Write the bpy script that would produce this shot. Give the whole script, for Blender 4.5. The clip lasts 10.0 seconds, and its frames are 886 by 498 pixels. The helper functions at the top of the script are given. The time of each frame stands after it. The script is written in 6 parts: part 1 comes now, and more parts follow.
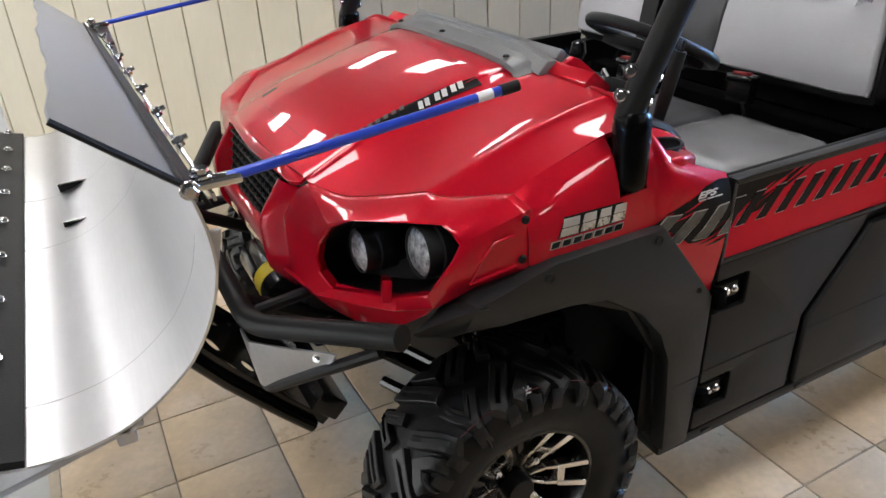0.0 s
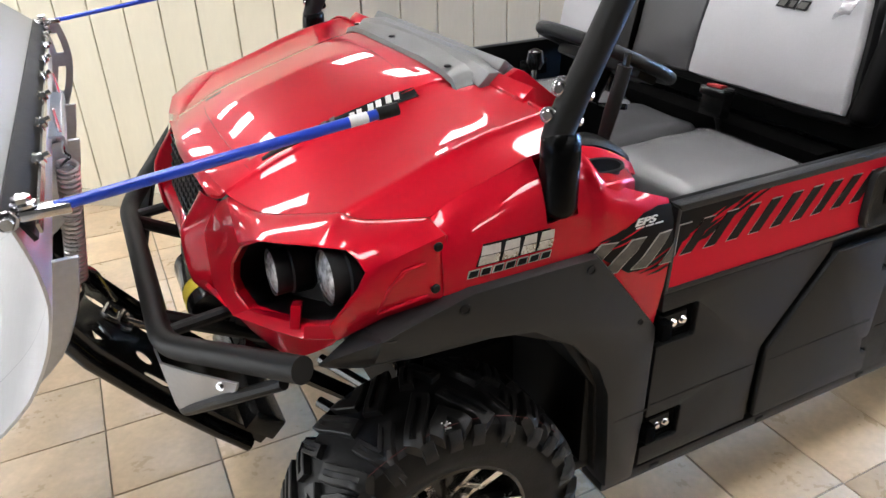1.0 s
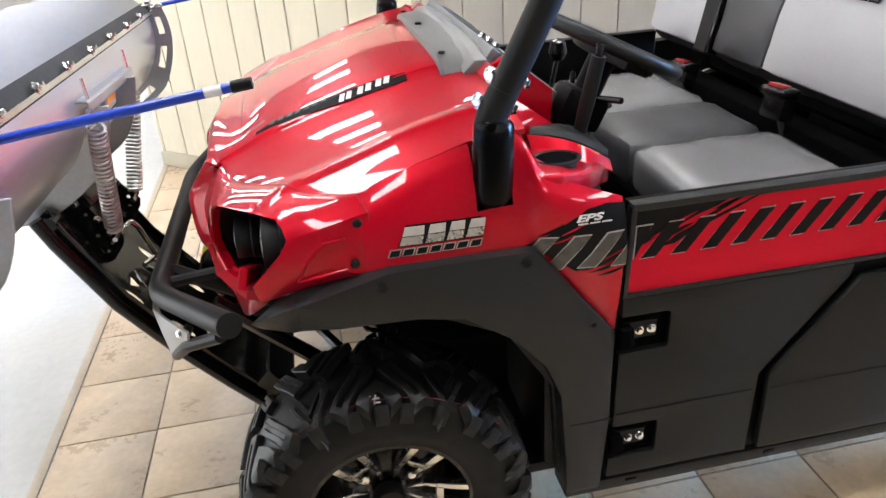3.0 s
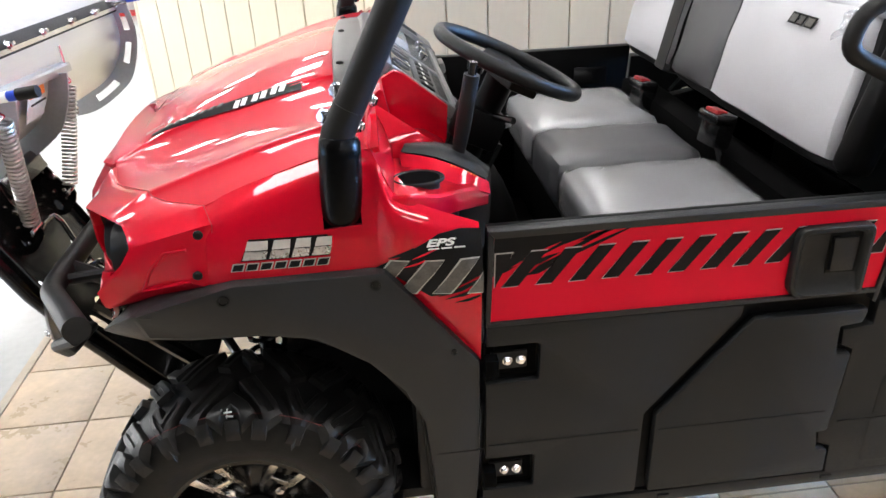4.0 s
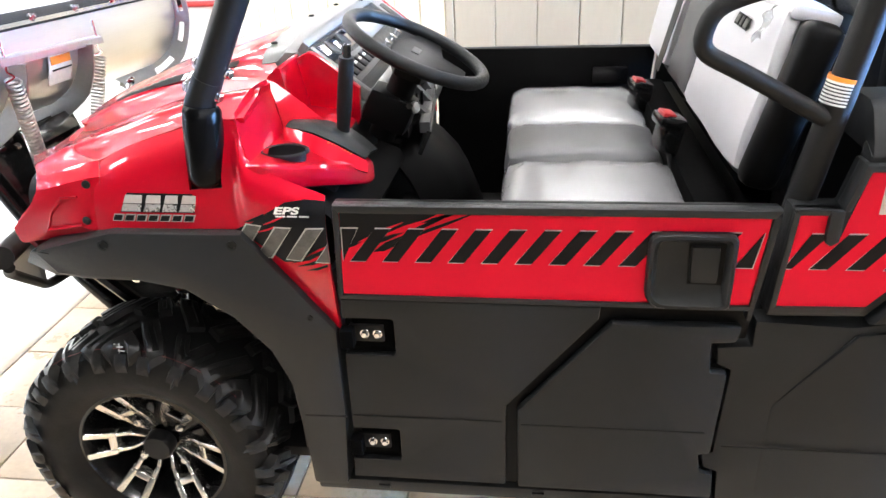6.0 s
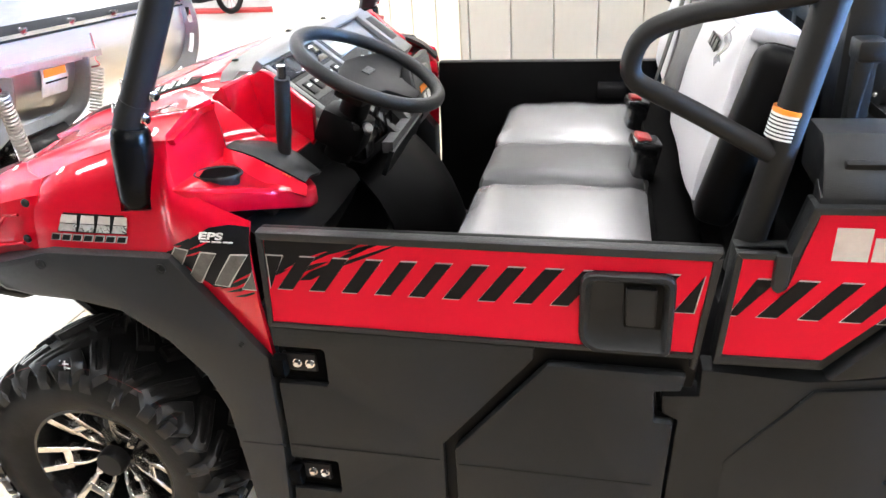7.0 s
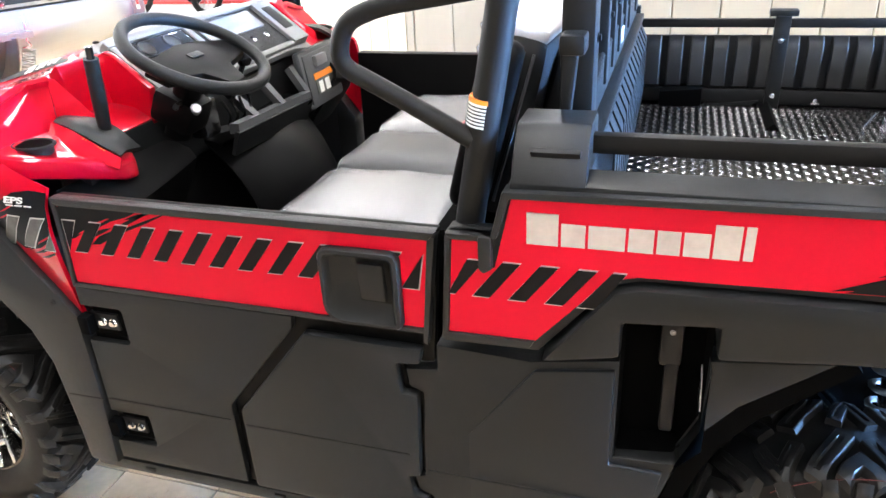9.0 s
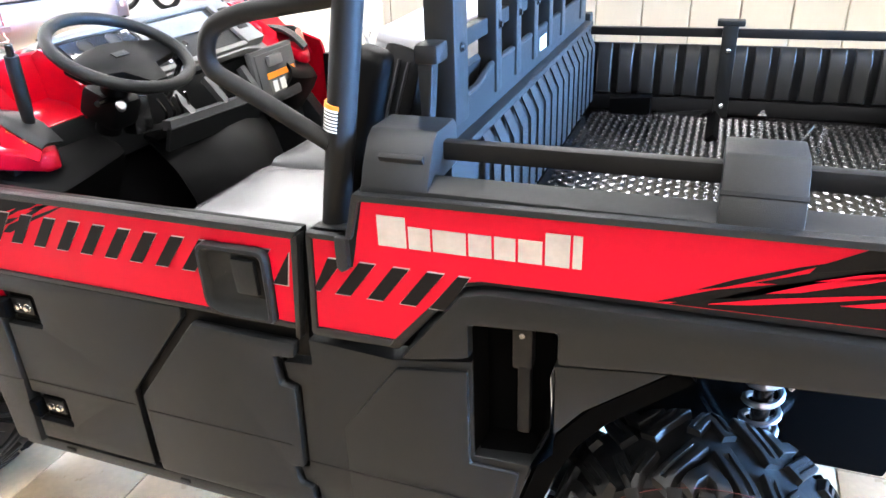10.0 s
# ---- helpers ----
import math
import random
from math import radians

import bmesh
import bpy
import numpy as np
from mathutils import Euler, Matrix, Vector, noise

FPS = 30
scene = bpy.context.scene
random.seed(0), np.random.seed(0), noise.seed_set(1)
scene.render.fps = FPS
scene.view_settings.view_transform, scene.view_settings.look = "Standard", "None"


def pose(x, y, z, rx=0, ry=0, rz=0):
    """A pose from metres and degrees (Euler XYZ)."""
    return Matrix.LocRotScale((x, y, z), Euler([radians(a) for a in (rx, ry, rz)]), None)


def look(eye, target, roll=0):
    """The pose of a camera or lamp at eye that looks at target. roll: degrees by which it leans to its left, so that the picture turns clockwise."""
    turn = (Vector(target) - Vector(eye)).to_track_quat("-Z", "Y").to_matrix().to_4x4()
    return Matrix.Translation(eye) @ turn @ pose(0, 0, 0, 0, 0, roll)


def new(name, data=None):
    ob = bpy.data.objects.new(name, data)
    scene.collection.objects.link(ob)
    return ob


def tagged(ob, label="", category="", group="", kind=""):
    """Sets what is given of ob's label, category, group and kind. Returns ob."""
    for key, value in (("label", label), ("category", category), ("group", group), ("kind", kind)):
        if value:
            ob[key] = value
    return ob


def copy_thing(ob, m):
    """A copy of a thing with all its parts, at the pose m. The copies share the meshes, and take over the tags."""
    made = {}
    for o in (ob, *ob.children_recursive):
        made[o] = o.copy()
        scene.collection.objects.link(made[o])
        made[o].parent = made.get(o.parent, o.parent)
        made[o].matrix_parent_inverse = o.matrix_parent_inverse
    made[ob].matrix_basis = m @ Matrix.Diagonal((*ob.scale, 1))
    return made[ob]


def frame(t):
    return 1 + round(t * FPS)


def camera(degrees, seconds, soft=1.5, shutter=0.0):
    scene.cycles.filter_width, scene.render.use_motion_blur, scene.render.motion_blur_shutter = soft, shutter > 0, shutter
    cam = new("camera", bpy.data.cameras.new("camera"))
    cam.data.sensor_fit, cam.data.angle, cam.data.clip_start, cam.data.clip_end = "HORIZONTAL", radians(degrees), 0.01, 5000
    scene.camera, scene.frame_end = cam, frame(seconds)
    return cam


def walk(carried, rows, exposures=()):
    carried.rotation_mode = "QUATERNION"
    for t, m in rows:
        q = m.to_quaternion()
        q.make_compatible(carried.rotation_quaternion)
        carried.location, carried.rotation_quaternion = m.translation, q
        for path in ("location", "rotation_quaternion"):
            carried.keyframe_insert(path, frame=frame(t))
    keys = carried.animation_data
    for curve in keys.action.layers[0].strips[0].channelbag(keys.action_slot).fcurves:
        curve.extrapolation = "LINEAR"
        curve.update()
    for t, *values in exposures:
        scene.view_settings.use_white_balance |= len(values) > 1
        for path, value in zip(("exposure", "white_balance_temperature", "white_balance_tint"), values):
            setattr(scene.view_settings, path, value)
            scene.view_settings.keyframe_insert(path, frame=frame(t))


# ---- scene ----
cam = camera(63.2, 10.0)
PATH = [
    (0, (-0.723, -1.796, 1.7), (0.077, -0.217, 0.768), -2.8),
    (0.5, (-0.582, -1.775, 1.702), (0.203, -0.199, 0.753), -1.5),
    (1, (-0.488, -1.788, 1.7), (0.268, -0.193, 0.759), -2.0),
    (1.5, (-0.39, -1.847, 1.7), (0.238, -0.192, 0.769), -2.3),
    (2, (-0.283, -1.912, 1.703), (0.193, -0.204, 0.778), -2.7),
    (2.2, (-0.237, -1.933, 1.702), (0.189, -0.211, 0.778), -2.7),
    (3.3, (0.068, -1.982, 1.651), (0.304, -0.229, 0.718), -4.1),
    (3.5, (0.153, -1.975, 1.648), (0.35, -0.223, 0.704), -3.7),
    (4, (0.357, -1.981, 1.659), (0.514, -0.213, 0.738), -2.7),
    (4.5, (0.561, -2.038, 1.672), (0.582, -0.259, 0.759), -2.3),
    (5, (0.729, -2.088, 1.667), (0.612, -0.31, 0.759), -2.6),
    (5.5, (0.846, -2.089, 1.641), (0.677, -0.321, 0.72), -2.6),
    (6.8, (1.16, -1.937, 1.611), (0.76, -0.185, 0.734), -3.4),
    (7, (1.214, -1.923, 1.627), (0.791, -0.183, 0.737), -3.6),
    (7.5, (1.428, -1.972, 1.635), (0.893, -0.258, 0.755), -3.2),
    (8, (1.581, -1.997, 1.633), (1.018, -0.293, 0.749), -2.9),
    (8.5, (1.682, -1.959, 1.619), (1.098, -0.259, 0.742), -3.8),
    (9, (1.81, -1.87, 1.602), (1.244, -0.173, 0.708), -3.1),
    (9.5, (1.955, -1.8, 1.608), (1.398, -0.116, 0.683), -1.7),
    (10, (2.128, -1.804, 1.61), (1.475, -0.137, 0.719), -2.5),
]
walk(cam, [(t, look(eye, target, roll)) for t, eye, target, roll in PATH],
     [(0, 0.10), (1, 0.56), (2, 0.68), (3.5, 0.78), (4.5, 1.15), (7.0, 1.54), (8.5, 1.62), (10, 1.88)])

# ---- light: ceiling troffers of the showroom, cool daylight from a shop window behind the vehicle ----
world = bpy.data.worlds.new("world")
scene.world = world
world.use_nodes = True
wn = world.node_tree.nodes
sky = wn.new("ShaderNodeTexSky")
sky.sky_type, sky.sun_disc, sky.sun_elevation, sky.sun_rotation = "NISHITA", False, radians(25), radians(60)
world.node_tree.links.new(sky.outputs[0], wn["Background"].inputs[0])
wn["Background"].inputs[1].default_value = 0.05
LAMP_POWER = 13.5
for nm, at, to, power, tint in (("window_daylight_east", (6.98, 0.10, 1.575), (1.7, 0.0, 0.95), 115.0, (0.24, 0.50, 1.0)), ("window_daylight_west", (-8.98, 3.0, 1.575), (0, 3.0, 1.575), 430.0, (0.97, 0.98, 1.0))):
    win = new(nm, bpy.data.lights.new(nm, "AREA"))
    win.data.shape, win.data.size, win.data.size_y, win.data.energy, win.data.color = "RECTANGLE", 10.8 if "west" in nm else 2.1, 2.1, power, tint
    win.data.spread = radians(30 if "east" in nm else 180)
    win.matrix_world = look(at, to)

# ---- materials ----
def mat(name, color, rough=0.5, metal=0.0, coat=0.0, coat_rough=0.05, vary=0.12, scale=6.0, fine=90.0, bump=0.0, bump_scale=300.0,
        rough_vary=0.1, stain=None, stain_amount=0.0, stretch=(1, 1, 1), spec=0.5, emit=0.0, emit_color=(1, 1, 1)):
    """A surface with colour that wanders at two scales, uneven gloss and fine relief."""
    m = bpy.data.materials.new(name)
    m.use_nodes = True
    n, l = m.node_tree.nodes, m.node_tree.links
    b = n["Principled BSDF"]
    tc = n.new("ShaderNodeTexCoord")
    mp = n.new("ShaderNodeMapping")
    mp.inputs["Scale"].default_value = stretch
    l.new(tc.outputs["Object"], mp.inputs["Vector"])
    big, small = n.new("ShaderNodeTexNoise"), n.new("ShaderNodeTexNoise")
    big.inputs["Scale"].default_value, small.inputs["Scale"].default_value = scale, fine
    big.inputs["Detail"].default_value = 4
    for t in (big, small):
        l.new(mp.outputs[0], t.inputs["Vector"])
    mixf = n.new("ShaderNodeMath")
    mixf.operation = "MULTIPLY_ADD"
    l.new(big.outputs[0], mixf.inputs[0])
    mixf.inputs[1].default_value = 0.65
    half = n.new("ShaderNodeMath")
    half.operation = "MULTIPLY"
    l.new(small.outputs[0], half.inputs[0])
    half.inputs[1].default_value = 0.35
    l.new(half.outputs[0], mixf.inputs[2])
    ramp = n.new("ShaderNodeValToRGB")
    dark = [c * (1 - vary) for c in color]
    light = [min(1, c * (1 + vary)) for c in color]
    ramp.color_ramp.elements[0].color, ramp.color_ramp.elements[1].color = (*dark, 1), (*light, 1)
    ramp.color_ramp.elements[0].position, ramp.color_ramp.elements[1].position = 0.3, 0.7
    l.new(mixf.outputs[0], ramp.inputs[0])
    out = ramp.outputs[0]
    if stain:
        sn = n.new("ShaderNodeTexNoise")
        sn.inputs["Scale"].default_value, sn.inputs["Detail"].default_value = scale * 2.3, 6
        l.new(mp.outputs[0], sn.inputs["Vector"])
        sr = n.new("ShaderNodeValToRGB")
        sr.color_ramp.elements[0].position, sr.color_ramp.elements[1].position = 0.42, 0.80
        l.new(sn.outputs[0], sr.inputs[0])
        sm = n.new("ShaderNodeMath")
        sm.operation = "MULTIPLY"
        sm.inputs[1].default_value = stain_amount
        l.new(sr.outputs[0], sm.inputs[0])
        mx = n.new("ShaderNodeMix")
        mx.data_type = "RGBA"
        l.new(sm.outputs[0], mx.inputs[0])
        l.new(out, mx.inputs[6])
        mx.inputs[7].default_value = (*stain, 1)
        out = mx.outputs[2]
    l.new(out, b.inputs["Base Color"])
    rr = n.new("ShaderNodeMapRange")
    rr.inputs[3].default_value, rr.inputs[4].default_value = max(0.02, rough - rough_vary), min(1, rough + rough_vary)
    l.new(mixf.outputs[0], rr.inputs[0])
    l.new(rr.outputs[0], b.inputs["Roughness"])
    b.inputs["Metallic"].default_value = metal
    b.inputs["Specular IOR Level"].default_value = spec
    b.inputs["Coat Weight"].default_value = coat
    b.inputs["Coat Roughness"].default_value = coat_rough
    if bump:
        bn = n.new("ShaderNodeTexNoise")
        bn.inputs["Scale"].default_value, bn.inputs["Detail"].default_value = bump_scale, 3
        l.new(mp.outputs[0], bn.inputs["Vector"])
        bp = n.new("ShaderNodeBump")
        bp.inputs["Strength"].default_value, bp.inputs["Distance"].default_value = bump, 0.002
        l.new(bn.outputs[0], bp.inputs["Height"])
        l.new(bp.outputs[0], b.inputs["Normal"])
    if emit:
        b.inputs["Emission Color"].default_value = (*emit_color, 1)
        b.inputs["Emission Strength"].default_value = emit
    return m


RED = mat("metallic_red_paint", (0.52, 0.0010, 0.0160), 0.38, metal=0.30, coat=1.0, coat_rough=0.008, vary=0.05, scale=3, fine=60, rough_vary=0.03, spec=0.12)
RED.node_tree.nodes["Principled BSDF"].inputs["Coat IOR"].default_value = 1.42
DECAL = mat("red_decal_film", (0.60, 0.004, 0.024), 0.42, vary=0.05, scale=5, fine=400, rough_vary=0.05, spec=0.14)
BLACK = mat("textured_black_plastic", (0.0093, 0.0101, 0.0105), 0.44, spec=0.24, vary=0.2, scale=4, fine=160, bump=0.35, bump_scale=700, rough_vary=0.1)
TRIM = mat("grey_black_plastic", (0.0116, 0.0123, 0.0127), 0.42, spec=0.32, vary=0.2, scale=5, fine=160, bump=0.3, bump_scale=600)
DARK = mat("black_underbody", (0.0045, 0.0045, 0.005), 0.5, spec=0.25, vary=0.3, scale=6, fine=120, bump=0.2, bump_scale=250)
GLOSS = mat("gloss_black_powdercoat", (0.0045, 0.0045, 0.0047), 0.25, vary=0.2, scale=5, fine=200, spec=0.3, coat=0.35, coat_rough=0.1, rough_vary=0.08)
PIPE = mat("satin_black_pipe", (0.0085, 0.0084, 0.0083), 0.50, spec=0.20, vary=0.2, scale=7, fine=200, bump=0.15, bump_scale=500)
INK = mat("black_decal_film", (0.006, 0.006, 0.0065), 0.45, vary=0.2, scale=8, fine=200, spec=0.12)
INKGREY = mat("grey_decal_film", (0.075, 0.073, 0.066), 0.45, vary=0.5, scale=40, fine=300)
LINE = mat("silver_decal_line", (0.42, 0.40, 0.38), 0.42, metal=0.2, vary=0.2, scale=20)
SILVER = mat("silver_badge", (0.62, 0.60, 0.58), 0.28, metal=0.8, vary=0.25, scale=25, fine=200)
SILVERINK = mat("silver_lettering_film", (0.50, 0.47, 0.44), 0.45, metal=0.2, vary=0.12, scale=30)
WHITE = mat("white_film", (0.80, 0.80, 0.80), 0.4, vary=0.05)
ORANGE = mat("orange_label", (0.85, 0.24, 0.02), 0.45, vary=0.06)
LABEL = mat("pale_label", (0.72, 0.72, 0.70), 0.45, vary=0.08, scale=60)
CHROME = mat("zinc_plated_steel", (0.72, 0.72, 0.73), 0.16, metal=1.0, vary=0.15, scale=20, fine=300, rough_vary=0.08)
SPRING = mat("spring_steel", (0.66, 0.65, 0.63), 0.30, metal=1.0, vary=0.2, scale=30, fine=300)
STAINLESS = mat("stainless_sheet", (0.72, 0.72, 0.73), 0.32, metal=1.0, vary=0.06, scale=2.5, fine=60, rough_vary=0.07, stretch=(1, 0.25, 6), bump=0.05, bump_scale=90)
GALV = mat("dull_steel_sheet", (0.46, 0.46, 0.47), 0.36, metal=1.0, vary=0.12, scale=3, fine=90, rough_vary=0.1)
FLAP = mat("grey_deflector_sheet", (0.30, 0.30, 0.31), 0.34, metal=0.85, vary=0.15, scale=3, fine=60, rough_vary=0.1, stretch=(1, 0.3, 1))
RUBBER = mat("tyre_rubber", (0.0040, 0.0040, 0.0041), 0.5, spec=0.2, vary=0.3, scale=9, fine=160, bump=0.25, bump_scale=200, stain=(0.032, 0.031, 0.03), stain_amount=0.25)
TREAD = mat("tread_rubber", (0.0075, 0.0074, 0.0072), 0.42, spec=0.28, vary=0.3, scale=14, fine=200, bump=0.2, bump_scale=250, stain=(0.045, 0.043, 0.04), stain_amount=0.3)
REDLINE = mat("red_mould_line", (0.11, 0.012, 0.010), 0.6)
BLUE = mat("blue_fibreglass", (0.012, 0.055, 0.50), 0.32, vary=0.12, scale=12, coat=0.4)
VINYL = mat("light_grey_vinyl", (0.46, 0.46, 0.48), 0.34, vary=0.05, scale=5, fine=200, bump=0.3, bump_scale=420, rough_vary=0.06)
SEATVINYL = mat("glossy_grey_seat_vinyl", (0.19, 0.19, 0.195), 0.24, spec=1.0, vary=0.05, scale=5, fine=200, bump=0.3, bump_scale=420, rough_vary=0.05)
VINYLDARK = mat("dark_grey_vinyl", (0.062, 0.062, 0.066), 0.40, vary=0.12, scale=5, fine=200, bump=0.3, bump_scale=420)
VINYLBLACK = mat("black_vinyl", (0.008, 0.008, 0.0085), 0.42, spec=0.25, vary=0.2, scale=5, fine=200, bump=0.25, bump_scale=420)
MACHINED = mat("machined_aluminium", (0.80, 0.77, 0.72), 0.25, metal=1.0, vary=0.08, scale=20, fine=300)
REFLECTOR = mat("lamp_reflector", (0.36, 0.36, 0.36), 0.22, metal=0.25, vary=0.9, scale=45, fine=120, bump=1.0, bump_scale=90)
REDPLASTIC = mat("red_buckle_button", (0.28, 0.008, 0.010), 0.35)
DASH = mat("silver_grey_dash_plastic", (0.17, 0.17, 0.17), 0.40, metal=0.25, vary=0.1, scale=6, bump=0.15, bump_scale=500)
SCREEN = mat("dark_gauge_glass", (0.03, 0.035, 0.05), 0.08, coat=1.0, coat_rough=0.03)
WALLPAINT = mat("cream_painted_boards", (0.62, 0.57, 0.44), 0.55, vary=0.05, scale=2.5, fine=40, bump=0.25, bump_scale=60, stretch=(1, 1, 0.3), stain=(0.50, 0.45, 0.33), stain_amount=0.25)
WALLB = mat("beige_painted_boards", (0.50, 0.45, 0.34), 0.55, vary=0.05, scale=2.5, fine=40, bump=0.25, bump_scale=60, stretch=(1, 1, 0.3), stain=(0.42, 0.37, 0.27), stain_amount=0.25)
GROOVE = mat("wall_groove_paint", (0.36, 0.33, 0.25), 0.7, vary=0.1)
BASE = mat("baseboard_paint", (0.42, 0.38, 0.29), 0.5, vary=0.08)
PLAIN = mat("white_wall_paint", (0.50, 0.50, 0.48), 0.6, vary=0.04, scale=2)
STUB = mat("wet_black_enamel", (0.002, 0.002, 0.0021), 0.26, spec=0.10, vary=0.1)
CLEAR = mat("clear_plastic_film", (0.85, 0.86, 0.88), 0.10, vary=0.05)
CLEAR.node_tree.nodes["Principled BSDF"].inputs["Transmission Weight"].default_value = 0.75
TRAYGREY = mat("mid_grey_tray_plastic", (0.055, 0.056, 0.058), 0.42, vary=0.12, scale=8, bump=0.2, bump_scale=500)
# darker copy of the black plastic, with shade put into its colour
SHADE = mat("shaded_black_plastic", (0.0024, 0.0024, 0.0025), 0.45, spec=0.10, vary=0.2)
# near-zero black: the darkness of holes and recesses is put into the colour
VOID = mat("matt_shade_black", (0.001, 0.001, 0.001), 0.95, spec=0.05)
# dark grey chosen to dim what the black flank reflects
DIM = mat("dimmed_wall", (0.13, 0.13, 0.13), 0.7, vary=0.06, scale=2)
# coloured near-black so the hood reflects dark between the troffers
CEIL = mat("darkened_ceiling", (0.07, 0.07, 0.07), 0.8, vary=0.05, scale=3, fine=60, bump=0.4, bump_scale=80)
CONCRETE = mat("polished_concrete", (0.50, 0.51, 0.50), 0.22, vary=0.10, scale=1.5, fine=30, rough_vary=0.1, stain=(0.48, 0.48, 0.46), stain_amount=0.4)
GROUT = mat("tile_grout", (0.30, 0.25, 0.19), 0.8, vary=0.2, scale=20)
STRIP = mat("transition_strip", (0.46, 0.39, 0.29), 0.45, vary=0.1, scale=10)
GLOW = mat("troffer_diffuser", (0.9, 0.9, 0.9), 0.5, emit=LAMP_POWER, emit_color=(1.0, 0.985, 0.985))


def tile_material():
    m = mat("stone_look_tile", (0.62, 0.475, 0.315), 0.30, vary=0.16, scale=5, fine=45, rough_vary=0.12, bump=0.12, bump_scale=60, stain=(0.46, 0.36, 0.25), stain_amount=0.5)
    n, l = m.node_tree.nodes, m.node_tree.links
    info, mp = n.new("ShaderNodeObjectInfo"), n["Mapping"]
    mul = n.new("ShaderNodeVectorMath")
    mul.operation = "MULTIPLY_ADD"
    mul.inputs[1].default_value, mul.inputs[2].default_value = (37, 53, 11), (0, 0, 0)
    l.new(info.outputs["Random"], mul.inputs[0])
    l.new(mul.outputs[0], mp.inputs["Location"])
    hsv = n.new("ShaderNodeHueSaturation")
    val = n.new("ShaderNodeMapRange")
    val.inputs[3].default_value, val.inputs[4].default_value = 0.90, 1.10
    l.new(info.outputs["Random"], val.inputs[0])
    l.new(val.outputs[0], hsv.inputs["Value"])
    src = n["Principled BSDF"].inputs["Base Color"].links[0].from_socket
    l.new(src, hsv.inputs["Color"])
    l.new(hsv.outputs[0], n["Principled BSDF"].inputs["Base Color"])
    return m


TILE = tile_material()

# ---- mesh helpers ----
def mesh_of(bm, name, material, sharp=35):
    me = bpy.data.meshes.new(name)
    bmesh.ops.recalc_face_normals(bm, faces=bm.faces)
    for f in bm.faces:
        f.smooth = True
    bm.to_mesh(me)
    bm.free()
    me.set_sharp_from_angle(angle=radians(sharp))
    me.materials.append(material)
    return me


def thing(name, at, label, category, group="", kind=""):
    ob = new(name)
    ob.location = at
    ob.empty_display_size = 0.1
    bpy.context.view_layer.update()
    return tagged(ob, label, category, group, kind)


def adopt(ob, parent):
    if parent is not None:
        ob.parent = parent
        if parent.type == "EMPTY":
            ob.matrix_parent_inverse = Matrix.Translation(parent.location).inverted()
    return ob


def part(name, bm, material, parent, label="", sharp=35):
    ob = adopt(new(name, mesh_of(bm, name, material, sharp)), parent)
    return tagged(ob, label) if label else ob


def solo(name, bm, material, label, category, group="", kind="", sharp=35):
    return tagged(new(name, mesh_of(bm, name, material, sharp)), label, category, group, kind)


def join(*bms):
    out = bmesh.new()
    for b in bms:
        me = bpy.data.meshes.new("tmp")
        b.to_mesh(me)
        b.free()
        out.from_mesh(me)
        bpy.data.meshes.remove(me)
    return out


def bevelled(bm, width, seg=2, angle=30):
    if width > 0:
        es = [e for e in bm.edges if len(e.link_faces) == 2 and e.calc_face_angle(0) > radians(angle)]
        bmesh.ops.bevel(bm, geom=es, offset=width, segments=seg, profile=0.6, affect="EDGES", clamp_overlap=True)
    return bm


def box(c, s, bevel=0.004, rot=(0, 0, 0), seg=2):
    bm = bmesh.new()
    bmesh.ops.create_cube(bm, size=1)
    bmesh.ops.transform(bm, matrix=Matrix.Diagonal((*s, 1)), verts=bm.verts)
    bevelled(bm, bevel, seg)
    bmesh.ops.transform(bm, matrix=pose(*c, *rot), verts=bm.verts)
    return bm


def prism(poly, a, b, axis="y", bevel=0.0, seg=2):
    """A flat outline (two coordinates a corner) pulled out along an axis from a to b."""
    bm = bmesh.new()

    def at(p, h):
        return {"y": (p[0], h, p[1]), "x": (h, p[0], p[1]), "z": (p[0], p[1], h)}[axis]

    lo, hi = [bm.verts.new(at(p, a)) for p in poly], [bm.verts.new(at(p, b)) for p in poly]
    bm.faces.new(lo), bm.faces.new(hi)
    for i in range(len(poly)):
        j = (i + 1) % len(poly)
        bm.faces.new((lo[i], lo[j], hi[j], hi[i]))
    bmesh.ops.recalc_face_normals(bm, faces=bm.faces)
    bevelled(bm, bevel, seg)
    return bm


def rounded(pts, r, n=5):
    """A polyline with its inner corners rounded."""
    pts = [Vector(p) for p in pts]
    out = [pts[0]]
    for i in range(1, len(pts) - 1):
        a, b, c = pts[i - 1], pts[i], pts[i + 1]
        k = min(r, (a - b).length * 0.45, (c - b).length * 0.45)
        p, q = b + (a - b).normalized() * k, b + (c - b).normalized() * k
        for s in range(n + 1):
            t = s / n
            out.append(p * (1 - t) ** 2 + b * 2 * t * (1 - t) + q * t * t)
    out.append(pts[-1])
    return out


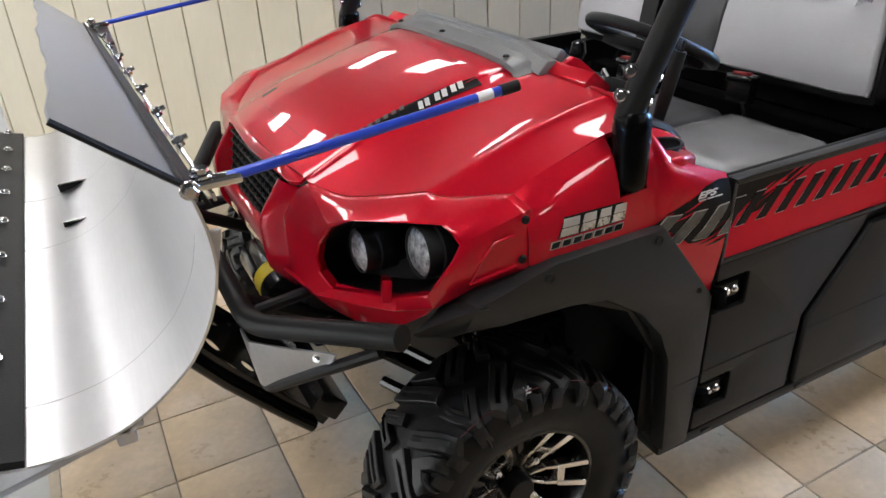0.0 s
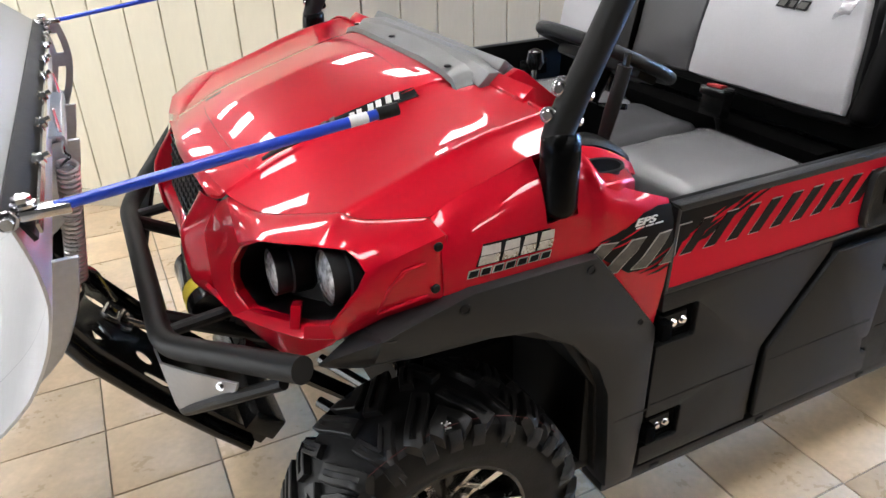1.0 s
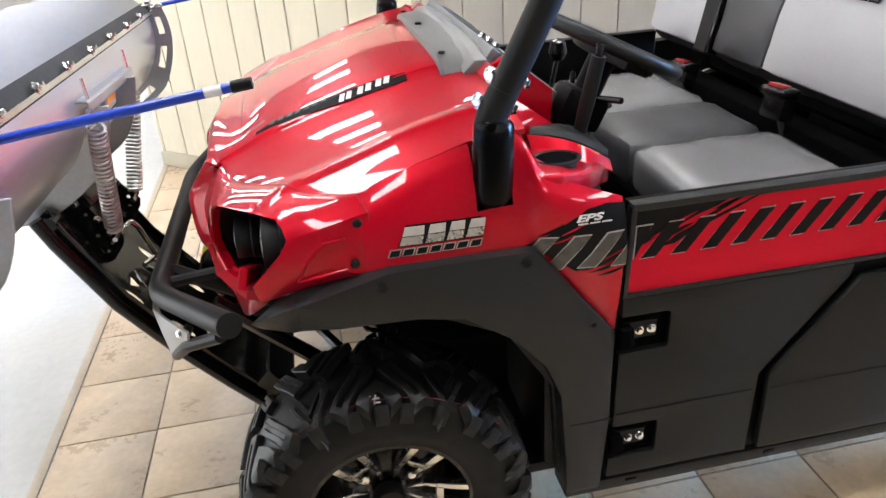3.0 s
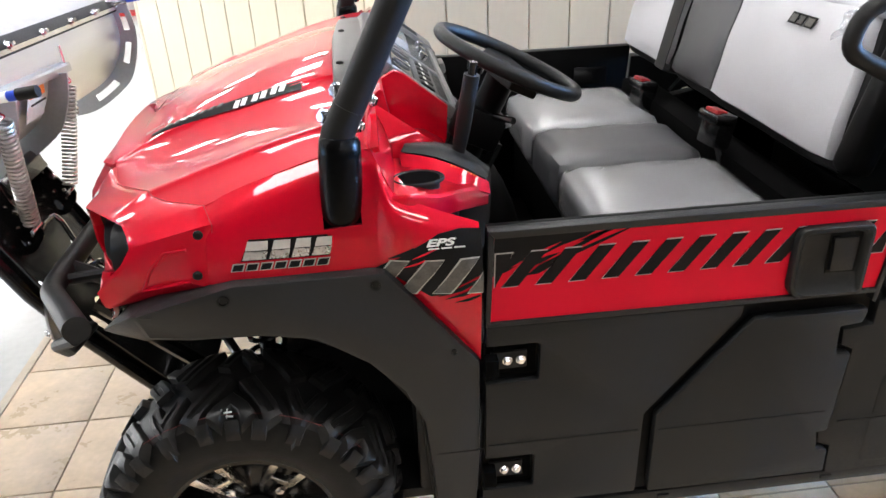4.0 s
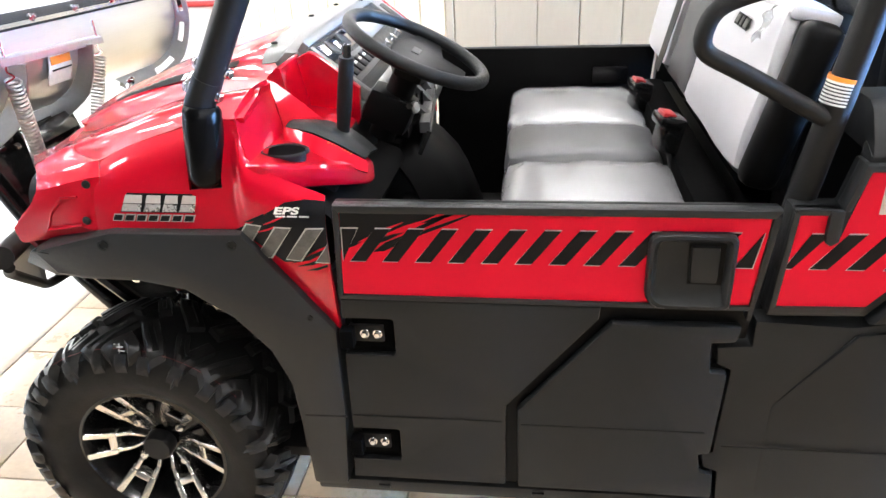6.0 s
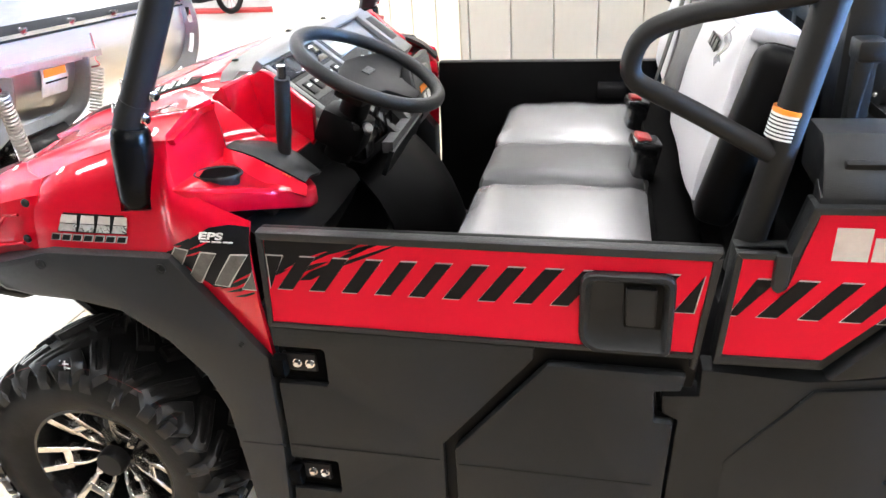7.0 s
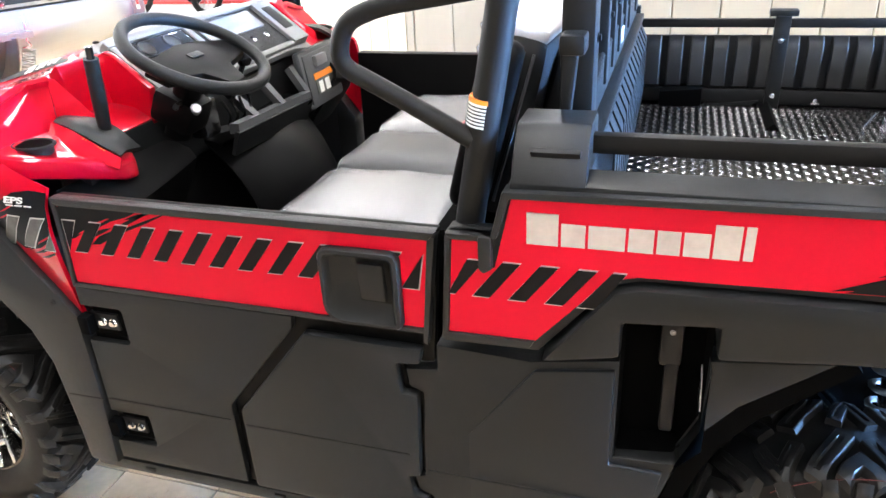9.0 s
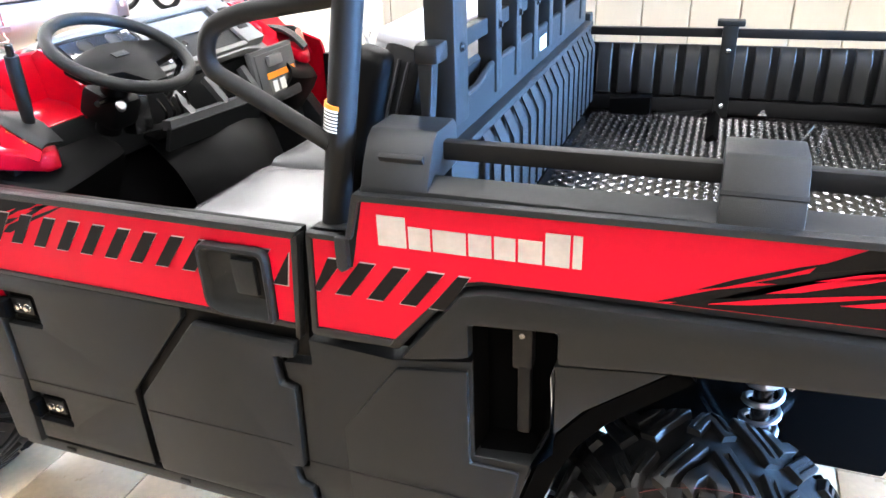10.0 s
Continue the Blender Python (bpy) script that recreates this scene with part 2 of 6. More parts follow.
def tube(pts, r, seg=12, bend=0.0, radii=None):
    if bend:
        pts = rounded(pts, bend)
    pts = [Vector(p) for p in pts]
    bm = bmesh.new()
    rings, side = [], None
    for i, p in enumerate(pts):
        d = (pts[min(i + 1, len(pts) - 1)] - pts[max(i - 1, 0)]).normalized()
        if side is None:
            side = d.orthogonal().normalized()
        side = (side - d * side.dot(d)).normalized()
        up = d.cross(side)
        rr = radii[i] if radii else r
        rings.append([bm.verts.new(p + (side * math.cos(2 * math.pi * k / seg) + up * math.sin(2 * math.pi * k / seg)) * rr) for k in range(seg)])
    for a, b in zip(rings, rings[1:]):
        for k in range(seg):
            bm.faces.new((a[k], a[(k + 1) % seg], b[(k + 1) % seg], b[k]))
    bm.faces.new(rings[0]), bm.faces.new(rings[-1])
    return bm


def lathe(profile, seg=32, closed=False, caps=True):
    """A profile of (radius, height) turned about z."""
    bm = bmesh.new()
    rings = [[bm.verts.new((r * math.cos(2 * math.pi * k / seg), r * math.sin(2 * math.pi * k / seg), h)) for k in range(seg)] for r, h in profile]
    pairs = list(zip(rings, rings[1:])) + ([(rings[-1], rings[0])] if closed else [])
    for a, b in pairs:
        for k in range(seg):
            bm.faces.new((a[k], a[(k + 1) % seg], b[(k + 1) % seg], b[k]))
    if not closed and caps:
        if profile[0][0] > 1e-6:
            bm.faces.new(rings[0])
        if profile[-1][0] > 1e-6:
            bm.faces.new(rings[-1])
    bmesh.ops.remove_doubles(bm, verts=bm.verts, dist=1e-6)
    return bm


def moved(bm, m):
    bmesh.ops.transform(bm, matrix=m, verts=bm.verts)
    return bm


def loft(rows, thick=0.0, close=False):
    """A skin over rows of points; thick gives it a back."""
    bm = bmesh.new()
    vs = [[bm.verts.new(p) for p in row] for row in rows]
    for a, b in zip(vs, vs[1:]):
        for k in range(len(a) - (0 if close else 1)):
            bm.faces.new((a[k], a[(k + 1) % len(a)], b[(k + 1) % len(a)], b[k]))
    bmesh.ops.recalc_face_normals(bm, faces=bm.faces)
    if thick:
        bmesh.ops.solidify(bm, geom=bm.faces[:], thickness=thick)
    return bm


def refine(rows, n):
    """Rows of points with n smooth steps between given ones (Catmull-Rom), both ways."""
    def line(ps):
        ps = [Vector(p) for p in ps]
        out = []
        for i in range(len(ps) - 1):
            p0, p1, p2, p3 = ps[max(i - 1, 0)], ps[i], ps[i + 1], ps[min(i + 2, len(ps) - 1)]
            for s in range(n):
                t = s / n
                m1, m2 = (p2 - p0) * 0.42, (p3 - p1) * 0.42
                out.append(p1 * (2 * t**3 - 3 * t**2 + 1) + m1 * (t**3 - 2 * t**2 + t) + p2 * (3 * t**2 - 2 * t**3) + m2 * (t**3 - t**2))
        out.append(ps[-1])
        return out

    rows = [line(r) for r in rows]
    cols = [line(c) for c in zip(*rows)]
    return [list(r) for r in zip(*cols)]


def bolt(c, d, r=0.008, h=0.006):
    """A hexagon-headed bolt with its washer; d is the way it looks."""
    bm = join(lathe([(r * 1.35, 0), (r * 1.35, h * 0.3), (r * 1.3, h * 0.35)], 14), lathe([(r, h * 0.3), (r, h), (r * 0.8, h * 1.15)], 6))
    return moved(bm, Matrix.Translation(c) @ Vector(d).to_track_quat("Z", "Y").to_matrix().to_4x4())


def text_mesh(body, size, depth=0.001):
    cu = bpy.data.curves.new("text", "FONT")
    cu.body, cu.size, cu.extrude, cu.align_x, cu.offset = body, size, depth, "LEFT", size * 0.03
    ob = bpy.data.objects.new("text", cu)
    scene.collection.objects.link(ob)
    me = bpy.data.meshes.new_from_object(ob.evaluated_get(bpy.context.evaluated_depsgraph_get()))
    bpy.data.objects.remove(ob)
    bm = bmesh.new()
    bm.from_mesh(me)
    return bm

# ---- the room ----
TX, TY, TP = -0.74, 0.47, 0.335  # a crossing of tile joints, and the pitch
EDGE = -1.075                    # the tiles end here, polished concrete beyond
floor = solo("floor", box(((EDGE + 7) / 2, 0, -0.055), (7 - EDGE, 14, 0.1), 0), GROUT, "grouted bed of the tiled showroom floor", "floor", kind="structure")
solo("ground", box(((EDGE - 9.03) / 2, 1.5, -0.057), (9 + EDGE - 0.03, 17, 0.1), 0), CONCRETE, "pale polished concrete floor of the showroom", "floor", kind="structure")
solo("floor_trim", box((EDGE - 0.015, 0, -0.003), (0.034, 14, 0.014), 0.004), STRIP, "tan transition strip along the tile edge", "floor trim", kind="structure")

# walls: grooved boards, one run at an angle and one along the vehicle
PITCH = 0.206   # width of a wall board
CORNER, END = Vector((0.50, 1.66, 0)), Vector((-1.10, 2.98, 0))


def board_wall(name, a, b, height, material, label, first=0.0):
    d = (b - a).normalized()
    n = Vector((d.y, -d.x, 0))
    if n.dot(Vector((0, -1, 0))) < 0:
        n = -n
    ang = math.degrees(math.atan2(d.y, d.x))
    length = (b - a).length
    mid = (a + b) / 2 - n * 0.062
    wall = solo(name, box((mid.x, mid.y, height / 2), (length, 0.1, height), 0, (0, 0, ang)), GROOVE, label, "wall", kind="structure")
    whole = mesh_of(box((0, 0, 0), (PITCH - 0.006, 0.012, height - 0.002), 0.003, seg=1), "board", material)
    s = first - PITCH
    while s < length:
        s0, s1 = max(0.0, s), min(length, s + PITCH)
        w = s1 - s0
        if w > 0.02:
            c = a + d * (s0 + s1) / 2 - n * 0.005
            me = whole if w > PITCH - 1e-6 else mesh_of(box((0, 0, 0), (w - 0.006, 0.012, height - 0.002), 0.003, seg=1), "board", material)
            ob = new("board", me)
            ob.matrix_world = pose(c.x, c.y, height / 2, 0, 0, ang)
            ob.parent = wall
        s += PITCH
    base = a + (b - a) / 2 + n * 0.008
    solo("baseboard", box((base.x, base.y, 0.05), (length, 0.014, 0.1), 0.004, (0, 0, ang)), BASE, "painted baseboard along the panelled wall", "baseboard", kind="structure")
    return wall


CEILZ = 3.05
PART = 1.72   # the panelled walls are partitions of this height
board_wall("wall_angled", END, CORNER, PART, WALLPAINT, "cream grooved wood panelling, painted", 0.032)
board_wall("wall_north", CORNER, Vector((6.9, 1.66, 0)), PART, WALLB, "beige grooved wood panelling, painted", 0.044)
solo("wall_far", box((-1.0, 10.05, CEILZ / 2), (16.2, 0.1, CEILZ), 0), PLAIN, "far white showroom wall", "wall", kind="structure")
# unseen wall, coloured dark to hold reflections and bounce light down
solo("wall_south", box((-1.0, -7.05, CEILZ / 2), (16.2, 0.1, CEILZ), 0), DIM, "unseen showroom wall, darkened to dim reflections", "wall", kind="structure")
# shop fronts at both ends: a sill, a lintel and piers round each window
for wx, nm, w0, w1 in ((7.05, "wall_east", -1.05, 1.25), (-9.05, "wall_west", -2.5, 8.5)):
    for c, sz in (((wx, 1.5, 0.25), (0.1, 17, 0.5)), ((wx, 1.5, 2.85), (0.1, 17, 0.4)), ((wx, (w0 - 7) / 2, 1.575), (0.1, w0 + 7, 2.15)), ((wx, (w1 + 10) / 2, 1.575), (0.1, 10 - w1, 2.15))):
        # the unseen east wall is coloured dark to dim reflections in the door
        solo(nm, box(c, sz, 0), DIM if "east" in nm else PLAIN, "painted wall round the shop window", "wall", kind="structure")
    for k in range(5):
        solo("window_frame", box((wx, w0 + (w1 - w0) * k / 4, 1.575), (0.08, 0.06, 2.15), 0.004), GALV, "aluminium mullion of the shop window", "window", kind="structure")
# ceiling out of view, darkened for what the paint reflects
solo("ceiling", box((-1.0, 1.5, CEILZ + 0.05), (16.2, 17.2, 0.1), 0), CEIL, "ceiling coloured near-black to keep reflections dark", "ceiling", kind="structure")

# troffers
troffer = thing("ceiling_light", (0, 0, 0), "lit square fluorescent troffer in the ceiling", "ceiling light", "troffers in the ceiling")
part("frame", join(box((0, 0.31, 0.0), (0.64, 0.02, 0.03), 0.003), box((0, -0.31, 0.0), (0.64, 0.02, 0.03), 0.003), box((0.31, 0, 0.0), (0.02, 0.60, 0.03), 0.003), box((-0.31, 0, 0.0), (0.02, 0.60, 0.03), 0.003)), WHITE, troffer)
part("diffuser", box((0, 0, 0.004), (0.60, 0.60, 0.008), 0.0), GLOW, troffer)
TROFFERS = [(-6.8 + 2.0 * i, -5.0 + 2.0 * j) for i in range(7) for j in range(8)]
# no troffers over the front and far corners: keeps flank and seat darker
TROFFERS = [(x, y) for x, y in TROFFERS if not (x < 0.5 and y < -2) and not (x > 3 and y > 2)]
troffer.matrix_basis = pose(TROFFERS[0][0], TROFFERS[0][1], CEILZ - 0.016)
for x, y in TROFFERS[1:]:
    copy_thing(troffer, pose(x, y, CEILZ - 0.016))

# ---- the utility vehicle ----
YC = 0.10          # the vehicle's middle line
FLANK = -0.75      # its near side
utv = thing("utility_vehicle", (1.0, YC, 0), "red and black two-seat utility vehicle with cargo bed, parked on tiles", "utility vehicle")


def V(x, v, z):
    return (x, YC + v, z)


def mirrored(bm):
    bmesh.ops.transform(bm, matrix=Matrix.Translation((0, 2 * YC, 0)) @ Matrix.Diagonal((1, -1, 1, 1)), verts=bm.verts)
    bmesh.ops.reverse_faces(bm, faces=bm.faces[:])
    return bm


def both(name, make, material, label="", parent=None, sharp=35):
    return [part(name, make(), material, parent or utv, label, sharp), part(name, mirrored(make()), material, parent or utv, label, sharp)]


# hood: a skin from the grille to the cowl, raised in the middle, with a crease to each shoulder
HOOD_V = (0.0, 0.17, 0.315, 0.345, 0.47, 0.60, 0.648, 0.664, 0.70, 0.765)
HOOD_FRONT = (-0.318, -0.312, -0.290, -0.280, -0.238, -0.150, -0.118, -0.106, -0.070, 0.018)
HOOD_X = (-0.30, -0.15, 0.0, 0.12, 0.24, 0.36)
HOOD_Z = ((1.085, 1.155, 1.203, 1.236, 1.260, 1.268),
          (1.082, 1.151, 1.199, 1.232, 1.257, 1.265),
          (1.068, 1.137, 1.184, 1.219, 1.246, 1.256),
          (1.052, 1.121, 1.167, 1.203, 1.232, 1.246),
          (1.038, 1.096, 1.146, 1.183, 1.216, 1.234),
          (1.045, 1.094, 1.143, 1.182, 1.214, 1.232),
          (1.048, 1.097, 1.147, 1.187, 1.219, 1.236),
          (1.038, 1.087, 1.138, 1.179, 1.211, 1.228),
          (1.030, 1.075, 1.126, 1.168, 1.202, 1.219),
          (1.015, 1.058, 1.106, 1.155, 1.192, 1.205))


def hood_row(s):
    row = []
    for k in range(len(HOOD_V)):
        x = HOOD_FRONT[k] + s * (0.36 - HOOD_FRONT[k])
        row.append((x, HOOD_V[k], float(np.interp(x, HOOD_X, HOOD_Z[k]))))
    return [V(x, -v, z) for x, v, z in reversed(row)] + [V(x, v, z) for x, v, z in row[1:]]


HOOD_SKIN = refine([hood_row(s) for s in (0, 0.07, 0.2, 0.35, 0.5, 0.65, 0.8, 1.0)], 3)
HOOD_EDGE = [(p.x, p.y - YC, p.z) for p in HOOD_SKIN[0]]   # its front edge, from the near shoulder inwards
part("hood", loft(HOOD_SKIN, 0.012), RED, utv, "glossy metallic red hood", 28)


def hood_z(x, v):
    zs = [float(np.interp(x, HOOD_X, HOOD_Z[k])) for k in range(len(HOOD_V))]
    return float(np.interp(abs(v), HOOD_V, zs))


# access panel in the hood, its joint and the striped badge along its edge
def on_hood(poly, lift, thick):
    """A thin plate that follows the hood over an outline of (x, v) corners: two long edges of equal count."""
    a, b = poly
    rows = []
    for i in range(len(a)):
        rows.append([V(x, v, hood_z(x, v) + lift) for x, v in ((a[i][0] + (b[i][0] - a[i][0]) * k / 6, a[i][1] + (b[i][1] - a[i][1]) * k / 6) for k in range(7))])
    return loft(rows, thick)


def seam(points, r=0.0008):
    return tube([V(x, v, hood_z(x, v) + 0.0005) for x, v in points], r, 6)


def dense(points, n=8):
    out = []
    for p, q in zip(points, points[1:]):
        out += [(p[0] + (q[0] - p[0]) * k / n, p[1] + (q[1] - p[1]) * k / n) for k in range(n)]
    return out + [points[-1]]


part("panel_joint", seam(dense([(-0.215, 0.31), (-0.235, 0.15), (-0.238, 0.0), (-0.235, -0.15), (-0.222, -0.318)])), DARK, utv)
part("panel_joint", seam(dense([(0.185, -0.36), (0.205, -0.15), (0.212, 0.0), (0.205, 0.15), (0.185, 0.36)]), 0.001), DARK, utv)


def badge_strip(sign):
    edge = dense([(-0.19, sign * 0.318), (0.19, sign * 0.356)], 14)
    inner = [(x, v - sign * 0.012 - sign * 0.020 * min(1, k / 5)) for k, (x, v) in enumerate(edge)]
    return on_hood((edge, inner), 0.003, 0.001)


for sgn in (-1,):
    strip = part("hood_badge", badge_strip(sgn), INK, utv, "black striped badge with silver marks")
    for k in range(7):
        x = -0.155 + 0.022 * k
        e = [(x, sgn * 0.316), (x + 0.012, sgn * 0.317)]
        i = [(x + 0.005, sgn * 0.300), (x + 0.017, sgn * 0.300)]
        part("badge_mark", on_hood((e, i), 0.0045, 0.001), INKGREY, strip)
    for k, w in enumerate((0.030, 0.034, 0.034)):
        x = 0.020 + 0.046 * k
        for d0, d1 in ((0.0, 0.40), (0.60, 1.0)):
            e = [(x + w * d0, sgn * 0.3375), (x + w * d1, sgn * 0.3405)]
            i = [(x + w * d0 + 0.006, sgn * 0.318), (x + w * d1 + 0.006, sgn * 0.320)]
            part("badge_mark", on_hood((e, i), 0.0045, 0.001), LABEL, strip)

for sgn in (-1, 1):
    part("latch_slot", on_hood(([(-0.212, sgn * 0.285), (-0.165, sgn * 0.275)], [(-0.216, sgn * 0.262), (-0.170, sgn * 0.256)]), 0.002, 0.002), REDPLASTIC if sgn < 0 else DARK, utv)

# silver-grey cap at the rear of the hood
cap_rows = []
for x, drop in ((0.258, 0.014), (0.262, 0.001), (0.268, 0.0), (0.300, -0.004), (0.340, -0.006), (0.352, 0.002)):
    cap_rows.append([V(x + 0.010 * abs(v) / 0.38, v, float(np.interp(abs(v), (0, 0.2, 0.32, 0.37, 0.39), (1.276, 1.273, 1.264, 1.252, 1.232))) - drop) for v in (-0.39, -0.37, -0.32, -0.2, 0.0, 0.2, 0.32, 0.37, 0.39)])
cap = part("hood_cap", loft(cap_rows, 0.010), DASH, utv, "silver-grey plastic cap behind the hood")
for v in (-0.318, 0.03, 0.318):
    part("cap_bolt", moved(lathe([(0.009, 0), (0.009, 0.003), (0.006, 0.005)], 12), Matrix.Translation(V(0.285, v, 1.268 if abs(v) > 0.1 else 1.279))), DARK, cap)


# side panels under the shoulders
SIDE_TOP = ((0.020, -0.763, 1.112), (0.05, -0.763, 1.128), (0.12, -0.763, 1.155), (0.243, -0.763, 1.190), (0.316, -0.763, 1.202), (0.343, -0.772, 1.196), (0.359, -0.795, 1.173), (0.381, -0.821, 1.131), (0.45, -0.836, 1.100), (0.538, -0.842, 1.066))
SIDE_BOT = ((0.012, -0.830, 0.975), (0.055, -0.840, 0.975), (0.12, -0.842, 0.975), (0.243, -0.842, 0.975), (0.316, -0.842, 0.975), (0.340, -0.842, 0.975), (0.352, -0.843, 0.973), (0.368, -0.843, 0.960), (0.44, -0.845, 0.870), (0.536, -0.846, 0.745))


def side_panel():
    rows = []
    for f, out in ((0, 0), (0.12, 0.018), (0.30, 0.026), (0.56, 0.022), (0.8, 0.010), (1, 0)):
        rows.append([V(a[0] + (b[0] - a[0]) * f, a[1] + (b[1] - a[1]) * f - out, a[2] + (b[2] - a[2]) * f) for a, b in zip(SIDE_TOP, SIDE_BOT)])
    bm = loft(refine(rows, 3))
    gone = [f for f in bm.faces if 0.243 < f.calc_center_median().x < 0.316 and f.calc_center_median().z > 1.075]
    bmesh.ops.delete(bm, geom=gone, context="FACES")
    bmesh.ops.solidify(bm, geom=bm.faces[:], thickness=0.01)
    return bm


both("side_panel", side_panel, RED, "metallic red front fender panel")


# front: bezel with a headlight opening on each side, and the grille between
OUTER = ((-0.345, -0.300, 0.970), (-0.306, -0.318, 1.040), *[(HOOD_EDGE[i][0] - 0.003, HOOD_EDGE[i][1], HOOD_EDGE[i][2] - 0.001) for i in (18, 15, 12, 3, 0)], (0.030, -0.806, 1.090), (0.012, -0.828, 0.968),
         (-0.095, -0.800, 0.944), (-0.195, -0.803, 0.926), (-0.236, -0.705, 0.880), (-0.278, -0.600, 0.852), (-0.335, -0.450, 0.822), (-0.350, -0.302, 0.830))
INNER = ((-0.320, -0.464, 0.920), (-0.314, -0.478, 0.965), (-0.298, -0.525, 1.020), (-0.272, -0.590, 1.056), (-0.205, -0.680, 1.070), (-0.146, -0.756, 1.080), (-0.136, -0.778, 1.066), (-0.130, -0.797, 1.049), (-0.150, -0.801, 1.022),
         (-0.178, -0.803, 0.995), (-0.203, -0.800, 0.966), (-0.224, -0.690, 0.908), (-0.250, -0.600, 0.878), (-0.295, -0.482, 0.847), (-0.313, -0.460, 0.885))


def along_hood():
    """The bezel's outer and inner rims, with extra points where the outer one meets the hood."""
    outer, inner, stops = list(OUTER[:2]), list(INNER[:2]), (18, 15, 12, 3, 0)
    for k, (i, j) in enumerate(zip(stops, stops[1:])):
        for n in range(i, j, -1):
            f = (i - n) / (i - j)
            outer.append((HOOD_EDGE[n][0] - 0.003, HOOD_EDGE[n][1], HOOD_EDGE[n][2] - 0.001))
            inner.append(tuple(p + (q - p) * f for p, q in zip(INNER[2 + k], INNER[3 + k])))
    return outer + list(OUTER[6:]), inner + list(INNER[6:])


BEZEL_OUT, BEZEL_IN = along_hood()


def ring(a, b, f, bulge=0.0, way=(-0.65, -0.7, 0.3)):
    return [tuple(p[i] + (q[i] - p[i]) * f + bulge * way[i] for i in range(3)) for p, q in zip(a, b)]


def bezel():
    tuck = [(x + 0.030, v + 0.024, z - 0.008 if z > 0.95 else z + 0.02) for x, v, z in BEZEL_OUT]
    rings = [tuck] + [ring(BEZEL_OUT, BEZEL_IN, f, b) for f, b in ((0, 0), (0.04, 0.004), (0.12, 0.008), (0.45, 0.010), (0.90, 0.010), (0.97, 0.007), (1.0, 0.0))]
    deep = [(x + 0.016, v + 0.009, z - 0.002) for x, v, z in BEZEL_IN]
    return loft([[V(*p) for p in r] for r in rings] + [[V(*p) for p in deep]], 0.0, close=True)


both("headlight_bezel", bezel, RED, "red moulded bezel round the headlights", sharp=22)


def housing():
    lip = [(x + 0.012, v + 0.007, z - 0.0015) for x, v, z in INNER]
    deep = [(x + 0.085, v + 0.045, z - 0.010) for x, v, z in INNER]
    mid = tuple(sum(p[i] for p in deep) / len(deep) + (0.05, 0.05, 0)[i] for i in range(3))
    return loft([[V(*p) for p in lip], [V(*p) for p in deep], [V(*(m + (q - m) * 0.6 for m, q in zip(mid, p))) for p in deep], [V(*(m + (q - m) * 0.02 for m, q in zip(mid, p))) for p in deep]], 0, close=True)


for sgn, fix in ((1, lambda b: b), (-1, mirrored)):
    house = part("headlight", fix(housing()), DARK, utv, "black headlight housing with two round lamps")
    for x, v, z, r in ((-0.247, -0.556, 0.964, 0.048), (-0.176, -0.712, 1.010, 0.053)):
        m = Matrix.Translation(V(x, v, z)) @ Vector((-0.990, -0.02, 0.06)).to_track_quat("Z", "Y").to_matrix().to_4x4()
        part("barrel", fix(moved(lathe([(r * 0.80, -0.14), (r * 0.86, -0.085), (r * 1.10, -0.070), (r * 1.10, -0.030), (r * 1.02, -0.026), (r * 1.06, 0.004), (r * 1.04, 0.007), (r * 0.97, 0.006), (r * 0.95, 0.0)], 30), m)), BLACK, house)
        part("reflector", fix(moved(lathe([(0.002, 0.013), (r * 0.25, 0.012), (r * 0.50, 0.011), (r * 0.78, 0.008), (r * 0.97, 0.002)], 16), m)), REFLECTOR, house, "clear lens over a bright faceted reflector")
    for p in ((0.008, -0.815, 1.078), (-0.006, -0.826, 0.998)):
        part("push_rivet", fix(moved(lathe([(0.0095, 0), (0.0095, 0.003), (0.006, 0.006), (0.0, 0.006)], 12), Matrix.Translation(V(p[0], p[1] - 0.006, p[2])) @ pose(0, 0, 0, 90))), DARK, utv)
    part("bezel_tab", fix(moved(box((0, 0, 0), (0.022, 0.080, 0.050), 0.006), Matrix.Translation(V(-0.232, -0.645, 0.905)) @ pose(0, 0, 0, -22, 8, -22))), RED, utv)
    part("cheek_ridge", fix(tube([V(-0.118, -0.815, 0.966), V(-0.070, -0.823, 0.975), V(-0.020, -0.8300, 0.985)], 0.0045, 8)), RED, utv)
    part("cheek_ridge", fix(tube([V(-0.118, -0.815, 0.966), V(-0.095, -0.818, 1.010), V(-0.062, -0.820, 1.044), V(-0.020, -0.824, 1.050)], 0.0035, 8)), RED, utv)
part("seam_line", tube([V(x - 0.0032, v, z - 0.0006) for x, v, z in HOOD_EDGE[:17]][::-1] + [V(0.0335, -0.8080, 1.088), V(0.016, -0.8300, 0.975)], 0.0008, 6), REDPLASTIC, utv)

# core behind the skin: radiator, engine bay walls
part("engine_bay", join(box(V(0.13, 0, 0.90), (0.52, 1.10, 0.26), 0.03), box(V(0.20, 0, 0.72), (0.30, 0.8, 0.5), 0.02)), DARK, utv, "black engine bay core")

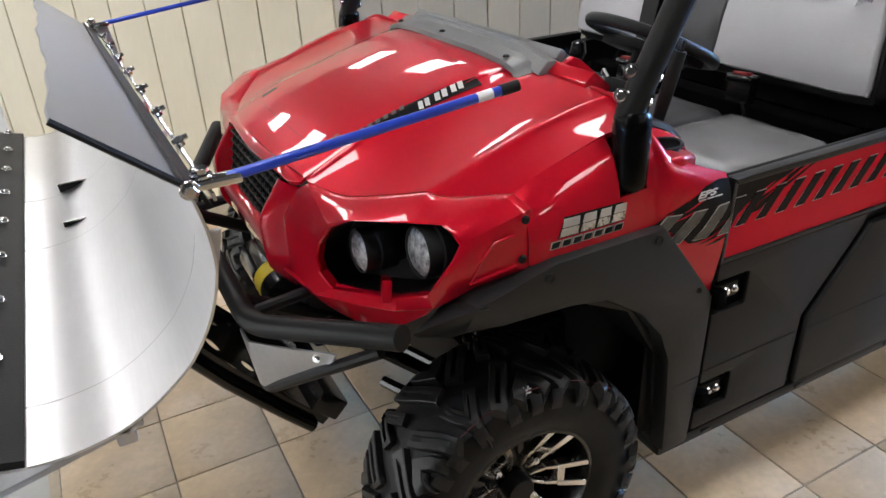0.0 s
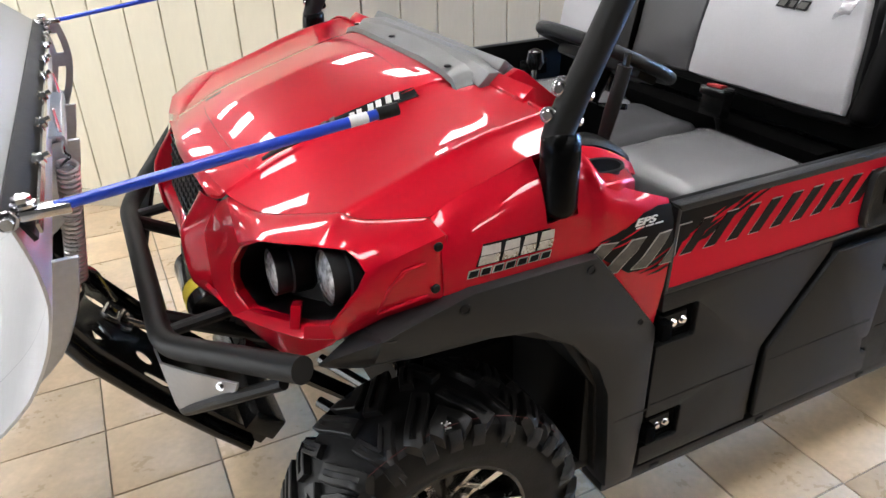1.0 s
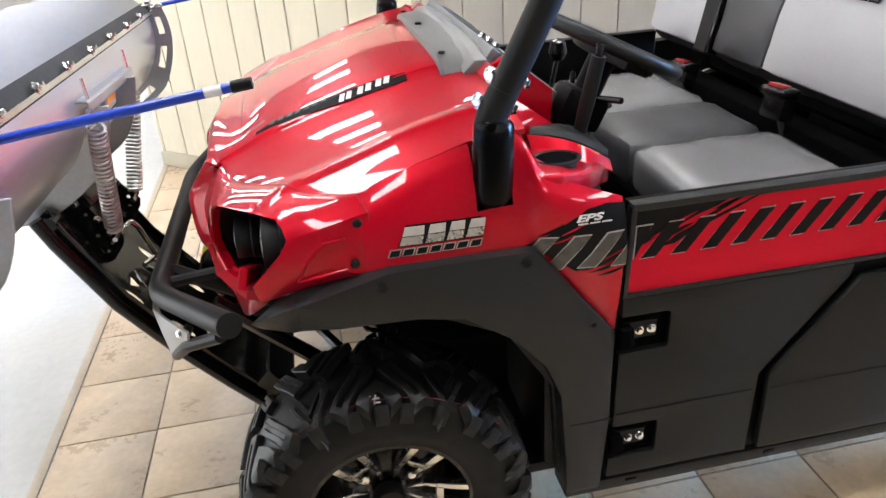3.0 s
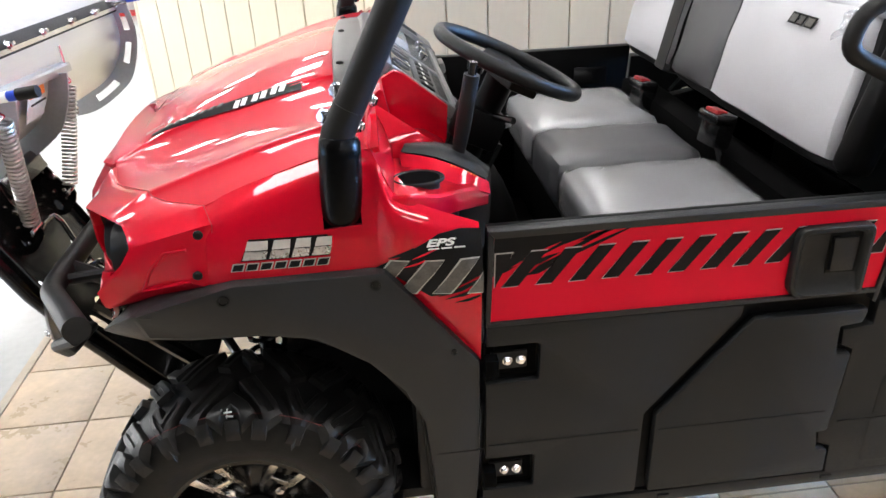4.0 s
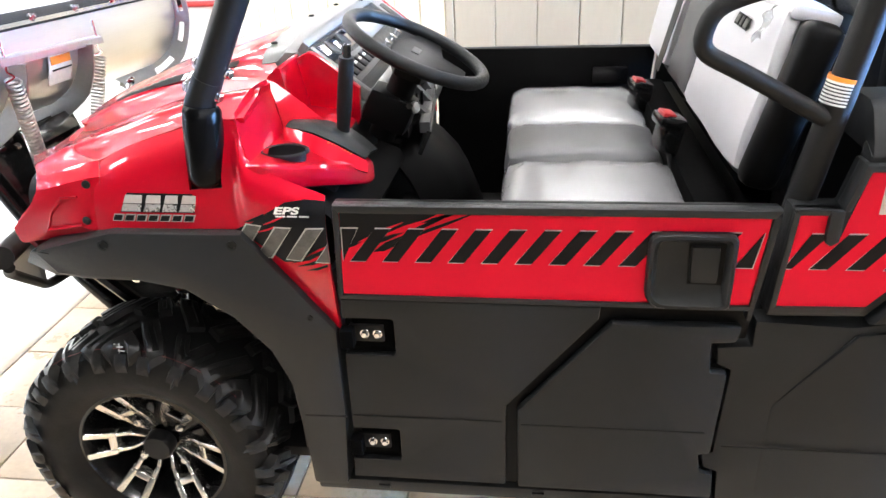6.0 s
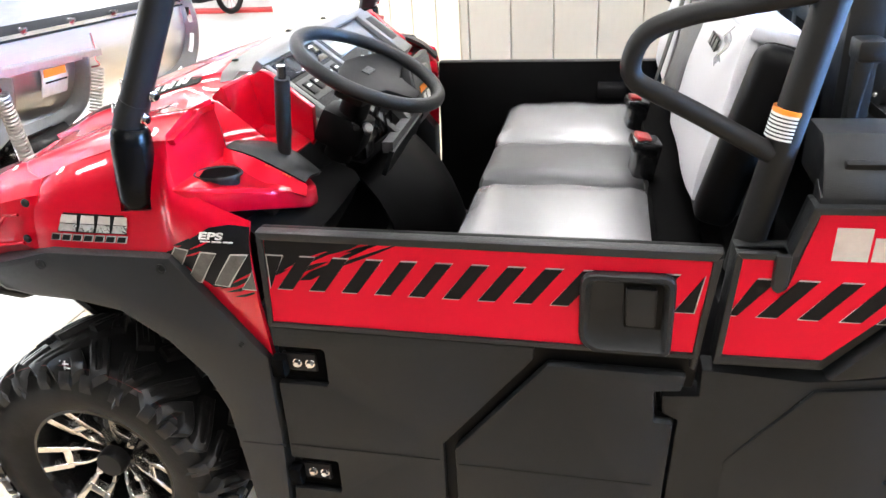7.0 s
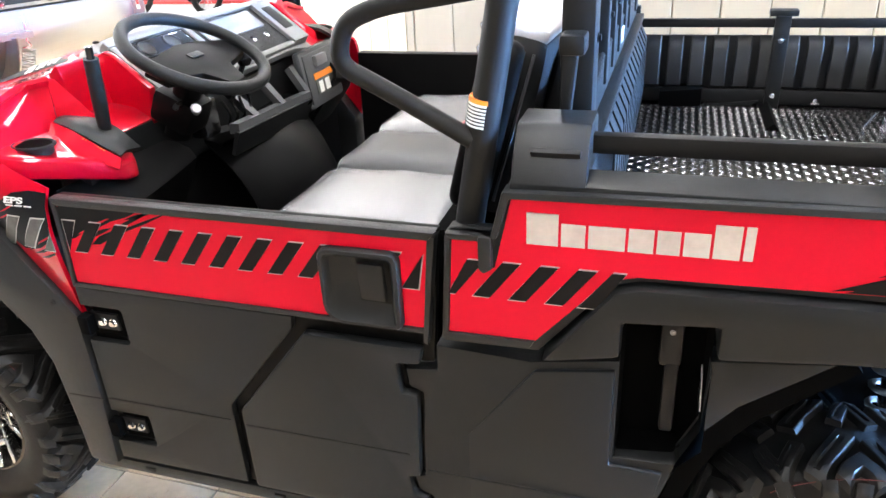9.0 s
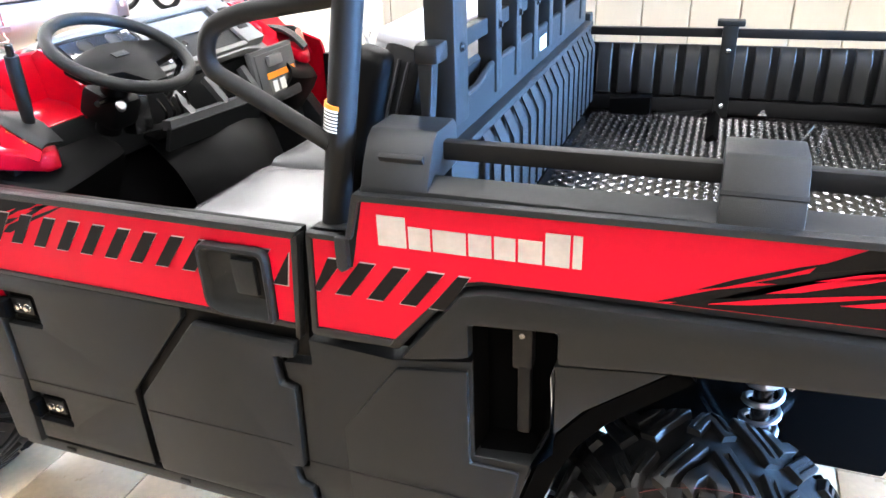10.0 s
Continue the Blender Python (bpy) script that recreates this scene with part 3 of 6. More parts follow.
# grille
part("grille_frame", loft(refine([[V(float(np.interp(abs(v), HOOD_V, HOOD_FRONT)) + 0.012, v, hood_z(float(np.interp(abs(v), HOOD_V, HOOD_FRONT)) + 0.012, v) - 0.002), V(float(np.interp(abs(v), HOOD_V, HOOD_FRONT)) - 0.008, v, hood_z(-0.30, v) - 0.008), V(-0.338 + 0.05 * abs(v), v * 0.96, 1.062), V(-0.334 + 0.05 * abs(v), v * 0.94, 1.050), V(-0.315, v * 0.93, 1.046)] for v in (-0.32, -0.2, 0, 0.2, 0.32)], 3), 0.008), RED, utv, "red nose above the grille", 30)
# backing behind the bars, with the gap's darkness in its colour
grille = part("grille_mesh", loft([[V(-0.312, v, 1.060), V(-0.326, v, 0.975), V(-0.345, v, 0.890)] for v in (-0.26, 0, 0.26)], 0.01), VOID, utv, "black grille mesh")
for k in range(6):
    z = 1.040 - 0.027 * k
    part("grille_bar", tube([V(-0.326 - 0.19 * (1.050 - z), v, z) for v in (-0.25, 0, 0.25)], 0.0045, 6), BLACK, grille)
for k in range(14):
    v = -0.247 + 0.038 * k
    part("grille_bar", tube([V(-0.327, v, 1.050), V(-0.356, v, 0.895)], 0.0035, 6), BLACK, grille)
part("lower_nose", loft(refine([[V(-0.350, v, 0.900), V(-0.376, v, 0.893), V(-0.384, v, 0.868), V(-0.372, v, 0.805), V(-0.348, v, 0.770)] for v in (-0.25, 0, 0.25)], 3), 0.008), RED, utv, "red bar below the grille")
both("nose_cheek", lambda: loft(refine([[V(-0.304, -0.322, 1.046), V(-0.342, -0.302, 0.968), V(-0.347, -0.304, 0.90), V(-0.348, -0.306, 0.828), V(-0.335, -0.29, 0.77)], [V(-0.326, -0.278, 1.050), V(-0.386, -0.262, 0.968), V(-0.392, -0.262, 0.90), V(-0.386, -0.264, 0.826), V(-0.350, -0.25, 0.77)], [V(-0.330, -0.245, 1.050), V(-0.384, -0.243, 0.966), V(-0.390, -0.242, 0.90), V(-0.384, -0.242, 0.826), V(-0.350, -0.24, 0.77)], [V(-0.315, -0.235, 1.046), V(-0.340, -0.230, 0.962), V(-0.350, -0.228, 0.90), V(-0.345, -0.226, 0.826), V(-0.32, -0.22, 0.77)]], 3), 0.006), RED, "red rib beside the grille")
both("lower_valance", lambda: loft(refine([[V(-0.368, -0.30, 0.832), V(-0.331, -0.45, 0.826), V(-0.274, -0.60, 0.856), V(-0.232, -0.705, 0.884), V(-0.192, -0.798, 0.928)], [V(-0.345, -0.30, 0.79), V(-0.310, -0.45, 0.785), V(-0.270, -0.61, 0.802), V(-0.242, -0.70, 0.840), V(-0.200, -0.775, 0.900)]], 3), 0.01), RED, "red lower valance")


# fender flares
def flare(cx=0.0):
    out = ((-0.148, 0.838), (-0.139, 0.936), (-0.02, 0.966), (0.06, 0.985), (0.352, 0.986), (0.533, 0.752), (0.529, 0.500), (0.514, 0.292), (0.425, 0.292),
           (0.422, 0.40), (0.407, 0.60), (0.372, 0.690), (0.30, 0.775), (0.20, 0.845), (0.10, 0.864), (-0.05, 0.850))
    bm = prism(out, FLANK - 0.016, FLANK + 0.075, bevel=0.014, seg=2)
    for v in bm.verts:
        if v.co.y < FLANK + 0.03:
            v.co.y += min(1, max(0, (0.05 - v.co.x) / 0.19)) * max(0, 0.935 - v.co.z) * 0.70
    return bm


def flare_nose():
    """The faceted front end of the flare, turned in under the bezel."""
    bm = bmesh.new()
    for p in ((-0.139, -0.764, 0.937), (-0.147, -0.697, 0.838), (-0.164, -0.684, 0.920), (-0.236, -0.672, 0.860), (-0.215, -0.660, 0.838), (-0.10, -0.684, 0.938), (-0.10, -0.70, 0.842), (-0.10, -0.764, 0.930)):
        bm.verts.new(p)
    bmesh.ops.convex_hull(bm, input=bm.verts[:])
    bmesh.ops.delete(bm, geom=[v for v in bm.verts if not v.link_faces], context="VERTS")
    return bevelled(bm, 0.004, 2, 15)


for sgn, fix in ((1, lambda b: b), (-1, mirrored)):
    fl = part("fender_flare", fix(flare()), TRIM, utv, "textured black fender flare")
    part("flare_nose", fix(flare_nose()), TRIM, fl)
    for x, z, r in ((0.039, 0.955, 0.012), (0.331, 0.960, 0.011), (0.478, 0.785, 0.007)):
        y = FLANK - 0.016
        part("flare_bolt", fix(moved(lathe([(r, 0), (r, 0.003), (r * 0.65, 0.003), (r * 0.6, 0.001), (0.0, 0.001)], 16), Matrix.Translation((x, y, z)) @ pose(0, 0, 0, 90))), DARK, fl)
    part("flare_joint", fix(box((0.483, FLANK - 0.0155, 0.512), (0.105, 0.003, 0.003), 0)), DARK, fl)
    part("wheel_well", fix(join(prism(((-0.05, 0.875), (0.10, 0.86), (0.30, 0.76), (0.40, 0.60), (0.42, 0.32), (0.44, 0.32), (0.43, 0.60), (0.33, 0.79), (0.12, 0.885), (-0.05, 0.892)), FLANK + 0.03, FLANK + 0.42, bevel=0.004))), DARK, utv, "black wheel-well liner")
    part("wheel_well", fix(prism(((0.02, 0.89), (0.12, 0.89), (0.33, 0.79), (0.43, 0.60), (0.43, 0.36), (0.20, 0.40), (0.08, 0.60)), FLANK + 0.42, FLANK + 0.44)), DARK, utv)

# ---- doors, sills and cargo sides ----
STRIPE_P = 0.0687


def slab(poly, y0, y1, bevel=0.003):
    return prism(poly, y0, y1, bevel=bevel)


def stripe(x, z0=0.9235, z1=0.9975, slant=0.0565, w=0.033):
    return [(x, z1), (x + w, z1), (x + w - slant, z0), (x - slant, z0)]


def grown(poly, d):
    cx, cz = sum(p[0] for p in poly) / len(poly), sum(p[1] for p in poly) / len(poly)
    return [(x + d * (1 if x > cx else -1), z + d * (1 if z > cz else -1)) for x, z in poly]


def stripes(parent, xs, y, fix, clip=None, fill=INK):
    for x in xs:
        p = stripe(x)
        if clip:
            p = [(max(clip[0], min(clip[1], a)), b) for a, b in p]
        part("stripe_outline", fix(slab(grown(p, 0.0024), y - 0.0012, y, 0)), LINE, parent)
        part("stripe", fix(slab(p, y - 0.0022, y - 0.0004, 0)), fill, parent)


def shards(spots, y, fix, parent, material):
    for x, z, length, width, ang in spots:
        c, s = math.cos(radians(ang)), math.sin(radians(ang))
        pts = [(0, 0), (length * 0.3, width * 0.5), (length * 0.75, width * 0.4), (length, 0.001), (length * 0.6, -width * 0.35), (length * 0.2, -width * 0.45)]
        part("brush_mark", fix(slab([(x + a * c - b * s, z + a * s + b * c) for a, b in pts], y - 0.0010, y, 0)), material, parent)


for sgn, fix in ((1, lambda b: b), (-1, mirrored)):
    # door
    # slab in the shaded black, so the moulding's channel looks dark
    door = part("door", fix(slab(((0.553, 1.050), (1.424, 1.047), (1.402, 0.745), (1.332, 0.741), (1.340, 0.684), (1.374, 0.681), (1.364, 0.446), (1.340, 0.444), (1.348, 0.400), (1.380, 0.394), (1.386, 0.302), (0.528, 0.312), (0.545, 0.700)), FLANK + 0.012, FLANK + 0.032, 0.005)), SHADE, utv, "black plastic half door with red decal")
    red = ((0.565, 1.034), (1.408, 1.031), (1.393, 0.836), (0.556, 0.841))
    part("door_frame", fix(join(slab(((0.553, 1.051), (1.425, 1.048), (1.412, 1.030), (0.565, 1.033)), FLANK - 0.012, FLANK + 0.018, 0.005), slab(((1.424, 1.040), (1.398, 0.800), (1.388, 0.806), (1.408, 1.032)), FLANK - 0.010, FLANK + 0.02, 0.003),
                                slab(((0.554, 1.045), (0.566, 1.035), (0.556, 0.835), (0.545, 0.828)), FLANK - 0.010, FLANK + 0.02, 0.003), slab(((0.545, 0.842), (1.394, 0.837), (1.394, 0.826), (0.545, 0.831)), FLANK - 0.010, FLANK + 0.02, 0.003))), TRIM, door)
    decal = part("door_decal", fix(slab(red, FLANK - 0.0035, FLANK + 0.01, 0)), DECAL, door, "red decal with black slanted stripes")
    dy = FLANK - 0.0035
    part("decal_shadow", fix(slab(((0.567, 1.0337), (0.772, 1.0328), (0.745, 1.019), (0.700, 1.005), (0.664, 0.988), (0.628, 0.978), (0.590, 0.956), (0.561, 0.947)), dy - 0.0006, dy, 0)), INK, decal)
    shards(((0.690, 0.980, 0.150, 0.009, 26), (0.700, 0.975, 0.165, 0.008, 22), (0.630, 0.944, 0.115, 0.018, 25), (0.605, 0.955, 0.100, 0.012, 20), (0.735, 1.012, 0.085, 0.008, 16)), dy, fix, decal, INK)
    shards(((0.625, 0.982, 0.080, 0.006, 22), (0.600, 0.966, 0.060, 0.004, 24)), dy - 0.0007, fix, decal, DECAL)
    stripes(decal, [0.6375 + STRIPE_P * k for k in range(9)], dy - 0.0008, fix)
    stripes(decal, [0.5688], dy - 0.0008, fix, clip=(0.566, 0.7))
    stripes(decal, [1.408], dy, fix, clip=(1.345, 1.397))
    stripes(decal, [1.322], dy, fix, clip=(1.30, 1.358))
    # moulded lower half: a raised field behind a slanting ridge
    part("door_moulding", fix(slab(((1.125, 0.792), (1.385, 0.790), (1.378, 0.752), (1.328, 0.748), (1.334, 0.676), (1.370, 0.674), (1.361, 0.450), (1.336, 0.447), (1.344, 0.396), (1.374, 0.390), (1.378, 0.318), (0.930, 0.320), (0.930, 0.552)), FLANK - 0.016, FLANK + 0.01, 0.009)), BLACK, door)
    part("door_moulding", fix(slab(((0.548, 0.830), (1.100, 0.826), (1.097, 0.796), (0.904, 0.558), (0.902, 0.320), (0.530, 0.320), (0.533, 0.378), (0.648, 0.378), (0.652, 0.384), (0.653, 0.468), (0.648, 0.474), (0.540, 0.474),
                                    (0.544, 0.686), (0.655, 0.686), (0.660, 0.692), (0.661, 0.776), (0.655, 0.782), (0.547, 0.782)), FLANK - 0.009, FLANK + 0.01, 0.005)), BLACK, door)
    for x0, x1, y in ((0.541, 0.898, FLANK - 0.009), (0.934, 1.345, FLANK - 0.016)):
        part("panel_line", fix(box(((x0 + x1) / 2, y - 0.0002, 0.513), (x1 - x0 - 0.01, 0.003, 0.003), 0)), DARK, door)
    # hinges, each sunk in a pocket
    for hx, hz in ((0.606, 0.738), (0.598, 0.429)):
        # pocket backing coloured near-black for the shade inside it
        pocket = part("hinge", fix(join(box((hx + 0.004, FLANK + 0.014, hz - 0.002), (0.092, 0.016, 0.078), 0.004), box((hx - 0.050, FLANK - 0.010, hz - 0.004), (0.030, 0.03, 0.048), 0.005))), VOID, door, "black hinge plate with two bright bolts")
        part("hinge_plate", fix(box((hx - 0.010, FLANK + 0.006, hz), (0.078, 0.012, 0.044), 0.004)), DARK, pocket)
        for dx in (-0.014, 0.015):
            part("hinge_bolt", fix(bolt((hx + dx, FLANK + 0.001, hz), (0, -1, 0), 0.0082, 0.009)), CHROME, pocket)
    # handle: a scooped pocket with a flap
    def cup_ring(inset, y, low=0.0):
        x0, x1, z0, z1 = 1.183 + inset, 1.351 - inset, 0.832 + inset + low, 1.000 - inset
        out = []
        for cx, cz, t0, r in ((x1, z1, 0, 0.020), (x0, z1, 90, 0.024), (x0, z0, 180, 0.040), (x1, z0, 270, 0.014)):
            r = max(0.006, r - inset * 0.5)
            sx, sz = (-1 if cx == x1 else 1), (-1 if cz == z1 else 1)
            out += [(cx + sx * r + r * math.cos(radians(t0 + 22.5 * k)), y, cz + sz * r + r * math.sin(radians(t0 + 22.5 * k))) for k in range(5)]
        return out

    cup = part("door_handle", fix(loft([cup_ring(0.0, FLANK + 0.01), cup_ring(0.0, FLANK - 0.016), cup_ring(0.003, FLANK - 0.021), cup_ring(0.010, FLANK - 0.022), cup_ring(0.014, FLANK - 0.018), cup_ring(0.020, FLANK - 0.0075, 0.030), cup_ring(0.070, FLANK - 0.005, 0.030)], 0, close=True)), BLACK, door, "black scooped door handle", )
    # dark slab painted in for the shade round the flap
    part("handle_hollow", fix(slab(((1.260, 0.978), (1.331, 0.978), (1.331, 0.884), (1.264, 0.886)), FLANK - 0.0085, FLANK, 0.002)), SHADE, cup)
    part("handle_flap", fix(slab(((1.264, 0.973), (1.319, 0.972), (1.320, 0.892), (1.268, 0.893)), FLANK - 0.018, FLANK, 0.006)), BLACK, cup)

    if sgn < 0:
        door.location.z -= 0.038
    # decal on the fender panel: it follows the panel's curve
    def skin(x, z, lift):
        cols = list(zip(SIDE_TOP, SIDE_BOT))
        best = None
        for (p, q), (p2, q2) in zip(cols, cols[1:]):
            f = min(1, max(0, (p[2] - z) / (p[2] - q[2])))
            f2 = min(1, max(0, (p2[2] - z) / (p2[2] - q2[2])))
            xa, xb = p[0] + (q[0] - p[0]) * f, p2[0] + (q2[0] - p2[0]) * f2
            if xa - 1e-6 <= x <= xb + 1e-6 or best is None or x > xb:
                u = min(1, max(0, (x - xa) / max(1e-6, xb - xa)))
                g = f + (f2 - f) * u
                va, vb = p[1] + (q[1] - p[1]) * f, p2[1] + (q2[1] - p2[1]) * f2
                best = (va + (vb - va) * u, g)
        out = float(np.interp(best[1], (0, 0.12, 0.30, 0.56, 0.8, 1), (0, 0.018, 0.026, 0.022, 0.010, 0)))
        return (x, YC + best[0] - out - lift, z)

    def film(poly, lift, n=10):
        """A thin film over the panel inside an outline of two edges, each from front to rear."""
        lo, hi = poly
        rows = []
        for k in range(n + 1):
            x = lo[0][0] + (lo[-1][0] - lo[0][0]) * k / n
            z0 = float(np.interp(x, [p[0] for p in lo], [p[1] for p in lo]))
            z1 = float(np.interp(x, [p[0] for p in hi], [p[1] for p in hi]))
            rows.append([skin(x, z0 + (z1 - z0) * j / 6, lift) for j in range(7)])
        return loft(rows, 0.0008)

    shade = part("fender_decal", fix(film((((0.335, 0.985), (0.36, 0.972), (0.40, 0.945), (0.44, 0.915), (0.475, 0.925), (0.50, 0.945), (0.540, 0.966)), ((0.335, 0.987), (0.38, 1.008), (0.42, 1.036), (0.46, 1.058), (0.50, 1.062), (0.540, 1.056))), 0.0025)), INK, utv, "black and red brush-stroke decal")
    for x in (0.365, 0.432, 0.500, 0.568):
        for d, lift, m in ((0.0026, 0.0036, LINE), (0.0, 0.0046, INKGREY)):
            rows = []
            for j in range(6):
                z = 0.9265 - d + (0.075 + 2 * d) * j / 5
                xs = x - 0.0575 + 0.0575 * j / 5
                rows.append([skin(min(0.541, xs - d), z, lift), skin(min(0.541, xs + 0.0165), z, lift), skin(min(0.541, xs + 0.033 + d), z, lift)])
            part("stripe" if d == 0 else "stripe_outline", fix(loft(rows, 0.0006)), m, shade)
    letters = text_mesh("EPS", 0.025, 0.0006)
    for v in letters.verts:
        v.co.x += v.co.y * 0.25
    ey = min(skin(0.44, 1.036, 0.0035)[1], skin(0.50, 1.036, 0.0035)[1])
    part("badge_letters", fix(moved(letters, Matrix.Translation((0.432, ey, 1.034)) @ pose(0, 0, 0, 90) @ Matrix.Diagonal((1.45, 0.85, 1, 1)))), WHITE, shade, "white letters on black")
    for k in range(3):
        part("badge_bar", fix(box((0.447 + 0.025 * k, ey, 1.0285), (0.021, 0.001, 0.003), 0)), LABEL, shade)
    for x0, z0, x1, z1, w in ((0.452, 0.915, 0.54, 0.957, 0.008), (0.466, 0.908, 0.54, 0.938, 0.006), (0.485, 0.900, 0.535, 0.918, 0.005), (0.36, 1.006, 0.41, 1.030, 0.006)):
        part("brush_mark", fix(film((((x0, z0), ((x0 + x1) / 2, (z0 + z1) / 2 - w), (x1, z1 - w * 0.6)), ((x0, z0 + 0.001), ((x0 + x1) / 2, (z0 + z1) / 2 + w * 0.4), (x1, z1 + w * 0.4))), 0.0025)), INK, shade)
    for x0, z0, x1, z1, w in ((0.405, 1.006, 0.455, 1.030, 0.003), (0.385, 0.985, 0.43, 1.004, 0.003)):
        part("brush_mark", fix(film((((x0, z0), ((x0 + x1) / 2, (z0 + z1) / 2 - w), (x1, z1 - w * 0.6)), ((x0, z0 + 0.001), ((x0 + x1) / 2, (z0 + z1) / 2 + w * 0.4), (x1, z1 + w * 0.4))), 0.0031)), DECAL, shade)
    # model badge: four leaning silver blocks over a row of small ones
    def patch(quad, lift, n=4, thick=0.0008):
        """A thin film over the panel inside four corners: lower front, lower rear, upper rear, upper front."""
        lf, lr, ur, uf = quad
        mix = lambda p, q, f: (p[0] + (q[0] - p[0]) * f, p[1] + (q[1] - p[1]) * f)
        return loft([[skin(*mix(mix(lf, lr, i / n), mix(uf, ur, i / n), j / n), lift) for j in range(n + 1)] for i in range(n + 1)], thick)

    plate = part("side_badge", fix(patch(((0.079, 1.0205), (0.249, 1.0205), (0.249, 1.0620), (0.100, 1.0620)), 0.002, 8)), INK, utv, "silver block badge edged in black")
    x = 0.083
    for w in (0.045, 0.037, 0.033, 0.035):
        part("badge_block", fix(patch(((x, 1.0235), (x + w, 1.0235), (x + w + 0.005, 1.0395), (x + 0.007, 1.0395)), 0.0045)), SILVER, plate)
        part("badge_block", fix(patch(((x + 0.0075, 1.0412), (x + w + 0.005, 1.0412), (x + w + 0.008, 1.0590), (x + 0.0145, 1.0590)), 0.0045)), SILVERINK, plate)
        x += w + 0.0055
    for k in range(7):
        x = 0.060 + 0.0270 * k
        part("badge_block", fix(patch(((x - 0.002, 1.0010), (x + 0.022, 1.0010), (x + 0.028, 1.0165), (x + 0.004, 1.0165)), 0.0020)), LINE, plate)
        part("badge_block", fix(patch(((x + 0.0004, 1.0030), (x + 0.0196, 1.0030), (x + 0.0248, 1.0147), (x + 0.0062, 1.0147)), 0.0034)), INK, plate)

    # sill
    part("sill", fix(join(slab(((0.43, 0.262), (0.43, 0.298), (1.385, 0.298), (1.80, 0.300), (1.78, 0.262)), FLANK + 0.002, FLANK + 0.09, 0.008), *[box((x, FLANK + 0.002, 0.283), (0.03, 0.012, 0.012), 0.003) for x in (0.60, 0.98, 1.40)])), TRIM, utv, "black rocker sill")
    # rear lower body with the latch recess
    body = ((1.412, 0.800), (1.600, 0.790), (1.765, 0.818), (1.765, 0.590), (1.880, 0.595), (1.918, 0.640), (1.918, 0.842), (2.115, 0.866), (1.975, 0.752), (1.920, 0.680), (1.886, 0.600), (1.865, 0.530), (1.800, 0.310), (1.390, 0.300), (1.384, 0.390), (1.352, 0.402), (1.345, 0.440), (1.368, 0.448), (1.378, 0.676), (1.348, 0.690), (1.344, 0.732), (1.412, 0.738))
    low = part("rear_side_panel", fix(slab(body, FLANK - 0.004, FLANK + 0.05, 0.005)), BLACK, utv, "black plastic lower body panel")
    bulge = slab(((1.610, 0.776), (1.758, 0.800), (1.758, 0.575), (1.860, 0.575), (1.850, 0.520), (1.800, 0.330), (1.470, 0.325), (1.470, 0.585)), FLANK - 0.014, FLANK, 0.009)
    for v in bulge.verts:
        if v.co.y < FLANK - 0.005:
            v.co.y += 0.0085 * min(1, max(0, (0.70 - v.co.z) / 0.12)) * min(1, max(0, (1.70 - v.co.x) / 0.15))
    part("side_moulding", fix(bulge), BLACK, low)
    part("panel_line", fix(box((1.60, FLANK - 0.0142, 0.475), (0.44, 0.003, 0.003), 0)), DARK, low)
    # recess and release lever
    mouth = ((1.765, 0.588), (1.882, 0.592), (1.919, 0.635), (1.919, 0.918), (1.765, 0.905))
    # recess walls coloured near-black, so its shade doesn't depend on the lamps
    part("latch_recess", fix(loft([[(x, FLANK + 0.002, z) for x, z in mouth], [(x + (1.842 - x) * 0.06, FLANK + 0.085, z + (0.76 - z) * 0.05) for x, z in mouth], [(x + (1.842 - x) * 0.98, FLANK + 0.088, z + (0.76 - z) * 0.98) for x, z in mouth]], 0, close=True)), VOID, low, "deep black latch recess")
    lab = part("latch_label", fix(box((1.9115, FLANK + 0.035, 0.755), (0.002, 0.030, 0.085), 0, (0, -3, 0))), LABEL, low, "white label with black print")
    for k in range(4):
        part("label_print", fix(box((1.9095, FLANK + 0.035, 0.730 + 0.016 * k), (0.002, 0.022, 0.006), 0, (0, -3, 0))), INK, lab)
    lever = part("latch_lever", fix(join(box((1.856, FLANK + 0.040, 0.725), (0.026, 0.024, 0.16), 0.008), box((1.852, FLANK + 0.045, 0.845), (0.040, 0.03, 0.10), 0.008))), DARK, low, "gloss black bed release lever")
    part("latch_clip", fix(bolt((1.852, FLANK + 0.029, 0.872), (0, -1, 0), 0.004, 0.004)), GALV, lever)

    # cargo side
    side = part("cargo_side", fix(slab(((1.442, 1.050), (1.531, 1.050), (1.551, 1.137), (2.85, 1.157), (2.85, 1.00), (1.79, 0.985), (1.745, 0.972), (1.615, 0.815), (1.428, 0.812)), FLANK - 0.002, FLANK + 0.05, 0.006)), BLACK, utv, "black cargo side with red decal")
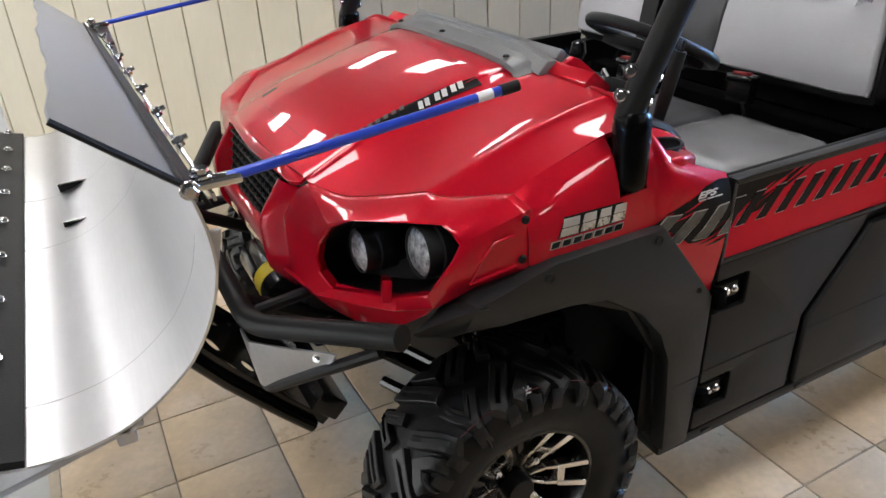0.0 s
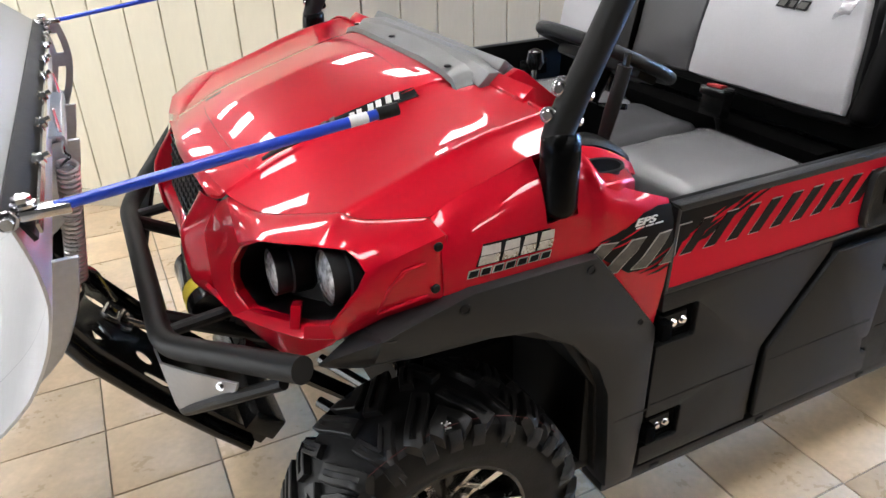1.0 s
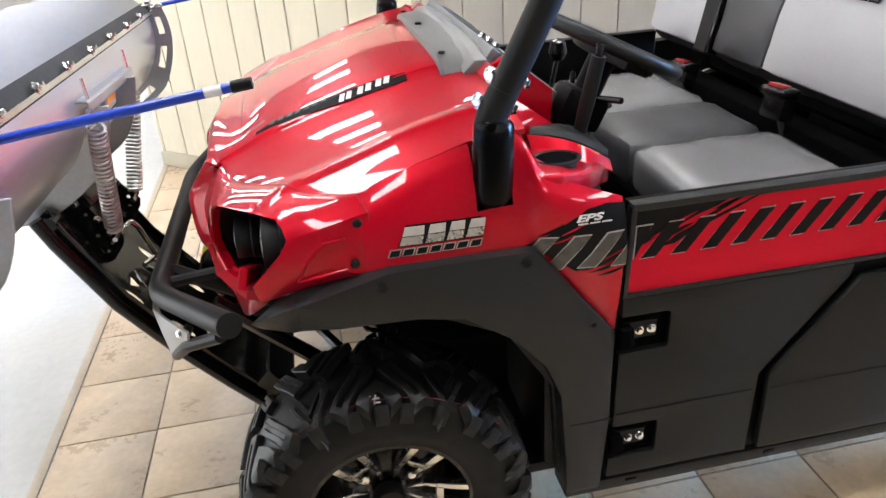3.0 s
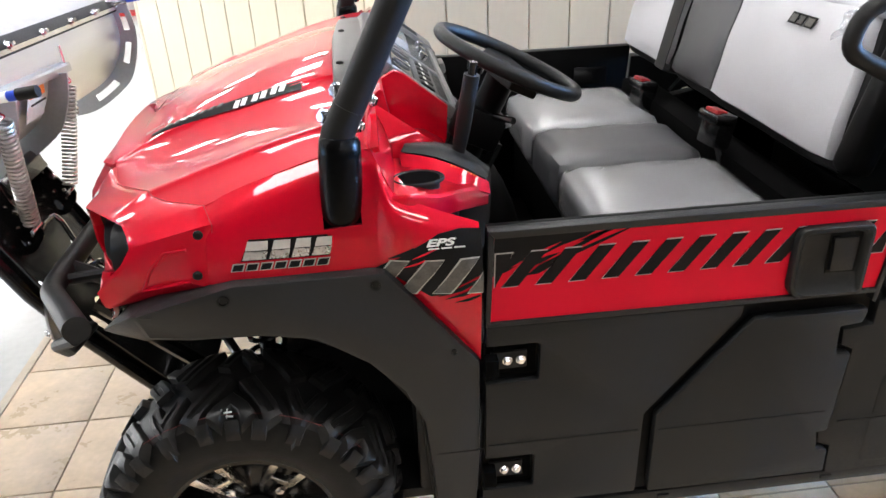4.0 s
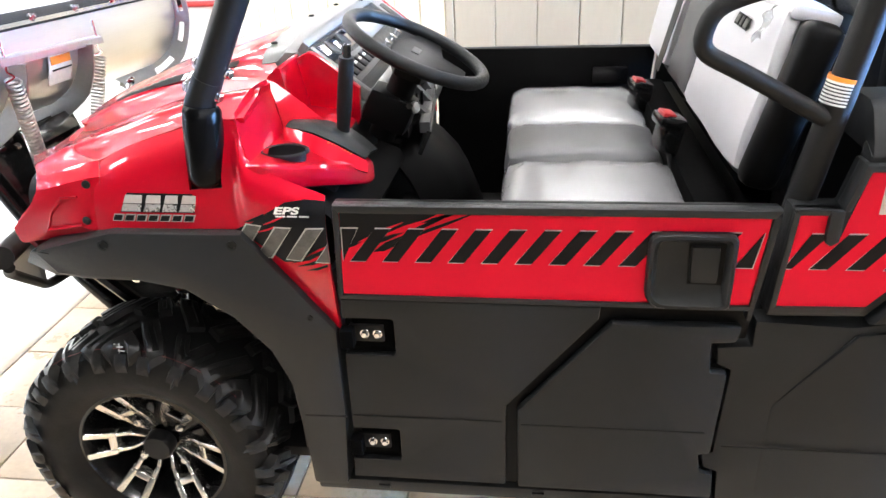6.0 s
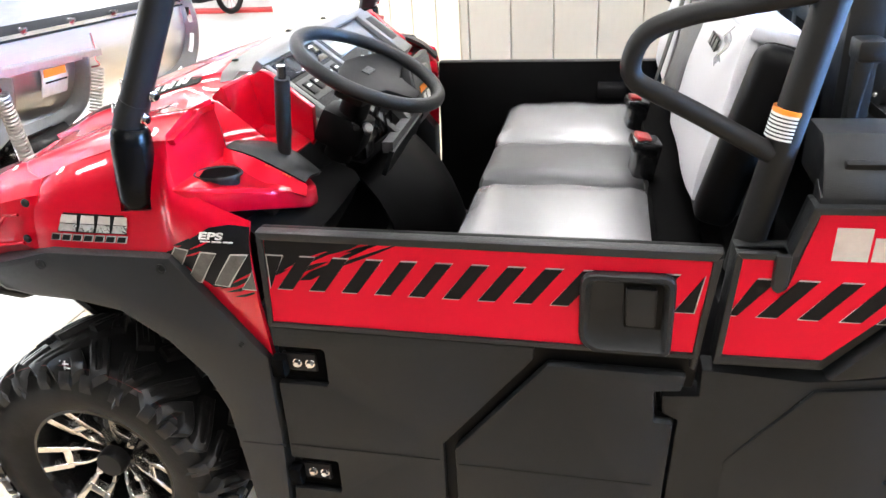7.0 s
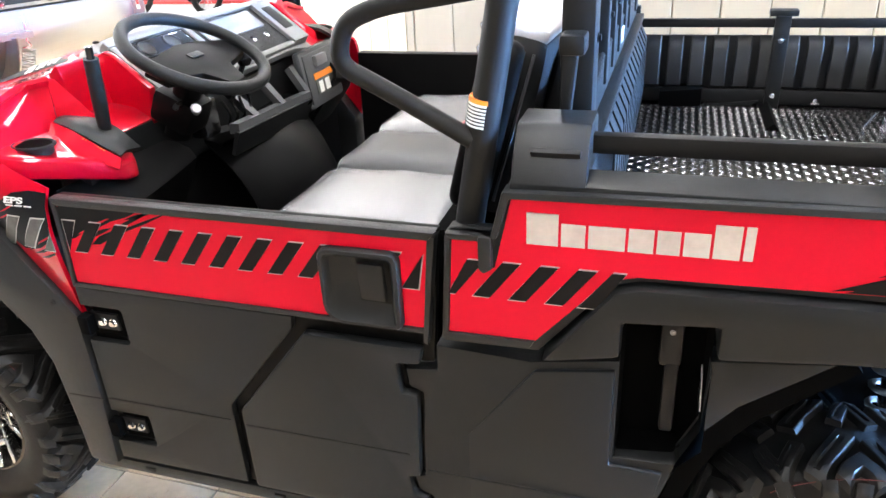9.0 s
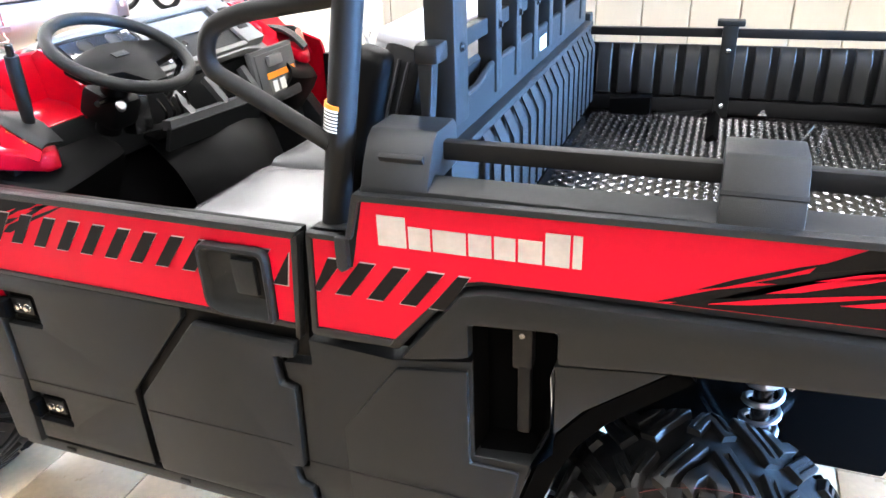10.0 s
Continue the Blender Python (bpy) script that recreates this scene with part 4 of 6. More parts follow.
    part("cargo_edge", fix(join(slab(((1.527, 1.046), (1.540, 1.046), (1.562, 1.124), (2.85, 1.144), (2.85, 1.158), (1.550, 1.138)), FLANK - 0.013, FLANK + 0.03, 0.005), slab(((1.505, 1.050), (1.531, 1.050), (1.531, 0.985), (1.515, 0.975), (1.505, 0.985)), FLANK - 0.016, FLANK + 0.02, 0.006),
                                slab(((1.442, 1.050), (1.531, 1.050), (1.531, 1.037), (1.452, 1.037)), FLANK - 0.010, FLANK + 0.02, 0.004), slab(((1.443, 1.046), (1.455, 1.040), (1.442, 0.838), (1.428, 0.826)), FLANK - 0.010, FLANK + 0.02, 0.004), slab(((1.428, 0.838), (1.608, 0.840), (1.60, 0.824), (1.428, 0.822)), FLANK - 0.010, FLANK + 0.02, 0.004))), TRIM, side)
    dec = part("cargo_decal", fix(slab(((1.455, 1.036), (1.505, 1.036), (1.510, 0.978), (1.534, 0.985), (1.565, 1.123), (2.84, 1.143), (2.84, 1.020), (1.785, 0.994), (1.735, 0.982), (1.610, 0.840), (1.442, 0.838)), FLANK - 0.0035, FLANK + 0.01, 0)), DECAL, side, "red decal with silver block lettering")
    stripes(dec, [1.482, 1.548, 1.616, 1.683, 1.742], dy, fix, clip=(1.444, 1.765))
    part("decal_shadow", fix(slab(((2.10, 1.003), (2.20, 1.040), (2.28, 1.070), (2.30, 1.100), (2.36, 1.134), (2.839, 1.141), (2.839, 1.021)), dy - 0.0006, dy, 0)), INK, dec)
    shards(((2.08, 1.004, 0.30, 0.020, 16), (2.16, 1.020, 0.30, 0.014, 20), (2.22, 1.060, 0.26, 0.018, 14), (2.14, 1.035, 0.20, 0.010, 22)), dy, fix, dec, INK)
    shards(((2.16, 1.013, 0.28, 0.010, 12), (2.24, 1.045, 0.22, 0.012, 18), (2.34, 1.040, 0.20, 0.010, 10), (2.30, 1.075, 0.20, 0.009, 14)), dy - 0.001, fix, dec, DECAL)
    # maker's name as plain blocks
    x = 1.592
    for w, h in ((0.060, 0.060), (0.046, 0.043), (0.066, 0.043), (0.046, 0.043), (0.042, 0.043), (0.046, 0.043), (0.046, 0.060), (0.020, 0.060)):
        z = 1.040 + (x - 1.592) * 0.010
        part("letter_block", fix(slab(((x, z), (x + w - 0.005, z), (x + w - 0.005, z + h), (x, z + h)), dy - 0.0012, dy, 0)), SILVERINK, dec)
        x += w
    if sgn < 0:
        side.location.z -= 0.095
        side.location.y += 0.06
    # arch band
    part("arch_band", fix(slab(((1.618, 0.800), (1.748, 0.966), (1.795, 0.979), (2.85, 0.996), (2.85, 0.925), (2.12, 0.874), (1.925, 0.852), (1.925, 0.918), (1.765, 0.905), (1.765, 0.832)), FLANK - 0.020, FLANK + (0.09 if sgn > 0 else 0.015), 0.014 if sgn > 0 else 0.004)), BLACK, utv, "black rear arch band")
    # arch shade is put into the lining's near-black colour
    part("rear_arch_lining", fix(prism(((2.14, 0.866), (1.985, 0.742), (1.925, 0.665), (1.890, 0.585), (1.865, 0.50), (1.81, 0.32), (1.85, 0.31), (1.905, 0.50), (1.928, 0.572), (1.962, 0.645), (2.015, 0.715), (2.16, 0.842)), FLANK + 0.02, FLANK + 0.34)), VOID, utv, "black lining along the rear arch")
    part("rear_wheel_well", fix(prism(((1.80, 0.40), (1.87, 0.60), (1.96, 0.74), (2.08, 0.80), (2.80, 0.81), (2.80, 0.83), (2.06, 0.825), (1.94, 0.775), (1.85, 0.61), (1.78, 0.40)), FLANK + 0.24, FLANK + 0.50)), DARK, utv, "black rear wheel-well liner")

# ---- wheels ----
def tread_lug(path, width, a, flip, r, half, slot=True):
    """One lug of the tread along a path of (distance from the middle, angle), wrapped round the tyre."""
    def place(s, w, depth):
        u = abs(w) / half
        top = r - 0.010 * u * u - 0.55 * half * max(0, u - 0.88) - 1.3 * half * max(0, u - 0.98)
        t = a + s / r
        return (math.sin(t) * (top - depth), flip * w, math.cos(t) * (top - depth))

    pts = [Vector((ang * r, u * half)) for u, ang in path]
    fine = []
    for p, q in zip(pts, pts[1:]):
        fine += [p.lerp(q, k / 3) for k in range(3)]
    fine.append(pts[-1])
    bm = bmesh.new()
    rows = []
    for i, p in enumerate(fine):
        d0 = (p - fine[max(i - 1, 0)]).normalized() if i else (fine[1] - p).normalized()
        d1 = (fine[min(i + 1, len(fine) - 1)] - p).normalized() if i < len(fine) - 1 else d0
        d = (d0 + d1).normalized()
        n = Vector((-d.y, d.x)) * width / max(0.55, d.dot(d1))
        end = i == 0 or i == len(fine) - 1
        cut = 0.0075 if slot and 1 < i < len(fine) - 2 else 0.0
        rows.append([bm.verts.new(place(p.x + n.x * e, p.y + n.y * e, h)) for e, h in ((-0.54, 0.022), (-0.46, 0.002), (-0.40, 0), (-0.16, 0), (-0.12, cut), (0.12, cut), (0.16, 0), (0.40, 0), (0.46, 0.002), (0.54, 0.022))])
    for p, q in zip(rows, rows[1:]):
        for k in range(9):
            bm.faces.new((p[k], p[k + 1], q[k + 1], q[k]))
    bm.faces.new(rows[0]), bm.faces.new(rows[-1])
    return bm


def make_wheel(name, c, radius, side, label):
    """Hub at c; side -1 looks to -y."""
    r, half = 0.345, 0.125
    k = radius / r
    hubm = Matrix.Translation(c) @ Matrix.Diagonal((k, -side * k, k, 1))

    def put(nm, bm, material, parent, label=""):
        bmesh.ops.transform(bm, matrix=hubm, verts=bm.verts)
        return part(nm, bm, material, parent, label)

    wheel = None
    turn = pose(0, 0, 0, 90)
    n = 7
    carcass = lathe([(0.185, -half * 0.80), (0.212, -half * 0.95), (0.245, -half * 1.02), (0.282, -half * 0.99), (r - 0.036, -half * 0.90), (r - 0.023, -half * 0.70), (r - 0.018, -half * 0.4), (r - 0.016, 0), (r - 0.018, half * 0.4), (r - 0.023, half * 0.70), (r - 0.036, half * 0.90), (0.282, half * 0.99),
                     (0.245, half * 1.02), (0.212, half * 0.95), (0.185, half * 0.80)], 56, caps=False)
    wheel = put("wheel", moved(lathe([(0.188, -half * 0.75), (0.194, -half * 0.85), (0.186, -half * 0.86), (0.172, -half * 0.6), (0.165, 0.0), (0.172, half * 0.6), (0.186, half * 0.86), (0.194, half * 0.85), (0.188, half * 0.75)], 48, caps=False), turn), GLOSS, utv, label)
    tyre = put("tyre", moved(carcass, turn), RUBBER, wheel, "knobbly black all-terrain tyre")
    P = 2 * math.pi / n
    for k in range(n):
        for flip in (-1, 1):
            a = P * (k + (0.5 if flip > 0 else 0))
            put("lug", tread_lug(((0.04, -0.05 * P), (0.35, -0.13 * P), (0.70, -0.23 * P), (0.97, -0.29 * P)), 0.043, a, flip, r, half), TREAD, wheel)
            put("lug", tread_lug(((0.10, 0.09 * P), (0.35, 0.15 * P), (0.70, 0.25 * P), (0.97, 0.31 * P)), 0.043, a, flip, r, half), TREAD, wheel)
            put("lug", tread_lug(((0.98, -0.115 * P), (0.80, -0.075 * P), (0.60, 0.01 * P), (0.80, 0.095 * P), (0.98, 0.135 * P)), 0.031, a, flip, r, half, False), TREAD, wheel)
            put("lug", tread_lug(((0.28, 0.40 * P), (0.55, 0.44 * P), (0.88, 0.51 * P), (0.55, 0.58 * P), (0.28, 0.64 * P)), 0.033, a, flip, r, half), TREAD, wheel)
            for e in (-0.20, 0.02, 0.22, 0.50):
                put("lug", tread_lug(((1.00, e * P), (1.09, e * P)), 0.034, a, flip, r, half, False), TREAD, wheel)
    # machined spokes, in pairs of prongs
    put("dish", moved(lathe([(0.0, half * 0.30), (0.06, half * 0.32), (0.12, half * 0.20), (0.168, -half * 0.05)], 40, caps=False), turn), GLOSS, wheel)
    for k in range(6):
        t = radians(177 + 60 * k)
        y = -half * 0.36

        def P(rad, off):
            return (math.cos(t) * rad - math.sin(t) * off, math.sin(t) * rad + math.cos(t) * off)

        def bar(p, q, w0, w1, sink=0.0):
            d = Vector((q[0] - p[0], q[1] - p[1]))
            nrm = Vector((-d.y, d.x)).normalized()
            return prism([(p[0] + nrm.x * w0, p[1] + nrm.y * w0), (q[0] + nrm.x * w1, q[1] + nrm.y * w1), (q[0] - nrm.x * w1, q[1] - nrm.y * w1), (p[0] - nrm.x * w0, p[1] - nrm.y * w0)], y - 0.006 + sink, y + 0.02, bevel=0.002, seg=1)

        def dished(bm):
            """Spokes stand forward towards the rim."""
            for v in bm.verts:
                v.co.y -= 0.36 * max(0, math.hypot(v.co.x, v.co.z) - 0.035)
            return bm

        put("spoke", dished(join(bar(P(0.112, 0.026), P(0.186, 0.034), 0.0085, 0.0095), bar(P(0.112, -0.026), P(0.186, -0.034), 0.0085, 0.0095), bar(P(0.120, 0.030), P(0.120, -0.030), 0.009, 0.009, 0.0012),
                          bar(P(0.044, 0.009), P(0.082, 0.024), 0.0042, 0.0048, 0.003), bar(P(0.082, 0.024), P(0.120, 0.025), 0.0048, 0.0070, 0.003), bar(P(0.044, -0.009), P(0.082, -0.024), 0.0042, 0.0048, 0.003), bar(P(0.082, -0.024), P(0.120, -0.025), 0.0048, 0.0070, 0.003))), MACHINED, wheel, "machined aluminium spoke")
    for k in range(4):
        t = radians(40 + 90 * k)
        put("lug_nut", moved(lathe([(0.013, 0), (0.013, 0.012), (0.010, 0.016), (0.0, 0.016)], 6), Matrix.Translation((math.cos(t) * 0.078, -half * 0.36, math.sin(t) * 0.078)) @ turn), CHROME, wheel)
    put("hub_cap", moved(lathe([(0.038, 0), (0.038, 0.03), (0.034, 0.036), (0.0, 0.038)], 28), Matrix.Translation((0, -half * 0.40, 0)) @ turn), DARK, wheel)
    return wheel


FRONT_R, REAR_R = 0.350, 0.320
fw = make_wheel("wheel", (0.0, -0.645, 0.345), FRONT_R, -1, "black and machined alloy wheel")
make_wheel("wheel", (0.0, 2 * YC + 0.645, 0.345), FRONT_R, 1, "black and machined alloy wheel")
make_wheel("wheel", (2.200, -0.628, 0.318), REAR_R, -1, "black and machined alloy wheel")
make_wheel("wheel", (2.200, 2 * YC + 0.628, 0.318), REAR_R, 1, "black and machined alloy wheel")
# chalk mark and mould line on the front tyre
part("chalk_mark", join(*[box((-0.011 + dx, -0.7535, 0.676 + dz), (sx, 0.003, sz), 0, (0, ang, 0)) for dx, dz, sx, sz, ang in ((0, 0.004, 0.034, 0.0025, 0), (0.003, -0.006, 0.030, 0.0025, 8), (-0.006, 0, 0.0025, 0.026, 14), (0.006, 0, 0.0025, 0.026, 14))]), WHITE, fw, "white chalk mark on the tyre")
part("mould_line", tube([(math.sin(a) * 0.336, -0.7610, 0.345 + math.cos(a) * 0.336) for a in [radians(-38 + 5 * k) for k in range(19)]], 0.0008, 6), REDLINE, fw, "thin red line round the tyre")
part("mould_line", tube([(2.255 + math.sin(a) * 0.311, -0.7415, 0.318 + math.cos(a) * 0.311) for a in [radians(-40 + 5 * k) for k in range(17)]], 0.0008, 6), REDLINE, bpy.data.objects["wheel.002"], "thin red line round the tyre")

# chassis, suspension and dampers
part("chassis", join(box(V(1.0, 0, 0.42), (1.9, 0.95, 0.22), 0.02), box(V(0.95, 0, 0.30), (0.95, 1.55, 0.04), 0.01), box(V(2.2, 0, 0.62), (0.9, 0.44, 0.34), 0.02)), DARK, utv, "black chassis and floor pan")
for sgn, fix in ((1, lambda b: b), (-1, mirrored)):
    for cx, yy in ((0.02, -0.36), (2.275, -0.35)):
        top, foot = Vector((cx + 0.03, yy - 0.06, 0.80)), Vector((cx + 0.02, yy - 0.16, 0.44))
        shock = part("damper", fix(tube([foot, top], 0.02, 12)), GLOSS, utv, "black damper with coil spring")
        coil = [foot.lerp(top, 0.15 + 0.75 * k / 96) + Vector((math.cos(k * 0.45), math.sin(k * 0.45), 0)) * (0.036 if cx > 1 else 0.042) for k in range(97)]
        part("coil_spring", fix(tube(coil, 0.007, 6)), GALV if cx > 1 else GLOSS, shock)
        part("control_arm", fix(join(tube([(cx - 0.16, -0.22, 0.40), (cx, -0.50, 0.36)], 0.016, 8), tube([(cx + 0.16, -0.22, 0.40), (cx, -0.50, 0.36)], 0.016, 8))), GLOSS, utv)
        part("control_arm", fix(join(tube([(cx - 0.14, -0.22, 0.54), (cx, -0.48, 0.50)], 0.014, 8), tube([(cx + 0.14, -0.22, 0.54), (cx, -0.48, 0.50)], 0.014, 8))), GLOSS, utv)
    part("brace", fix(tube([(-0.34, -0.43, 0.79), (-0.04, -0.43, 0.50)], 0.020, 8)), GLOSS, utv)
    # added near-black filler: closes the wheel-well gap, its shade in the colour
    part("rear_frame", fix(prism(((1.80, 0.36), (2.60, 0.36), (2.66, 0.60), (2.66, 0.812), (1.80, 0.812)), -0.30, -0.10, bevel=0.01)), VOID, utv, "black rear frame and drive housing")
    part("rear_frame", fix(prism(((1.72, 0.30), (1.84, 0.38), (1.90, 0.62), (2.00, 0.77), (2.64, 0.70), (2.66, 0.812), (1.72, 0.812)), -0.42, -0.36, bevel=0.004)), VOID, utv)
    part("brace", fix(join(tube([(2.44, -0.46, 0.90), (2.34, -0.50, 0.70)], 0.006, 6), tube([(2.47, -0.45, 0.90), (2.46, -0.47, 0.76)], 0.010, 6))), CHROME, utv)

# front bumper: a bent pipe with gussets and silver corner plates
bumper = part("bumper", tube([V(-0.270, -0.805, 0.885), V(-0.490, -0.420, 0.775), V(-0.490, 0.420, 0.775), V(-0.270, 0.805, 0.885)], 0.0275, 18, bend=0.07), PIPE, utv, "satin black bent-pipe front bumper")
for sgn, fix in ((1, lambda b: b), (-1, mirrored)):
    part("bumper_plate", fix(loft(refine([[V(-0.507, -0.440, 0.745), V(-0.450, -0.560, 0.778), V(-0.395, -0.670, 0.812), V(-0.378, -0.700, 0.820)], [V(-0.500, -0.443, 0.678), V(-0.445, -0.550, 0.720), V(-0.395, -0.658, 0.783), V(-0.380, -0.695, 0.812)], [V(-0.491, -0.446, 0.612), V(-0.445, -0.535, 0.675), V(-0.400, -0.640, 0.752), V(-0.384, -0.690, 0.800)]], 2), 0.005)), GALV, bumper, "brushed silver corner plate")
    part("plate_flange", fix(loft([[V(-0.507, -0.440, 0.745), V(-0.512, -0.385, 0.752)], [V(-0.491, -0.446, 0.612), V(-0.496, -0.425, 0.610)]], 0.005)), GALV, bumper)
    part("plate_edge", fix(tube([V(-0.300, -0.760, 0.835), V(-0.395, -0.660, 0.762), V(-0.482, -0.440, 0.598), V(-0.470, -0.30, 0.590)], 0.014, 10, bend=0.04)), PIPE, bumper)
    part("plate_bolt", fix(bolt(V(-0.406, -0.650, 0.790), (-0.75, -0.6, 0.25), 0.007)), CHROME, bumper)
    part("strut", fix(tube([V(-0.475, -0.30, 0.775), V(-0.20, -0.30, 0.62)], 0.020, 10)), PIPE, bumper)
    part("strut", fix(tube([V(-0.47, -0.36, 0.77), V(-0.25, -0.36, 0.79)], 0.016, 10)), PIPE, bumper)
part("skid_panel", box(V(-0.26, 0, 0.66), (0.12, 0.62, 0.18), 0.02), DARK, utv, "black winch mount behind the bumper")
winch = part("winch", moved(lathe([(0.05, -0.14), (0.055, -0.13), (0.055, 0.13), (0.05, 0.14)], 24), Matrix.Translation(V(-0.36, -0.12, 0.73)) @ pose(0, 0, 0, 90)), GLOSS, utv, "black winch drum behind the bumper")
part("winch_label", moved(lathe([(0.0565, -0.03), (0.0565, 0.03)], 24), Matrix.Translation(V(-0.36, -0.18, 0.73)) @ pose(0, 0, 0, 90)), mat("yellow_label", (0.55, 0.42, 0.02), 0.5), winch, "yellow band")

# ---- cab ----
part("cab_floor", box(V(0.85, 0, 0.335), (1.1, 1.60, 0.03), 0.005), DARK, utv, "black rubber cab floor")
part("firewall", box(V(0.42, 0, 0.62), (0.06, 1.60, 0.58), 0.01), DARK, utv, "black firewall before the footwell")
part("rear_bulkhead", box(V(1.47, 0, 0.60), (0.05, 1.60, 0.55), 0.01), DARK, utv, "black bulkhead behind the seat")
# shade under the cushions is put into the base's near-black colour
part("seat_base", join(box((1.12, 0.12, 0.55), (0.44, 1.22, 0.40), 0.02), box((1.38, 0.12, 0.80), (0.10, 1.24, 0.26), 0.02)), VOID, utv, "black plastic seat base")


def cushion(x0, x1, y0, y1, z0, z1, r=0.045, puff=0.012):
    bm = box(((x0 + x1) / 2, (y0 + y1) / 2, (z0 + z1) / 2), (x1 - x0, y1 - y0, z1 - z0), 0)
    bmesh.ops.subdivide_edges(bm, edges=bm.edges[:], cuts=7, use_grid_fill=True)
    cx, cy, cz = (x0 + x1) / 2, (y0 + y1) / 2, (z0 + z1) / 2
    for v in bm.verts:
        c = v.co
        q = Vector((max(x0 + r, min(x1 - r, c.x)), max(y0 + r, min(y1 - r, c.y)), max(z0 + r, min(z1 - r, c.z))))
        d = c - q
        if d.length > 1e-6:
            v.co = q + d.normalized() * r
        u, w = (c.x - cx) / (x1 - x0) * 2, (c.y - cy) / (y1 - y0) * 2
        v.co.z += puff * max(0, 1 - u * u) * max(0, 1 - w * w) * (1 if c.z > cz else 0) + 0.0025 * math.sin(c.x * 31 + c.y * 17)
    return bm


seat = part("seat", cushion(0.885, 1.36, -0.50, 0.745, 0.72, 0.80, 0.03, 0), VINYLBLACK, utv, "bench seat of light and dark grey vinyl")
part("seat_cushion", cushion(0.868, 1.35, -0.50, -0.050, 0.745, 0.900, 0.05), SEATVINYL, seat, "light grey vinyl cushion")
part("seat_cushion", cushion(0.868, 1.33, -0.052, 0.285, 0.745, 0.902, 0.045, 0.008), VINYLDARK, seat, "dark grey vinyl cushion")
part("seat_cushion", cushion(0.862, 1.33, 0.283, 0.745, 0.745, 0.905, 0.05), SEATVINYL, seat, "light grey vinyl cushion")

# backrests lean back: built upright, then tipped
LEAN = Matrix.Translation((1.385, 0, 1.0)) @ pose(0, 0, 0, 0, 14.5, 0)


def back(y0, y1, z1, thick, x0=0.0, r=0.035, h0=0.0):
    bm = cushion(h0, z1, y0, y1, 0, thick, r, 0.010)
    for v in bm.verts:
        if y0 < -0.4 and v.co.y < 0.0:
            v.co.y += 0.16 * v.co.x * min(1, -v.co.y / 0.3)
    return moved(bm, LEAN @ Matrix(((0, 0, -1, thick + x0), (0, 1, 0, 0), (1, 0, 0, 0.0), (0, 0, 0, 1))))


bk = part("seat_back", back(-0.530, 0.44, 0.372, 0.105, 0.014), VINYLBLACK, utv, "padded backrest of light and dark grey vinyl")
part("back_panel", back(-0.508, 0.118, 0.372, 0.05, -0.012, 0.022, 0.028), VINYL, bk, "light grey vinyl panel")
part("back_panel", back(0.120, 0.425, 0.372, 0.05, -0.010, 0.022, 0.028), VINYLDARK, bk, "dark grey vinyl panel")
part("back_cap", back(-0.515, 0.44, 0.386, 0.110, -0.004, 0.014, 0.350), VINYL, bk, "light grey vinyl along the top")
for k in range(3):
    part("side_seam", moved(tube([(0.045 + 0.020 * k, -0.531 + 0.004, 0.04), (0.045 + 0.020 * k, -0.533 + 0.16 * 0.34, 0.34)], 0.0035, 6), LEAN), VINYLDARK, bk)
bk2 = part("seat_back", back(0.475, 0.93, 0.372, 0.105, 0.014), VINYLBLACK, utv, "padded passenger backrest of light grey vinyl")
part("back_panel", back(0.49, 0.92, 0.372, 0.05, -0.012, 0.022, 0.028), VINYL, bk2, "light grey vinyl panel")
part("back_cap", back(0.478, 0.925, 0.386, 0.110, -0.004, 0.014, 0.350), VINYL, bk2, "light grey vinyl along the top")
# raised mark on the driver's panel: outlined blocks, slanted
for yy, par in ((-0.172, bk), (0.600, bk2)):
    for a, w in ((0.0, 0.034), (0.039, 0.026), (0.071, 0.036)):
        for lo, hi, inset, m in ((0.0, 0.029, 0.0, INK), (0.005, 0.024, 0.0045, INKGREY)):
            part("backrest_mark", moved(prism(((a + inset + lo * 0.45, lo), (a + w - inset + lo * 0.45, lo), (a + w - inset + hi * 0.45, hi), (a + inset + hi * 0.45, hi)), -0.0012 - inset * 0.2, 0.0012), LEAN @ Matrix.Translation((-0.0235, yy, 0.290)) @ pose(0, 0, 0, 0, 0, -90)), m, par)
part("rear_bolster", moved(box((0.045, 0.0, 0.17), (0.060, 0.98, 0.34), 0.025, seg=3), LEAN @ Matrix.Translation((0.10, 0.1, 0))), VINYLBLACK, utv, "black padded pack behind the backrest")
part("seat_back_pack", moved(box((0.0, 0, 0.195), (0.080, 0.072, 0.35), 0.033, seg=4), LEAN @ Matrix.Translation((0.036, -0.545, 0.0))), SHADE, utv, "soft black roll beside the backrest")
part("clear_tag", moved(loft([[(-0.034 - 0.006 * math.sin(k * 1.9), -0.450 + 0.016 * j + 0.004 * k, 0.372 - 0.014 * k - 0.006 * j + 0.004 * math.sin(j * 2.1 + k)) for j in range(4)] for k in range(6)], 0.001), LEAN), CLEAR, bk, "crumpled clear plastic tag")
for y0, y1 in ((0.440, 0.452), (0.475, 0.500)):
    part("belt_strap", moved(loft([[(-0.030, y0 + (y1 - y0) * k / 8 - 0.021, 0.02 + 0.045 * k), (-0.030, y0 + (y1 - y0) * k / 8 + 0.021, 0.02 + 0.045 * k)] for k in range(9)], 0.002), LEAN), VINYLBLACK, utv, "black seat belt strap")
